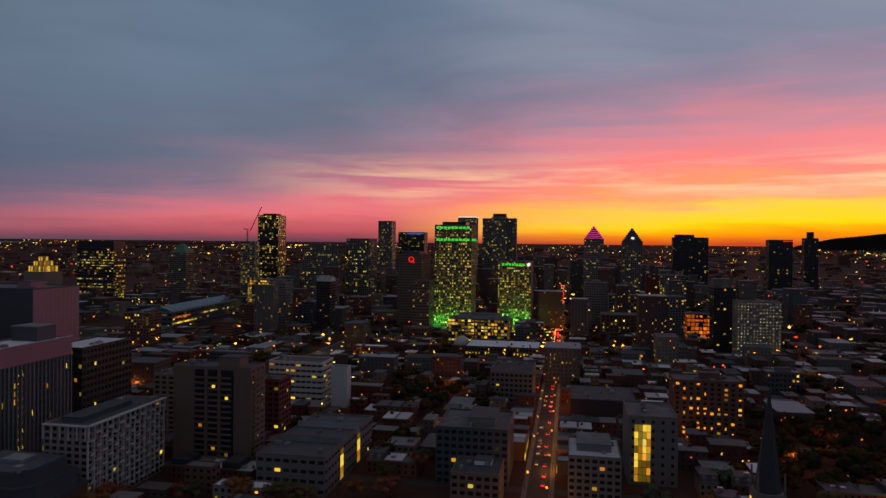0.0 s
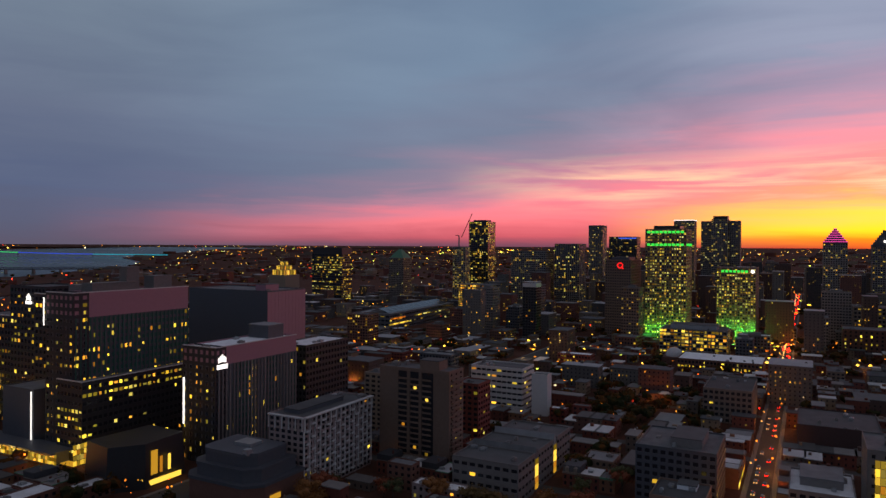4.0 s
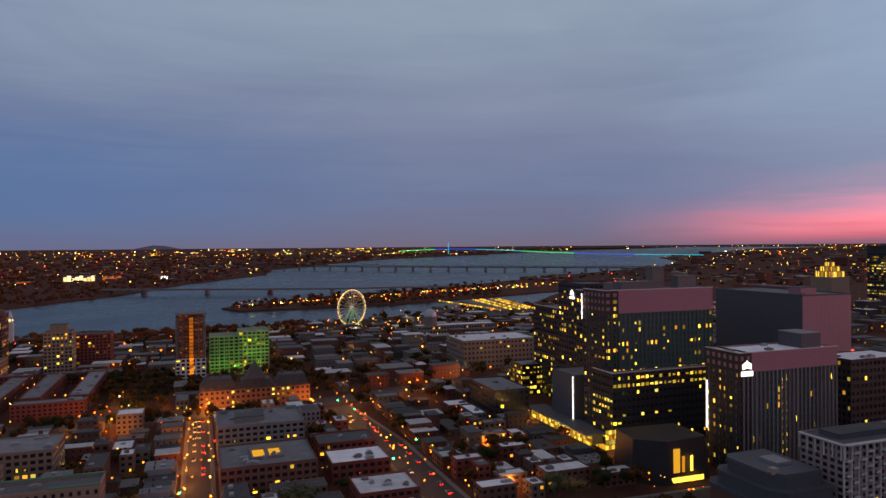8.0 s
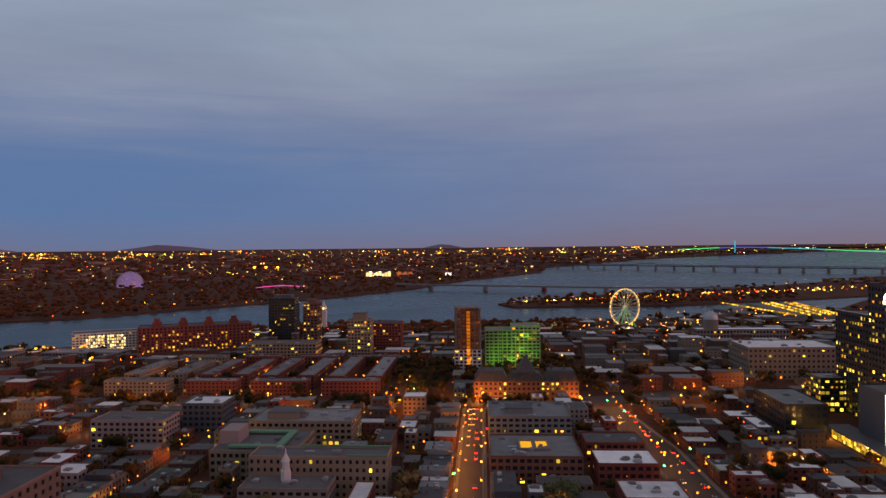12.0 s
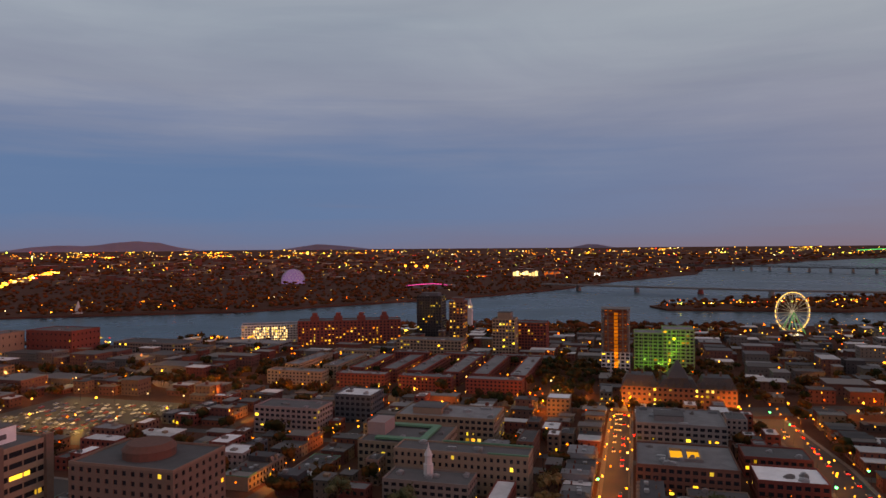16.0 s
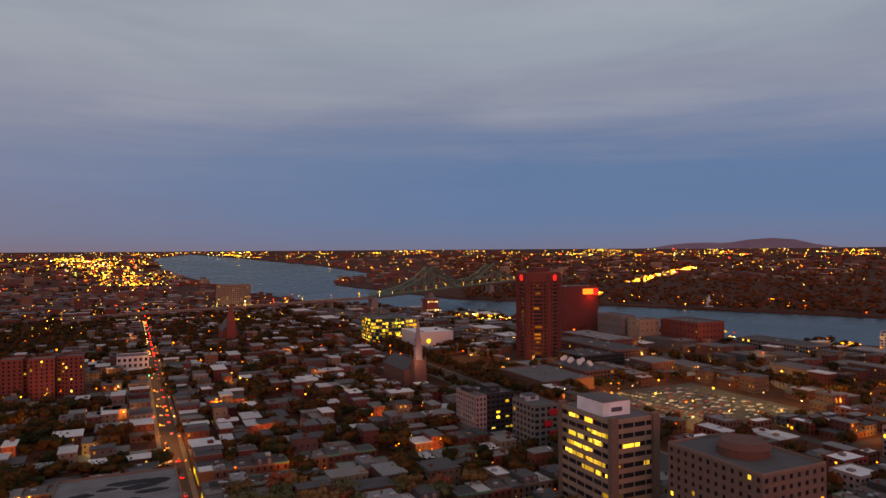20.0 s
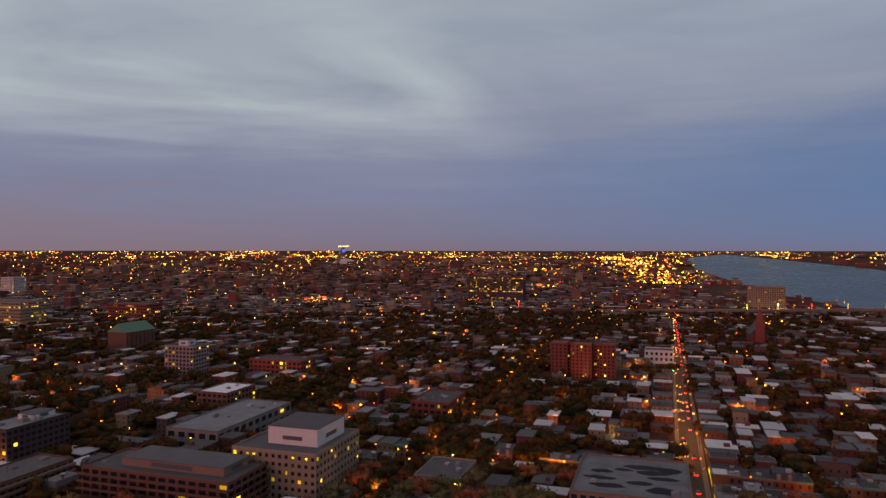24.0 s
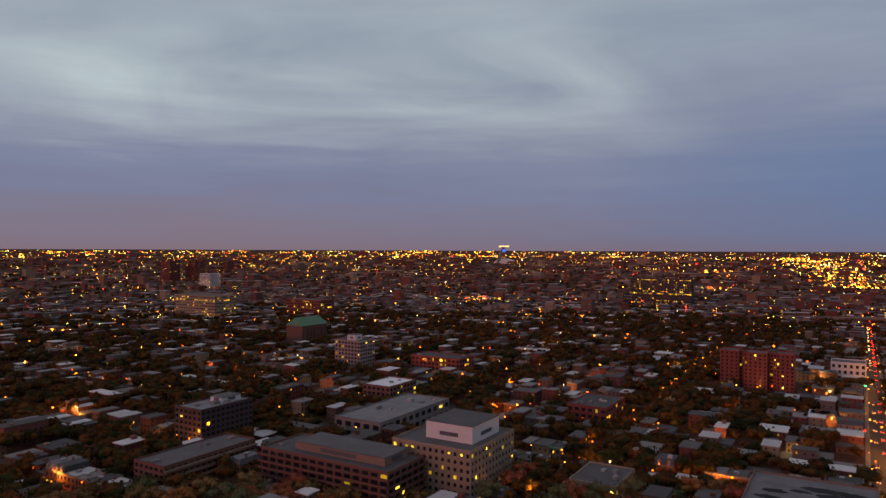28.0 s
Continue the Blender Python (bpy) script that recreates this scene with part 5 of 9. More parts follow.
    t = b("apartment_building", "long brick warehouse flats with roof pavilions", 321, -798, 123, 30, 28, "red_brick", rot=23, floor=3.4, bay=4.4, pier=0.5, lit=0.30, litmat="amber_win", category="apartment building", units=0, limit=60, size=1.03)
    for x in (-42, -14, 14, 42):
        s = Shape()
        s.box(x - 5, -6, 28, x + 5, 6, 33)
        s.box(x - 3, -4, 33, x + 3, 4, 37)
        part("roof_pavilion", s, "red_brick", t)
    t = b("hotel", "white low block with brightly lit middle windows", 428, -790, 68, 28, 21, "white", rot=29, floor=3.2, bay=3.6, lit=0.12, category="apartment building", limit=60, size=1.04)
    s = Shape()
    for i in range(17):
        for k in range(5):
            if (i * 7 + k * 3) % 4 and i != 8:
                s.box(-20 + i * 2.4, 14.1, 2 + k * 3.6, -20 + i * 2.4 + 1.5, 14.4, 4.2 + k * 3.6)
    part("bright_window", s, "bright_room", t, "bright white-yellow lit windows", kind="stuff")
    t = thing("clock_tower", "white slender clock tower on the quay", "clock tower", 201, -948, size=1.02)
    s = Shape()
    s.box(-3.4, -3.4, 0, 3.4, 3.4, 30)
    s.box(-2.7, -2.7, 30, 2.7, 2.7, 38)
    s.prism(ngon(2.6, 8), 38, 45, scale=0.2)
    s.box(-4, -4, 29, 4, 4, 30)
    part("shaft", s, "white", t)
    for turn in (0, 90, 180, 270):
        s = Shape()
        s.prism(ngon(1.6, 16), 0, 0.2)
        c = part("clock_face", s, "bright_room", t)
        c.matrix_basis = pose(0, 0, 0, 0, 0, turn) @ pose(0, 2.75, 34, -90)
    # silver-domed market hall
    t = b("market_hall", "long stone market hall with a silver dome", -335, -851, 110, 22, 16, "stone", floor=5, bay=4, lit=0.05, units=0, roof="roof_white", size=0.99)
    s = Shape()
    s.prism(ngon(9, 16, cx=35), 16, 28)
    part("drum", s, "stone", t)
    s = Shape()
    for k in range(7):
        a0, a1 = k * math.pi / 14, (k + 1) * math.pi / 14
        r0, r1 = 9 * math.cos(a0), max(9 * math.cos(a1), 0.1)
        s.prism(ngon(r0, 16, cx=35), 28 + 10 * math.sin(a0), 28 + 10 * math.sin(a1), scale=r1 / r0, centre=(35, 0))
    part("dome", s, "metal", t)
    # yellow-lit pier shed
    t = thing("pier_shed", "long pier with rows of yellow lights", "pier", -504, -1153, 0, 0, size=0.98)
    s = Shape()
    s.prism([(-100, -140), (-50, 130), (-10, 140), (60, -130)][::-1], -4.5, 1.5)
    part("quay", s, "concrete", t)
    s = Shape()
    for k in range(2):
        s.prism([(-80 + k * 50, -120), (-50 + k * 44, 100), (-30 + k * 44, 100), (-46 + k * 50, -120)][::-1], 1.5, 12)
    part("shed", s, "roof_grey", t)
    s = Shape()
    for i in range(44):
        f = i / 43
        for k, w in ((0, -50), (0, -37), (1, -21), (1, -5), (2, 18)):
            x = w + (-30 * f if k == 0 else -20 * f if k == 1 else 30 * f)
            s.box(x - 1.6, 105 - 225 * f, 12.3, x + 1.6, 107 - 225 * f, 14.5)
    part("deck_light", s, "lit_isle", t, kind="stuff")
    # blocks by the street to the river
    t = b("courtyard_building", "grey-roofed block round a lit courtyard", -48, -355, 46, 40, 14, "brown_brick", lit=0.06, units=8, roof="roof_grey")
    # a glowing sheet on the roof deck stands in for light from the court
    s = Shape()
    s.box(-7, -8, 14.13, 7, 8, 14.2)
    part("court_floor", s, "lit_isle", t, "glowing yellow sheet in place of the lit courtyard")
    for x0, y0, x1, y1 in ((-8, -9, 8, -8), (-8, 8, 8, 9), (-8, -8, -7, 8), (7, -8, 8, 8), (-1, -8, 1, 8)):
        s = Shape()
        s.box(x0, y0, 14.1, x1, y1, 15.5)
        part("court_wall", s, "concrete", t)
    b("office_building", "grey-roofed block cluttered with vents and ducts", -49, -415, 48, 40, 19, "concrete", lit=0.08, units=12, roof="roof_grey", pent=(6, 4, 16, 14, 3, "concrete"))
    b("shop_building", "low brick block with a white roof", -93, -346, 30, 24, 11, "red_brick", lit=0.05, roof="roof_white", units=5)
    b("shop_building", "low brick block with a white roof", -97, -305, 28, 24, 9, "red_brick", lit=0.05, roof="roof_white", units=5)
    b("warehouse", "red brick warehouse by the wide street", -94, -385, 32, 22, 10, "red_brick", lit=0.08, roof="roof", units=3)
    # long beige convent range with green copper edges
    t = b("convent", "long beige stone convent with green roof edges", 57, -323, 66, 16, 19, "beige", floor=3.8, bay=3.2, band=0.5, pier=0.55, lit=0.06, units=4, roof="roof", crown=0, size=1.01)
    s = Shape()
    s.box(-33.3, -8.3, 19.9, 12, -7.3, 20.6)
    s.box(-33.3, 7.3, 19.9, -14, 8.3, 20.6)
    part("copper_edge", s, "copper", t)
    t = b("convent", "beige convent wing round a green-roofed court", 96, -357, 44, 40, 15, "beige", floor=3.8, bay=3.2, lit=0.05, units=5, roof="roof", size=1.01)
    s = Shape()
    s.box(-14, -16, 15.9, 14, -12, 17)
    s.box(-14, 12, 15.9, 14, 16, 17)
    s.box(-14, -12, 15.9, -10, 12, 17)
    part("copper_edge", s, "copper", t)
    s = Shape()
    s.box(12, -10, 15, 22, 6, 22)
    part("plant_room", s, "pale_pink", t)
    t = thing("cupola", "small white wooden cupola on a convent roof", "cupola", 69, -304, 12, size=1.01)
    s = Shape()
    s.prism(ngon(2.4, 8), 0, 5)
    s.prism(ngon(1.8, 8), 5, 9, scale=0.9)
    s.prism(ngon(2.2, 8), 9, 12, scale=0.3)
    s.prism(ngon(0.5, 6), 12, 15, scale=0.1)
    part("lantern", s, "white", t)
    b("convent", "low convent chapel with dark flat roof", 67, -300, 40, 18, 12, "stone", lit=0.03, units=4, size=1.01)
    b("apartment_building", "yellow brick block with lit corner", 85, -405, 60, 32, 17, "beige", lit=0.12, units=7, roof="roof_grey", pent=(12, 2, 18, 16, 4, "beige"), category="apartment building", size=1.01)
    b("apartment_building", "white block on the corner of the avenue", 191, -403, 44, 22, 16, "pale_pink", lit=0.08, units=4, roof="roof", category="apartment building", size=1.02)
    b("apartment_building", "dark block with a white roof on the avenue", 160, -440, 26, 24, 18, "grey_dark", lit=0.05, units=3, roof="roof_white", category="apartment building", size=1.02)


M["net_green"] = material("green_scaffold_net", (0.22, 0.40, 0.14), vary=0.3)
M["wheel_gold"] = light_material("golden_rim_light", (1.0, 0.62, 0.18), 1.6, vary=0)
M["wheel_white"] = light_material("white_spoke_light", (1.0, 0.85, 0.62), 0.36, vary=0)
M["wheel_green"] = light_material("green_leg_light", (0.30, 0.9, 0.35), 0.22, vary=0)
M["bright_room"] = light_material("bright_room_light", (1.0, 0.72, 0.30), 1.6, per="island")
riverside()


# ---- east side ----
def east_side():
    b = building
    t = b("office_building", "pale office slab with strip windows, some floors lit", 212, -199, 35, 24, 44.5, "beige", floor=4.0, bay=5.8, band=0.5, pier=0.06, lit=0.10, rows_lit=0.0, pent=(0, 2, 18, 14, 6, "roof_white"), limit=40, units=2, size=1.03)
    s = Shape()
    for sg in (-1, 1):
        s.box(sg * 17.5 - 1.2, -12.3, 0, sg * 17.5 + 1.2, -9, 46.5)
        s.box(sg * 17.5 - 1.2, 9, 0, sg * 17.5 + 1.2, 12.4, 46.5)
    part("corner_column", s, "tan", t, kind="stuff")
    s = Shape()
    for k, (x0, x1) in {7: (-8, 13), 6: (-15, 14), 8: (-12, -2), 9: (-14, -4), 5: (-15, 2), 10: (4, 12)}.items():
        x = x0
        while x < x1 - 0.5:
            w = min(x1 - x, RNG.choice([1.3, 2.1, 2.8]))
            if RNG.random() < 0.86:
                s.box(x, 11.8, k * 4.0 + 1.1 + RNG.choice([0, 0, 0.5]), x + w - 0.12, 11.9, k * 4.0 + 3.0)
            x += w
    for k, (y0, y1) in {8: (-3, 6), 6: (-8, -5)}.items():
        s.box(-17.3, y0, k * 4.0 + 1.1, -17.2, y1, k * 4.0 + 3.0)
    part("lit_floor", s, "lit_floor", t, "bright yellow strip windows", kind="stuff")
    t = b("apartment_building", "brown brick apartment tower with small windows", 146, -208, 42, 30, 42.5, "tan", floor=3.2, bay=3.6, band=0.5, pier=0.55, lit=0.04, category="apartment building", units=3, size=1.02)
    s = Shape()
    s.prism(ngon(9, 20), 42.6, 45.5)
    s.prism(ngon(9.3, 20), 45.5, 47.5, scale=0.8)
    part("round_roof_room", s, "brown_brick", t, "low round plant room")
    b("apartment_building", "black glazed half of a new apartment block", 360, -221, 27, 20, 26, "dark", floor=3.2, bay=3.4, pier=0.2, lit=0.12, pent=(-3, 2, 10, 9, 4, "dark"), category="apartment building", units=3, size=1.0)
    b("apartment_building", "pale brick half of a new apartment block", 360, -207, 28, 7.6, 25.4, "pale_pink", floor=3.2, bay=3.0, band=0.4, pier=0.5, lit=0.04, pent=(6, 0, 9, 4, 2.6, "dark"), category="apartment building", units=1, size=1.0)
    t = b("apartment_building", "pale block with red glazed balconies", 322, -231, 24, 16, 24, "concrete", floor=3.4, bay=4, lit=0.05, pent=(6, 0, 8, 8, 3, "white"), category="apartment building", units=2, size=1.04)
    for k, y in ((2, -7), (4, -3.4), (6, -7)):
        s = Shape()
        s.box(-13.4, y, k * 3.1, -12.1, y + 5.2, k * 3.1 + 3.2)
        part("red_balcony", s, "red_panel", t, "red glazed balcony box")
    b("apartment_building", "dark brick and glass apartment block", 246, -241, 22, 16, 29, "grey_dark", floor=3.2, bay=3.4, lit=0.10, category="apartment building", units=3, size=1.03)
    # six-sided broadcasting tower
    t = thing("broadcast_tower", "tall six-sided red-brown tower with red round signs", "skyscraper", 603, -414, size=1.06)
    RECTS.append((565, -455, 645, -375))
    ring = ngon(21.6, 6, 0.988)
    s = Shape()
    s.prism(ngon(21.0, 6, 0.988), 0, 86)
    part("glazing", s, "glass", t)
    for k in range(23):
        s = Shape()
        s.prism(ring, k * 3.75, k * 3.75 + 1.7)
        part("floor_band", s, "tower_red", t)
    s = Shape()
    s.prism(ngon(21.9, 6, 0.988), 78, 87.5)
    part("plant_storey", s, "tower_red", t)
    for i in range(6):
        (x0, y0), (x1, y1) = ring[i], ring[(i + 1) % 6]
        for f in (0.12, 0.27, 0.73, 0.88):
            s = Shape()
            x, y = (x0 + (x1 - x0) * f) * 1.012, (y0 + (y1 - y0) * f) * 1.012
            s.prism(ngon(0.75, 6, cx=x, cy=y), 2, 79)
            part("rib", s, "tower_red", t)
    s = Shape()
    for i in range(6):
        x, y = ring[i]
        s.prism(ngon(1.8, 6, cx=x * 0.98, cy=y * 0.98), 0, 86)
    part("corner_piers", s, "tower_red", t)
    s = Shape()
    for i in range(6):
        (x0, y0), (x1, y1) = ngon(21.2, 6, 0.988)[i], ngon(21.2, 6, 0.988)[(i + 1) % 6]
        for k in range(1, 20):
            if RNG.random() < (0.45 if i == 1 else 0.08):
                f0 = RNG.uniform(0.30, 0.42)
                f1 = RNG.uniform(0.55, 0.70)
                s.poly([(x0 + (x1 - x0) * f0, y0 + (y1 - y0) * f0, k * 3.75 + 1.8), (x0 + (x1 - x0) * f1, y0 + (y1 - y0) * f1, k * 3.75 + 1.8),
                        (x0 + (x1 - x0) * f1, y0 + (y1 - y0) * f1, k * 3.75 + 3.6), (x0 + (x1 - x0) * f0, y0 + (y1 - y0) * f0, k * 3.75 + 3.6)])
    part("lit_window", s, "amber_dim", t, kind="stuff")
    for i in (0, 2, 4):
        (x0, y0), (x1, y1) = ngon(22.2, 6, 0.988)[i], ngon(22.2, 6, 0.988)[(i + 1) % 6]
        s = Shape()
        s.prism(ngon(3.0, 14), 0, 0.5)
        c = part("sign", s, "sign_red", t, "round glowing red sign")
        a = math.degrees(math.atan2(y0 + y1, x0 + x1))
        c.matrix_basis = pose((x0 + x1) / 2, (y0 + y1) / 2, 82, 0, 0, a) @ pose(0, 0, 0, 0, 90, 0)
    s = Shape()
    s.box(-8, -8, 86, 8, 8, 92)
    part("penthouse", s, "tower_red", t)
    b("studio_block", "low dark studio block at the tower's foot", 548, -440, 44, 50, 10, "dark", lit=0.02, units=8, roof="roof", size=1.05)
    b("studio_block", "low brown studio block", 586, -480, 110, 40, 12, "brown_brick", lit=0.02, units=8, roof="roof", size=1.06)
    b("studio_block", "long low brown studio hall", 637, -519, 90, 40, 13, "brown_brick", lit=0.02, units=6, roof="roof_grey", size=1.06)
    b("studio_block", "low dark-roofed studio hall carrying satellite dishes", 488, -386, 62, 34, 10, "brown_brick", lit=0.01, units=2, roof="roof")
    b("studio_block", "broad low studio hall with a dark gravel roof", 474, -338, 74, 50, 9, "brown_brick", floor=4.5, bay=9, band=0.7, pier=0.6, lit=0.0, blank="NESW", units=5, roof="roof")
    for i, (x, y, r) in enumerate(((512, -386, 2.4), (506, -379, 2.0), (500, -384, 2.6), (494, -378, 2.2), (488, -384, 2.5), (482, -379, 2.0), (477, -386, 2.3), (470, -382, 1.8), (496, -392, 1.9))):
        t = thing("satellite_dish", "white satellite dish turned to the sky", "satellite dish", x, y, 11.4, 0, group="dishes on the studio roof")
        s = Shape()
        for k in range(4):
            s.prism(ngon(r * (k + 1) / 4, 16), 2 + (k * k) * 0.18, 2.2 + (k + 1) ** 2 * 0.18, scale=1.05)
        d = part("bowl", s, "white", t)
        d.matrix_basis = pose(0, 0, 0, 48, 0, 222 + i * 5)
        s = Shape()
        s.beam((0, 0, -1), (0, 0, 3), 0.8)
        part("mount", s, "metal", t)
    # red brewery
    t = b("brewery", "dark red brewery block with a glowing red sign", 776, -580, 40, 56, 60, "tower_red", floor=6, bay=8, band=0.8, pier=0.8, lit=0.0, blank="NESW", units=4, size=1.08)
    s = Shape()
    s.box(-20.6, -20, 50, -20.1, -4, 57)
    part("sign", s, "sign_amber", t, "amber and red lit sign panel")
    s = Shape()
    s.prism(ngon(4.5, 16), 0, 0.5)
    c = part("round_sign", s, "sign_red", t, "round glowing red sign")
    c.matrix_basis = pose(-20.3, -24, 53, 0, -90, 0)
    b("brewery", "grey concrete silo row of the brewery", 705, -602, 46, 22, 27, "concrete", floor=9, bay=4, band=0.7, pier=0.8, lit=0.02, units=2, size=1.07)
    b("brewery", "pale concrete brewery block", 661, -610, 22, 30, 25, "beige", floor=8, bay=7, band=0.7, pier=0.8, lit=0.02, units=2, size=1.06)
    b("brewery", "long red brick brewery range", 613, -645, 60, 40, 26, "red_brick", floor=6, bay=6, band=0.7, pier=0.7, lit=0.02, units=3, size=1.06)
    b("warehouse", "low grey port shed", 513, -681, 90, 34, 11, "concrete", lit=0.05, units=4, roof="roof", size=1.05)
    b("warehouse", "long low shed by the railway", 409, -718, 80, 28, 9, "roof_grey", lit=0.05, units=3, roof="roof_grey", size=1.04)
    # copper-less church with grey spire
    t = thing("church", "grey stone church with a tall pale spire", "church", 513, -234, size=1.05)
    RECTS.append((500, -252, 580, -214))
    s = Shape()
    s.box(-5, -5, 0, 5, 5, 22)
    for x in (-4.6, 4.6):
        for y in (-4.6, 4.6):
            s.prism(ngon(0.8, 6, cx=x, cy=y), 22, 27, scale=0.2, centre=(x, y))
    part("tower", s, "brown_brick", t)
    s = Shape()
    s.prism(ngon(3.8, 8, math.pi / 8), 22, 31, scale=0.95)
    s.prism(ngon(4.2, 8, math.pi / 8), 31, 32)
    s.prism(ngon(3.0, 8, math.pi / 8), 32, 38, scale=0.9)
    s.prism(ngon(3.3, 8, math.pi / 8), 38, 38.8)
    s.prism(ngon(2.4, 8, math.pi / 8), 38.8, 57, scale=0.04)
    part("spire", s, "pale_pink", t, "pale tiered steeple")
    s = Shape()
    s.box(5, -10, 0, 55, 10, 13)
    part("nave", s, "brown_brick", t)
    s = Shape()
    s.poly([(6, -10.6, 13), (55, -10.6, 13), (55, 0, 21), (6, 0, 21)])
    s.poly([(55, 10.6, 13), (6, 10.6, 13), (6, 0, 21), (55, 0, 21)])
    s.poly([(6, 10.6, 13), (6, -10.6, 13), (6, 0, 21)])
    s.poly([(55, -10.6, 13), (55, 10.6, 13), (55, 0, 21)])
    part("nave_roof", s, "slate", t)
    t = thing("church", "red stone church with a steep roof and a spire", "church", 888, -128, size=1.10)
    RECTS.append((875, -145, 940, -110))
    s = Shape()
    s.box(0, -9, 0, 40, 9, 13)
    part("nave", s, "red_brick", t)
    s = Shape()
    s.poly([(0, -9.6, 13), (40, -9.6, 13), (40, 0, 25), (0, 0, 25)])
    s.poly([(40, 9.6, 13), (0, 9.6, 13), (0, 0, 25), (40, 0, 25)])
    s.poly([(0, 9.6, 13), (0, -9.6, 13), (0, 0, 25)])
    part("nave_roof", s, "slate", t)
    s = Shape()
    s.box(-8, -4.5, 0, 1, 4.5, 26)
    s.prism([(-8, -4.5), (1, -4.5), (1, 4.5), (-8, 4.5)], 26, 46, scale=0.05, centre=(-3.5, 0))
    part("tower", s, "red_brick", t)
    b("office_building", "green glass office block lit on every floor", 815, -310, 42, 40, 28, "green_glass", floor=4, bay=4, band=0.3, pier=0.1, lit=0.65, faces="NW", limit=70, units=3, size=1.08)
    b("office_building", "broad glass hall with yellow-lit front", 882, -356, 60, 40, 20, "concrete", floor=5, bay=5, band=0.3, pier=0.15, lit=0.7, faces="NW", single=False, size=1.09)
    t = b("office_building", "white windowless studio box with a lit leaf-shaped sign", 736, -339, 46, 44, 18, "white", lit=0, blank="NESW", roof="roof_white", units=3, size=1.07)
    s = Shape()
    s.prism(ngon(2.6, 10), 0, 0.4, scale=0.9)
    c = part("sign", s, "lit", t, "yellow-lit leaf-shaped sign")
    c.matrix_basis = pose(-23.2, 8, 9, 0, -90, 0)
    t = b("apartment_tower", "pale slab on the river bank with a floodlit foot", 1466, -211, 24, 58, 40, "beige", lit=0.10, category="apartment tower", single=False, size=1.15)
    # a glowing strip added before the wall in place of light on its foot
    s = Shape()
    s.box(-26, -34, 0.5, -25, 34, 5)
    part("lit_ground_floor", s, "bright_room", t)
    # red brick slabs
    t = thing("apartment_building", "red brick apartment slab in three stepped blocks", "apartment building", 607, 55, size=1.08)
    RECTS.append((590, 20, 625, 90))
    for k, (y, d) in enumerate(((20, 14), (1, 17), (-20, 13))):
        building("apartment_building", "", 0, y, 16, d, 30 - (k == 1) * 0.6, "red_brick", floor=3, bay=3.2, band=0.45, pier=0.6, lit=0.10, parent=t, claim=False, limit=25)
    for y in (11, -11.5):
        building("apartment_building", "", 3, y, 10, 6, 29, "red_brick", floor=3, bay=3, lit=0.12, parent=t, claim=False, limit=10)
    b("bank_building", "white stone corner bank with tall windows", 703, -11, 22, 26, 15, "white", floor=4.5, bay=4, pier=0.5, lit=0.05, units=2, size=1.08)
    b("office_building", "long dark office slab lit in rows", 1478, 342, 26, 106, 50, "dark", floor=4.2, bay=3.4, band=0.6, pier=0.2, lit=0.25, rows_lit=0.15, faces="W", single=False, size=1.18)
    # beige block with white penthouse, and balcony slabs by it
    b("office_building", "beige precast block with square windows and a white penthouse", 263, 156, 44, 42, 24, "beige", floor=3.4, bay=3.3, band=0.5, pier=0.5, lit=0.09, roof="roof", pent=(3, -3, 27, 25, 8, "white"), units=2, limit=60, faces="SW", size=1.05)
    t = b("apartment_building", "long brown brick block with continuous balconies", 225, 198, 28, 74, 18.5, "brown_brick", floor=3.2, bay=5, band=0.4, pier=0.3, lit=0.05, category="apartment building", pent=(2, -4, 18, 52, 3.6, "tan"), units=4, size=1.05)
    s = Shape()
    for k in range(1, 6):
        s.box(-16.2, -37.4, k * 3.2 - 0.1, -14, 37.4, k * 3.2 + 0.15)
        s.box(-16.3, -37.4, k * 3.2 + 0.15, -16.1, 37.4, k * 3.2 + 1.1)
        s.box(-14, -38.8, k * 3.2 - 0.1, 14, -37, k * 3.2 + 0.15)
        s.box(-14, -38.9, k * 3.2 + 0.15, 14, -38.7, k * 3.2 + 1.1)
    part("balcony", s, "brown_brick", t, kind="stuff")
    b("apartment_building", "dark brick block with a white stair core", 255, 323, 38, 22, 22, "brick_dark", lit=0.03, category="apartment building", roof="roof_grey", pent=(8, 0, 14, 10, 3, "roof_white"), units=3, size=1.06)
    t = b("apartment_building", "brown block with balconies and aerials", 207, 280, 56, 22, 12, "brown_brick", lit=0.03, category="apartment building", units=3, size=1.05)
    s = Shape()
    for k in range(1, 4):
        s.box(-28, -12.6, k * 3.2, 28, -11, k * 3.2 + 1.0)
    s.beam((2, 0, 12), (2, 0, 20), 0.3)
    s.beam((0, 0, 18), (4, 0, 18), 0.2)
    part("balcony", s, "tan", t, kind="stuff")
    t = b("shop_building", "wide flat roof with dark puddle stains", 275, -2, 52, 46, 18, "tan", lit=0.03, roof="roof_grey", units=2, size=1.04)
    for i, (x, y, a, c) in enumerate(((4, 13, 2.6, 5), (-5, 13, 2.4, 6), (-14, 10, 2.8, 7), (14, -5, 3.2, 9), (7, -8, 3.4, 7), (12, -15, 4, 5), (0, -12, 2.6, 7), (-8, -3, 2.4, 6), (-15, -12, 4, 6), (8, 4, 1.6, 4))):
        s = Shape()
        ring = [(x + a * math.cos(k * 0.45) * (1 + 0.55 * noise.noise((k * 0.9, i * 3.1, 0.3))), y + c * math.sin(k * 0.45) * (1 + 0.4 * noise.noise((k * 0.9, i * 3.1, 5.3)))) for k in range(14)]
        s.prism(ring, 18.13, 18.15 + 0.006 * i)
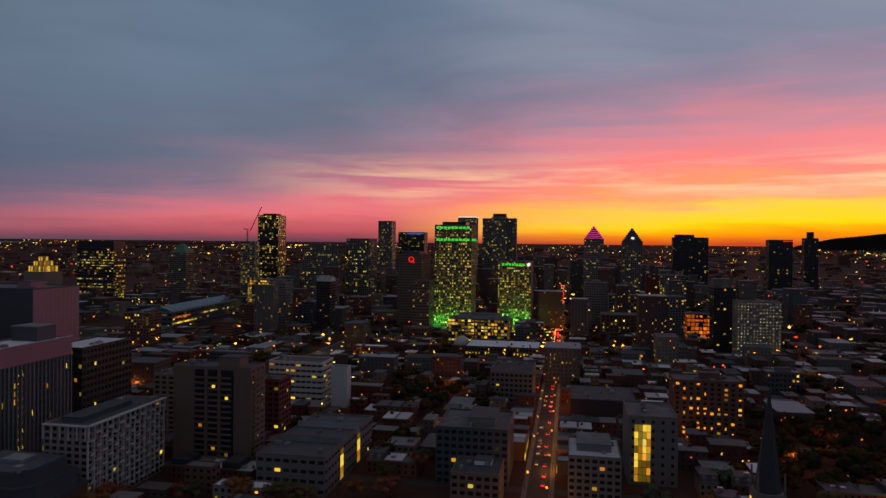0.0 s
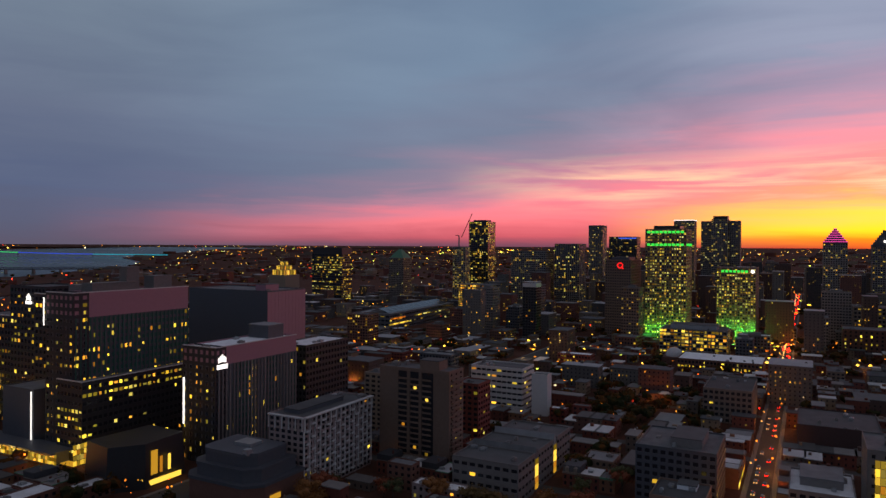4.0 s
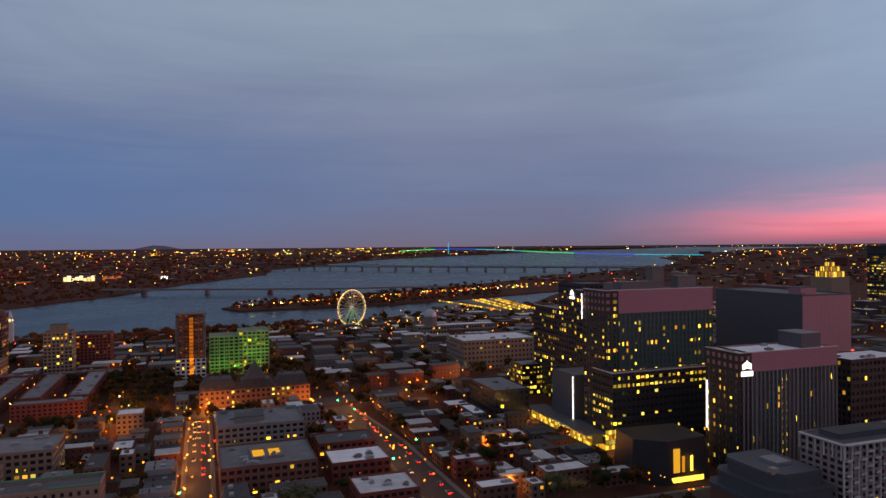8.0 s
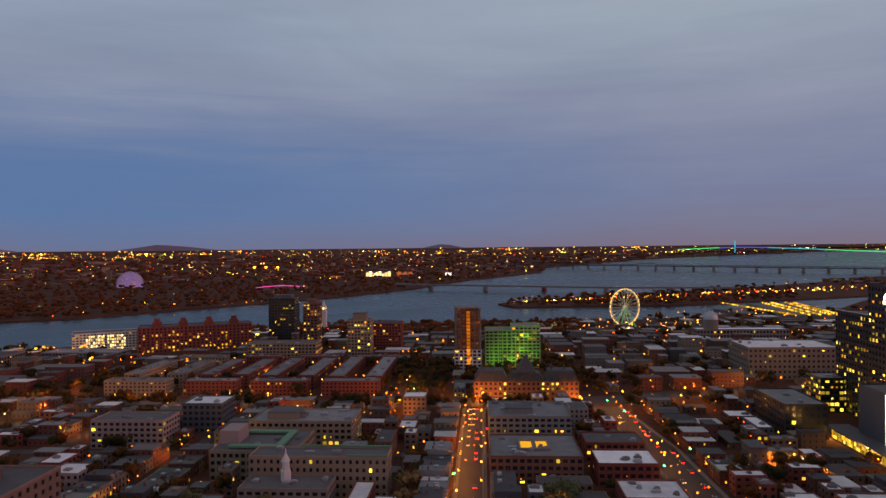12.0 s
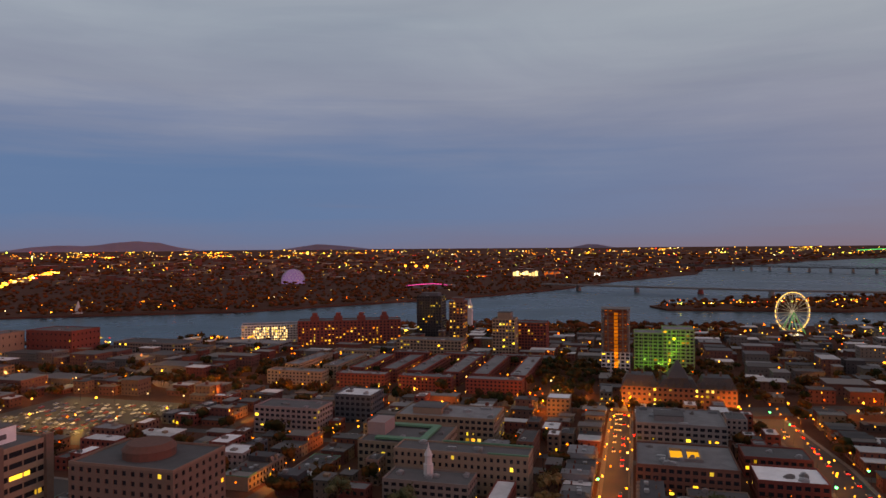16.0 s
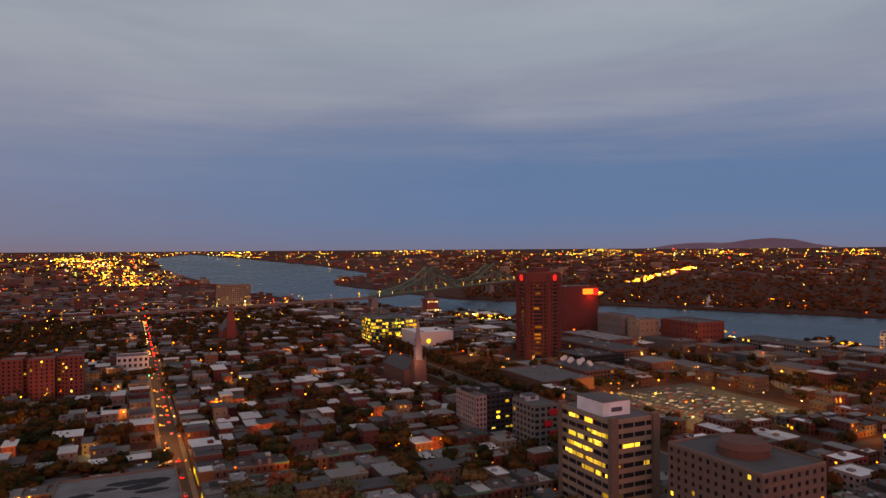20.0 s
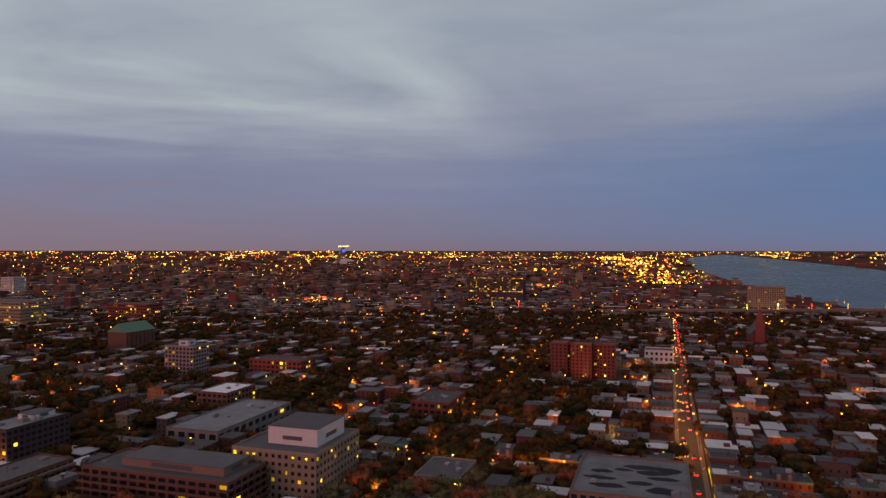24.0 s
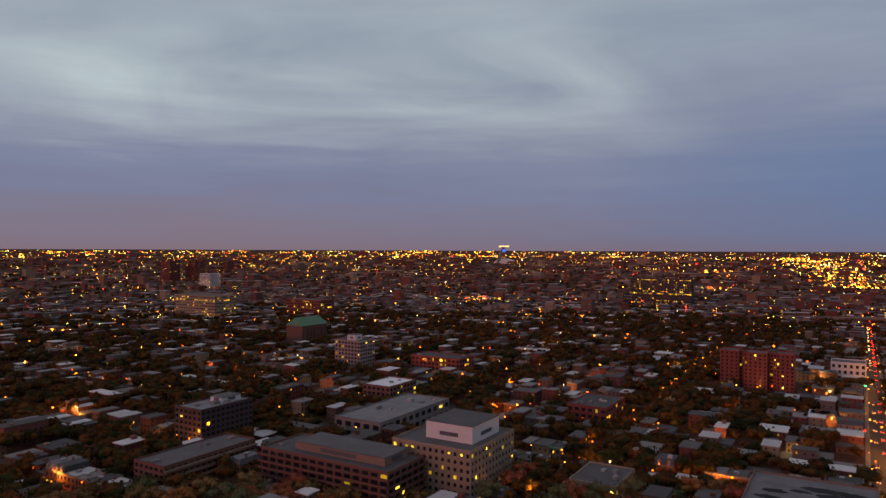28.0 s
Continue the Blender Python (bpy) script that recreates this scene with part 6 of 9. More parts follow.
        part("roof_puddle", s, "wet_roof", t, "dark wet patch")
    t = b("shop_building", "flat-roofed shop with a bright lit front", 292, 89, 30, 22, 8, "beige", floor=5, bay=5, lit=0.2, units=3, size=1.05)
    s = Shape()
    s.box(-6, -11.4, 3.6, 4, -11.1, 5.0)
    s.box(-15.5, -8, 3.6, -15.2, -3, 5.0)
    part("sign", s, "sign_white", t, "bright white shop sign bar")
    b("arena", "wide low hall with a pale flat roof", 345, 250, 78, 34, 11, "concrete", floor=5, bay=7, lit=0.02, roof="roof_grey", units=6, size=1.06)
    b("school_building", "brick building with a white roof and lit end windows", 402, 295, 34, 24, 14, "brown_brick", lit=0.22, roof="roof_white", floor=4, bay=4, units=2, size=1.07)
    b("school_building", "long red brick school with lit windows", 533, 326, 26, 50, 15, "red_brick", lit=0.12, floor=4, bay=4, units=3, size=1.08)
    b("school_building", "red brick block on the avenue", 433, 139, 40, 26, 12, "red_brick", lit=0.12, floor=4, bay=4, units=5, size=1.06)
    t = thing("church", "stone church with a green copper roof", "church", 634, 592, size=1.11)
    RECTS.append((600, 565, 670, 620))
    s = Shape()
    s.box(-21, -12, 0, 21, 12, 20)
    for k in range(7):
        for sg in (-1, 1):
            s.box(-18.6 + k * 6, sg * 12.6 - 0.6, 0, -17.4 + k * 6, sg * 12.6 + 0.6, 17)
    part("nave", s, "brown_brick", t)
    s = Shape()
    s.poly([(-22, -13, 20), (22, -13, 20), (20, 0, 29), (-20, 0, 29)])
    s.poly([(22, 13, 20), (-22, 13, 20), (-20, 0, 29), (20, 0, 29)])
    s.poly([(-22, 13, 20), (-22, -13, 20), (-20, 0, 29)])
    s.poly([(22, -13, 20), (22, 13, 20), (20, 0, 29)])
    part("nave_roof", s, "copper", t)
    b("hospital", "beige stepped hospital lit along its floors", 776, 957, 40, 90, 34, "beige", floor=4, bay=4, band=0.6, lit=0.34, single=False, size=1.15)
    b("apartment_building", "red brick block lit by orange lamps", 888, 816, 30, 70, 26, "red_brick", lit=0.2, floor=4, single=False, size=1.16)
    b("apartment_tower", "pale apartment block among the trees", 521, 424, 22, 30, 24, "pale_pink", lit=0.08, category="apartment building", pent=(0, 0, 10, 10, 5, "white"), size=1.09)
    for dx in (0, 60):
        b("apartment_tower", "dark red tower on the plateau", 1480 + dx * 1.3, 1975 - dx * 0.5, 43, 50, 81, "red_brick", lit=0.05, single=False, category="apartment tower", units=0)
    b("apartment_tower", "pale blue-white office block far off", 1365, 1642, 30, 36, 36, "white", lit=0.1, single=False, units=0, size=1.26)


M["red_panel"] = material("red_glazed_panel", (0.55, 0.02, 0.03), rough=0.3, vary=0.1)
M["tower_red"] = material("red_brown_concrete", (0.11, 0.026, 0.022), vary=0.12)
M["amber_dim"] = light_material("dim_amber_window", (1.0, 0.34, 0.03), 0.22, per="island", vary=0.7)
M["sign_amber"] = light_material("amber_sign_light", (1.0, 0.22, 0.03), 2.0, vary=0)
M["wet_roof"] = material("wet_roof_stain", (0.016, 0.018, 0.022), rough=0.75, spec=0.15)
east_side()

# ---- the low city: streets, row houses, trees ----
ROADS = [([(-2050, -11), (-150, -13), (300, -29), (2150, -38)], 7.4), ([(-330, 98), (0, 102), (300, 109), (1700, 132)], 6.8), ([(-15, 600), (-15, -500)], 8.4),
         ([(-128, -130), (-124, -400), (-112, -505)], 12), ([(-900, -250), (-100, -258), (350, -277), (950, -279)], 14),
         ([(-900, -590), (-279, -557), (-169, -546), (-103, -524), (9, -518), (137, -508), (330, -520), (560, -548)], 14)]
NS = [-880, -770, -650, -540, -430, -330, -225] + [65 + 85 * i for i in range(17)]
EW = [-385, 245, 390, 535, 680, 825, 970, 1115, 1260, 1400]
OPEN = [(8, -690, 62, -530), (-112, -700, -20, -545), (290, -460, 420, -335), (430, -345, 640, -300), (190, -620, 330, -545), (-225, -300, -140, -262), (-330, -120, -160, 60), (-732, -130, -655, -92), (-460, 108, -370, 175), (-540, -130, -480, -90)]   # squares, car parks


def off_roads(x, y, gap=0.0):
    for pts, half in ROADS:
        for (x0, y0), (x1, y1) in zip(pts, pts[1:]):
            dx, dy = x1 - x0, y1 - y0
            f = max(0.0, min(1.0, ((x - x0) * dx + (y - y0) * dy) / (dx * dx + dy * dy)))
            if math.hypot(x - x0 - dx * f, y - y0 - dy * f) < half + gap:
                return False
    return True


def free(x0, y0, x1, y1):
    if RECTS.hit(x0, y0, x1, y1):
        return False
    for a, b, c, d in OPEN:
        if x0 < c and x1 > a and y0 < d and y1 > b:
            return False
    if not all(off_roads(x, y, 1.0) for x in (x0, (x0 + x1) / 2, x1) for y in (y0, (y0 + y1) / 2, y1)):
        return False
    return not (in_river(x0, y0) or in_river(x1, y1) or in_river(x0, y1) or in_river(x1, y0))


def seen(x, y):
    """Whether a place lies in the three quarters that the drone looks at."""
    a = math.degrees(math.atan2(y, x + 25)) % 360
    return a > 150 or a < 70


for x in NS:
    lo, hi = (-492, 1400) if -60 < x < 280 else (-245, 1400) if x > 0 else (-240, 500)
    if x > 480:
        lo = -210
    ROADS.append(([(x, lo), (x, hi)], 5.5))
    strip("road", [(x, lo), (x, hi)], 4, "asphalt", "narrow dim residential street between houses", "road", z=0.015)
for y in EW:
    lo, hi = (-15, 1500) if y > 0 else (-215, 270)
    ROADS.append(([(lo, y), (hi, y)], 5.5))
    strip("road", [(lo, y), (hi, y)], 4, "asphalt", "narrow dim residential street between houses", "road", z=0.01)


def house_template(w, d, storeys, rng, lit, shop=False, mansard=False):
    """A flat-roofed row house, front to -y: walls, cornice, roof, panes, door, stair and chimney."""
    t = thing("row_house", "narrow brick row house with a flat roof", "house")
    h = storeys * 3.1 + 0.8
    s = Shape()
    s.box(-w / 2, -d / 2, 0, w / 2, d / 2, h)
    part("wall", s, "brick", t)
    if not mansard:
        s = Shape()
        s.box(-w / 2 + 0.3, -d / 2 + 0.3, h, w / 2 - 0.3, d / 2 - 0.3, h + 0.12)
        part("roof", s, "roof_mixed", t)
    s = Shape()
    s.box(-w / 2, -d / 2 - 0.35, h - 0.5, w / 2, -d / 2 + 0.3, h + 0.45)
    s.box(-w / 2, d / 2 - 0.25, h - 0.1, w / 2, d / 2 + 0.02, h + 0.3)
    for sg in (-1, 1):
        s.box(sg * w / 2 - 0.16, -d / 2 + 0.3, h - 0.1, sg * w / 2 + 0.16, d / 2 - 0.25, h + 0.3)
    part("cornice", s, rng.choice(["stone", "grey_dark", "copper", "tan"]), t)
    if mansard:
        s = Shape()
        s.poly([(-w / 2, -d / 2 - 0.2, h), (w / 2, -d / 2 - 0.2, h), (w / 2, -d / 2 + 1.8, h + 3.2), (-w / 2, -d / 2 + 1.8, h + 3.2)])
        s.box(-w / 2, -d / 2 + 1.7, h, w / 2, d / 2, h + 3.2)
        part("mansard_roof", s, rng.choice(["slate", "roof_grey", "slate"]), t, "steep mansard roof of slate or metal")
        for sg in (-1, 1):
            s = Shape()
            x = sg * w / 4
            s.box(x - 0.8, -d / 2, h + 0.3, x + 0.8, -d / 2 + 1.6, h + 2.3)
            s.prism([(x - 1.0, -d / 2 - 0.1), (x + 1.0, -d / 2 - 0.1), (x + 1.0, -d / 2 + 1.7), (x - 1.0, -d / 2 + 1.7)], h + 2.3, h + 3.1, scale=0.3, centre=(x, -d / 2 + 0.9))
            part("dormer", s, "stone", t)
        h += 3.2
    s = Shape()
    k = 2 if w < 8 else 3
    panes = []
    for f in range(storeys):
        for i in range(k):
            x = -w / 2 + (i + 0.5) * w / k
            for sg in (-1, 1):
                panes.append((x, sg * (d / 2 + 0.02), f * 3.1 + 1.8))
    rng.shuffle(panes)
    for x, y, z in panes:
        s.box(x - 0.55, y - 0.05, z - 0.85, x + 0.55, y + 0.05, z + 0.85)
    part("panes", s, "glass", t, kind="stuff")
    for x, y, z in panes[:lit]:
        lit_pane(t, x, y + (0.08 if y > 0 else -0.08), z, 1.05, 1.6, 0)
    s = Shape()
    s.box(-w / 2 + 0.6, d / 6, h, -w / 2 + 1.5, d / 6 + 0.7, h + 1.5)
    part("chimney", s, "brick", t)
    if rng.random() < 0.6:
        s = Shape()
        x, y = rng.uniform(-w / 4, w / 4), rng.uniform(-d / 4, d / 4)
        s.box(x - 1.1, y - 1.0, h + 0.1, x + 1.1, y + 1.0, h + rng.uniform(0.5, 1.6))
        s.box(x - 1.2, y - 1.1, h + 0.6, x + 1.2, y + 1.1, h + 0.75)
        part("roof_hatch", s, "metal", t)
    if shop:
        s = Shape()
        s.box(-w / 2 + 0.4, -d / 2 - 0.12, 0.5, w / 2 - 0.4, -d / 2 - 0.02, 2.6)
        part("shop_window", s, "lit", t, "lit shop window")
    return t, w, d


HR = random.Random(5)
HOUSES = [house_template(HR.choice([6.5, 7.5, 8.5, 10.0]), HR.choice([12, 13.5, 15]), HR.choice([2, 2, 3]), HR, HR.choice([0, 0, 1, 1, 2]), shop=i > 8, mansard=i in (1, 4, 6)) for i in range(12)]
PLOTS = []


def plot_rows():
    r = random.Random(21)
    xs = sorted(NS + [-124, -15])
    ys = sorted(EW + [-508, -265, -140, -22, 108])
    for xa, xb in zip(xs, xs[1:]):
        for ya, yb in zip(ys, ys[1:]):
            if not (-900 < xa < 1450):
                continue
            # rows that face the two side streets, backs to the middle
            for side, xf in ((-1, xa), (1, xb)):
                y = ya + 9
                while y < yb - 9:
                    tpl = r.randrange(9)
                    w, d = HOUSES[tpl][1:]
                    x = xf - side * ((14 if xf == -124 else 10 if xf == -15 else 7.5) + d / 2)
                    PLOTS.append((x, y + w / 2, d, w, tpl, 90 if side > 0 else 270, HOUSES[tpl][0]))
                    y += w + (r.random() < 0.12) * r.uniform(3, 12)
            # a short row across the back of deep blocks
            if xb - xa > 70:
                xm = (xa + xb) / 2
                y = ya + 30
                while y < yb - 30:
                    if r.random() < 0.22:
                        w = r.uniform(6, 10)
                        PLOTS.append((xm + r.uniform(-5, 5), y, w, 7, None, 0, None))
                    y += 11
    # shops along the main street, both sides
    for sg in (-1, 1):
        x = -760
        while x < 1400:
            tpl = 9 + r.randrange(3)
            w, d = HOUSES[tpl][1:]
            yc = -13 if x < -150 else -13 - 16 * (x + 150) / 450 if x < 300 else -29 - 0.005 * (x - 300)
            PLOTS.append((x + w / 2, yc + sg * (8.8 + d / 2), w, d, tpl, 180 if sg < 0 else 0, None))
            if r.random() < 0.5:
                PLOTS.append((x + w / 2, yc + sg * (9.5 + d * 1.5 + 4), w, d * 0.8, tpl, 180 if sg < 0 else 0, None))
            x += w


plot_rows()
NEAR, CELLS, TAKEN = [], {}, set()


def grove(x, y):
    """Where gardens and small parks are thick with trees, north and east of the main street."""
    return y > -230 and x > 100 and not (y < 30 and x < 640) and noise.noise((x / 75, y / 75, 1.3)) > 0.0 and math.hypot(x, y) > 300


def sort_plots():
    good = []
    for p in PLOTS:
        x, y, sx, sy = p[:4]
        if free(x - sx / 2, y - sy / 2, x + sx / 2, y + sy / 2):
            key = (int(x // 9), int(y // 9))
            if p[4] is None and key in TAKEN:
                continue
            if grove(x, y) and (int(x * 7 + y * 3) % 10) < 8:
                continue
            TAKEN.add(key)
            LOTS.append((x - sx / 2, y - sy / 2, x + sx / 2, y + sy / 2))
            good.append(p)
    good.sort(key=lambda p: math.hypot(p[0] + 25, p[1]))
    kept = 0
    for p in good:
        d = math.hypot(p[0] + 25, p[1])
        a = math.degrees(math.atan2(p[1], p[0] + 25)) % 360
        if 285 < d and seen(p[0], p[1]) and p[4] is not None and kept < 198:
            NEAR.append(p)
            kept += 1
        else:
            CELLS.setdefault((int(p[0] // 260), int(p[1] // 260)), []).append(p)


sort_plots()
for x, y, sx, sy, tpl, rot, _ in NEAR:
    c = copy_thing(HOUSES[tpl][0], pose(x, y, 0, 0, 0, rot))
    c["group"] = "row houses along the side streets" if tpl < 9 else "shops along the main street"
    c["label"] = "narrow brick row house with a flat roof" if tpl < 9 else "brick shop house with a lit shop front"
    if tpl >= 9:
        c["category"] = "shop"
for t, w, d in HOUSES:
    for o in (*t.children_recursive, t):
        bpy.data.objects.remove(o)


def joined_blocks(name, label, category, boxes, rng, lit=0.5, wall="brick_isle", roof="roof_isle", far=False):
    """Many small buildings too far to tell apart, as one mesh."""
    s = Shape()
    for x0, y0, x1, y1, h in boxes:
        n = len(s.v)
        q = [(x0, y0), (x1, y0), (x1, y1), (x0, y1)]
        s.v += [fold(x, y, z) for z in (0, h) for x, y in q]
        s.f += [(n, n + 1, n + 5, n + 4), (n + 1, n + 2, n + 6, n + 5), (n + 2, n + 3, n + 7, n + 6), (n + 3, n, n + 4, n + 7), (n + 4, n + 5, n + 6, n + 7)]
        s.m += [0] * 5
        n = len(s.v)
        e = 0.5
        s.v += [fold(x, y, z) for z in (h + 0.05, h + 0.5) for x, y in ((x0 - e, y0 - e), (x1 + e, y0 - e), (x1 + e, y1 + e), (x0 - e, y1 + e))]
        s.f += [(n, n + 1, n + 5, n + 4), (n + 1, n + 2, n + 6, n + 5), (n + 2, n + 3, n + 7, n + 6), (n + 3, n, n + 4, n + 7), (n + 4, n + 5, n + 6, n + 7)]
        s.m += [1] * 5
        if rng.random() < 0.4 and not far:
            n = len(s.v)
            cx, cy, w = rng.uniform(x0 + 1, x1 - 1), rng.uniform(y0 + 1, y1 - 1), rng.uniform(0.7, 1.6)
            s.v += [(x, y, z) for z in (h + 0.4, h + rng.uniform(1.2, 2.6)) for x, y in ((cx - w, cy - w), (cx + w, cy - w), (cx + w, cy + w), (cx - w, cy + w))]
            s.f += [(n, n + 1, n + 5, n + 4), (n + 1, n + 2, n + 6, n + 5), (n + 2, n + 3, n + 7, n + 6), (n + 3, n, n + 4, n + 7), (n + 4, n + 5, n + 6, n + 7)]
            s.m += [0] * 5
        # small panes, dark and lit, on the four walls
        for f in range(max(1, int(h / 3.3))):
            z = f * 3.3 + 1.8
            for ax in range(4):
                l = (x1 - x0) if ax < 2 else (y1 - y0)
                for i in range(max(1, int(l / (3.2 if not far else 9)))):
                    mi = 3 if rng.random() < lit * 0.07 else 2
                    if far and mi == 2:
                        continue
                    u = (i + 0.5) * l / max(1, int(l / (3.2 if not far else 9)))
                    w = 0.42 if not far else 1.1
                    if ax == 0:
                        q = [(x0 + u - w, y0 - 0.06), (x0 + u + w, y0 - 0.06)]
                    elif ax == 1:
                        q = [(x0 + u + w, y1 + 0.06), (x0 + u - w, y1 + 0.06)]
                    elif ax == 2:
                        q = [(x0 - 0.06, y0 + u + w), (x0 - 0.06, y0 + u - w)]
                    else:
                        q = [(x1 + 0.06, y0 + u - w), (x1 + 0.06, y0 + u + w)]
                    k = 0.62 if not far else 0.9
                    s.poly([fold(*q[0], z - k), fold(*q[1], z - k), fold(*q[1], z + k), fold(*q[0], z + k)], mi)
    return solo(name, s, [wall, roof, "glass", "lit_isle"], label, category, kind="stuff")


def cells_of_houses():
    r = random.Random(8)
    for key, plots in CELLS.items():
        boxes = []
        for x, y, sx, sy, tpl, rot, _ in plots:
            if r.random() < 0.16:
                continue
            boxes.append((x - sx / 2, y - sy / 2, x + sx / 2, y + sy / 2, r.choice([4, 6.8, 7, 7.2, 10])))
        joined_blocks("row_houses", "blocks of flat-roofed brick row houses", "houses", boxes, r, lit=0.5)


cells_of_houses()


def downtown_fill():
    """Middling blocks between the towers, near ones built singly."""
    r = random.Random(3)
    near, rest = 0, []
    for i in range(2600):
        x, y = r.uniform(-2150, -430), r.uniform(-950, 820)
        w, d = r.uniform(14, 34), r.uniform(14, 34)
        if x > -560 and -200 < y < 60:
            continue
        if not free(x - w / 2 - 3, y - d / 2 - 3, x + w / 2 + 3, y + d / 2 + 3):
            continue
        dist = math.hypot(x + 25, y)
        tall = 0.5 + 0.5 * math.exp(-((y + 150) / 450) ** 2)
        h = r.choice([8, 10, 12, 14, 18, 24, 32]) * tall if x > -800 else r.choice([12, 16, 22, 30, 40, 55, 70, 85]) * tall
        h = min(h, 118 - 30 * dist / 1218) if dist < 1500 else min(h, 105)
        if y > 330 or y < -560:
            h = min(h, r.uniform(9, 26))
        RECTS.append((x - w / 2 - 2, y - d / 2 - 2, x + w / 2 + 2, y + d / 2 + 2))
        if dist < 1000 and near < 70 and h > 9:
            near += 1
            building("office_building", "dim mid-rise city block with a few lit windows", x, y, w, d, h, r.choice(["brown_brick", "concrete", "stone", "grey_dark", "red_brick", "tan", "brown_brick"]), floor=3.6, bay=3.2, band=0.5, pier=0.4,
                     lit=r.choice([0.02, 0.04, 0.08, 0.16]), roof=r.choice(["roof", "roof", "roof_grey", "roof_white"]), units=1, single=False, claim=False, group="mid-rise blocks downtown",
                     pent=(0, 0, w * 0.4, d * 0.4, 3, "concrete") if h > 18 else None)
        else:
            rest.append((x - w / 2, y - d / 2, x + w / 2, y + d / 2, h))
    joined_blocks("city_blocks", "crowded mid-rise blocks of the city centre", "buildings", rest, r, lit=1.6, wall="stone_isle", roof="roof_city")
    rest = []
    for i in range(1500):
        x, y = r.uniform(-1000, 330), r.uniform(-1090, -545)
        w, d = r.uniform(12, 30), r.uniform(12, 26)
        if free(x - w / 2 - 2, y - d / 2 - 2, x + w / 2 + 2, y + d / 2 + 2):
            h = r.choice([7, 9, 12, 14, 17]) if x < -40 else r.choice([5, 7, 9])
            if y < -870:
                h = min(h, 7)
            RECTS.append((x - w / 2 - 2, y - d / 2 - 2, x + w / 2 + 2, y + d / 2 + 2))
            rest.append((x - w / 2, y - d / 2, x + w / 2, y + d / 2, h))
    joined_blocks("city_blocks", "old stone and brick blocks by the river", "buildings", rest, r, lit=1.2, wall="stone_isle", roof="roof_isle")
    rest = []
    for i in range(700):
        x, y = r.uniform(330, 1250), r.uniform(-640, -290)
        w, d = r.uniform(16, 46), r.uniform(14, 30)
        if free(x - w / 2 - 4, y - d / 2 - 4, x + w / 2 + 4, y + d / 2 + 4):
            RECTS.append((x - w / 2 - 2, y - d / 2 - 2, x + w / 2 + 2, y + d / 2 + 2))
            rest.append((x - w / 2, y - d / 2, x + w / 2, y + d / 2, r.choice([6, 8, 11])))
    joined_blocks("city_blocks", "low sheds and blocks by the port", "buildings", rest, r, lit=1.2, wall="stone_isle", roof="roof_isle")


M["roof_city"] = material("dark_city_roofs", (0.1, 0.1, 0.1), per="island", rough=0.85, scale=0.25, hue=[(0.07, 0.07, 0.08), (0.10, 0.10, 0.11), (0.05, 0.05, 0.055), (0.30, 0.31, 0.33), (0.09, 0.09, 0.095), (0.12, 0.115, 0.115)])
M["stone_isle"] = material("mixed_masonry_far", (0.2, 0.18, 0.16), hue=[(0.10, 0.06, 0.052), (0.14, 0.13, 0.125), (0.065, 0.06, 0.064), (0.12, 0.05, 0.04), (0.17, 0.14, 0.115), (0.085, 0.078, 0.078), (0.11, 0.045, 0.036)], per="island")


# terraces of brick flats round courts by the expressway
def terraces():
    r = random.Random(17)
    for x0, x1, lab in ((62, 108, "red_brick"), (120, 166, "red_brick"), (178, 222, "red_brick"), (236, 288, "beige")):
        for k, (a, c, y0, y1) in enumerate(((x0, x0 + 14, -560, -665), (x1 - 14, x1, -560, -665), (x0, x1, -538, -553), (x0 + 2, x1 - 2, -672, -686))):
            sy, sx = abs(y1 - y0), c - a
            if k < 2:
                y0, y1 = y0 - (x0 - 62) * 0.06, y1 + (x0 - 62) * 0.12
                sy = abs(y1 - y0)
            building("apartment_building", "brick terrace of flats with a flat grey roof", (a + c) / 2, (y0 + y1) / 2, sx, sy, 11.5 if k < 3 else 10, lab, floor=2.9, bay=3.4, band=0.5, pier=0.5, lit=0.07,
                     roof="roof_grey", units=4, category="terrace", group="terraces by the expressway", limit=12)


terraces()
downtown_fill()


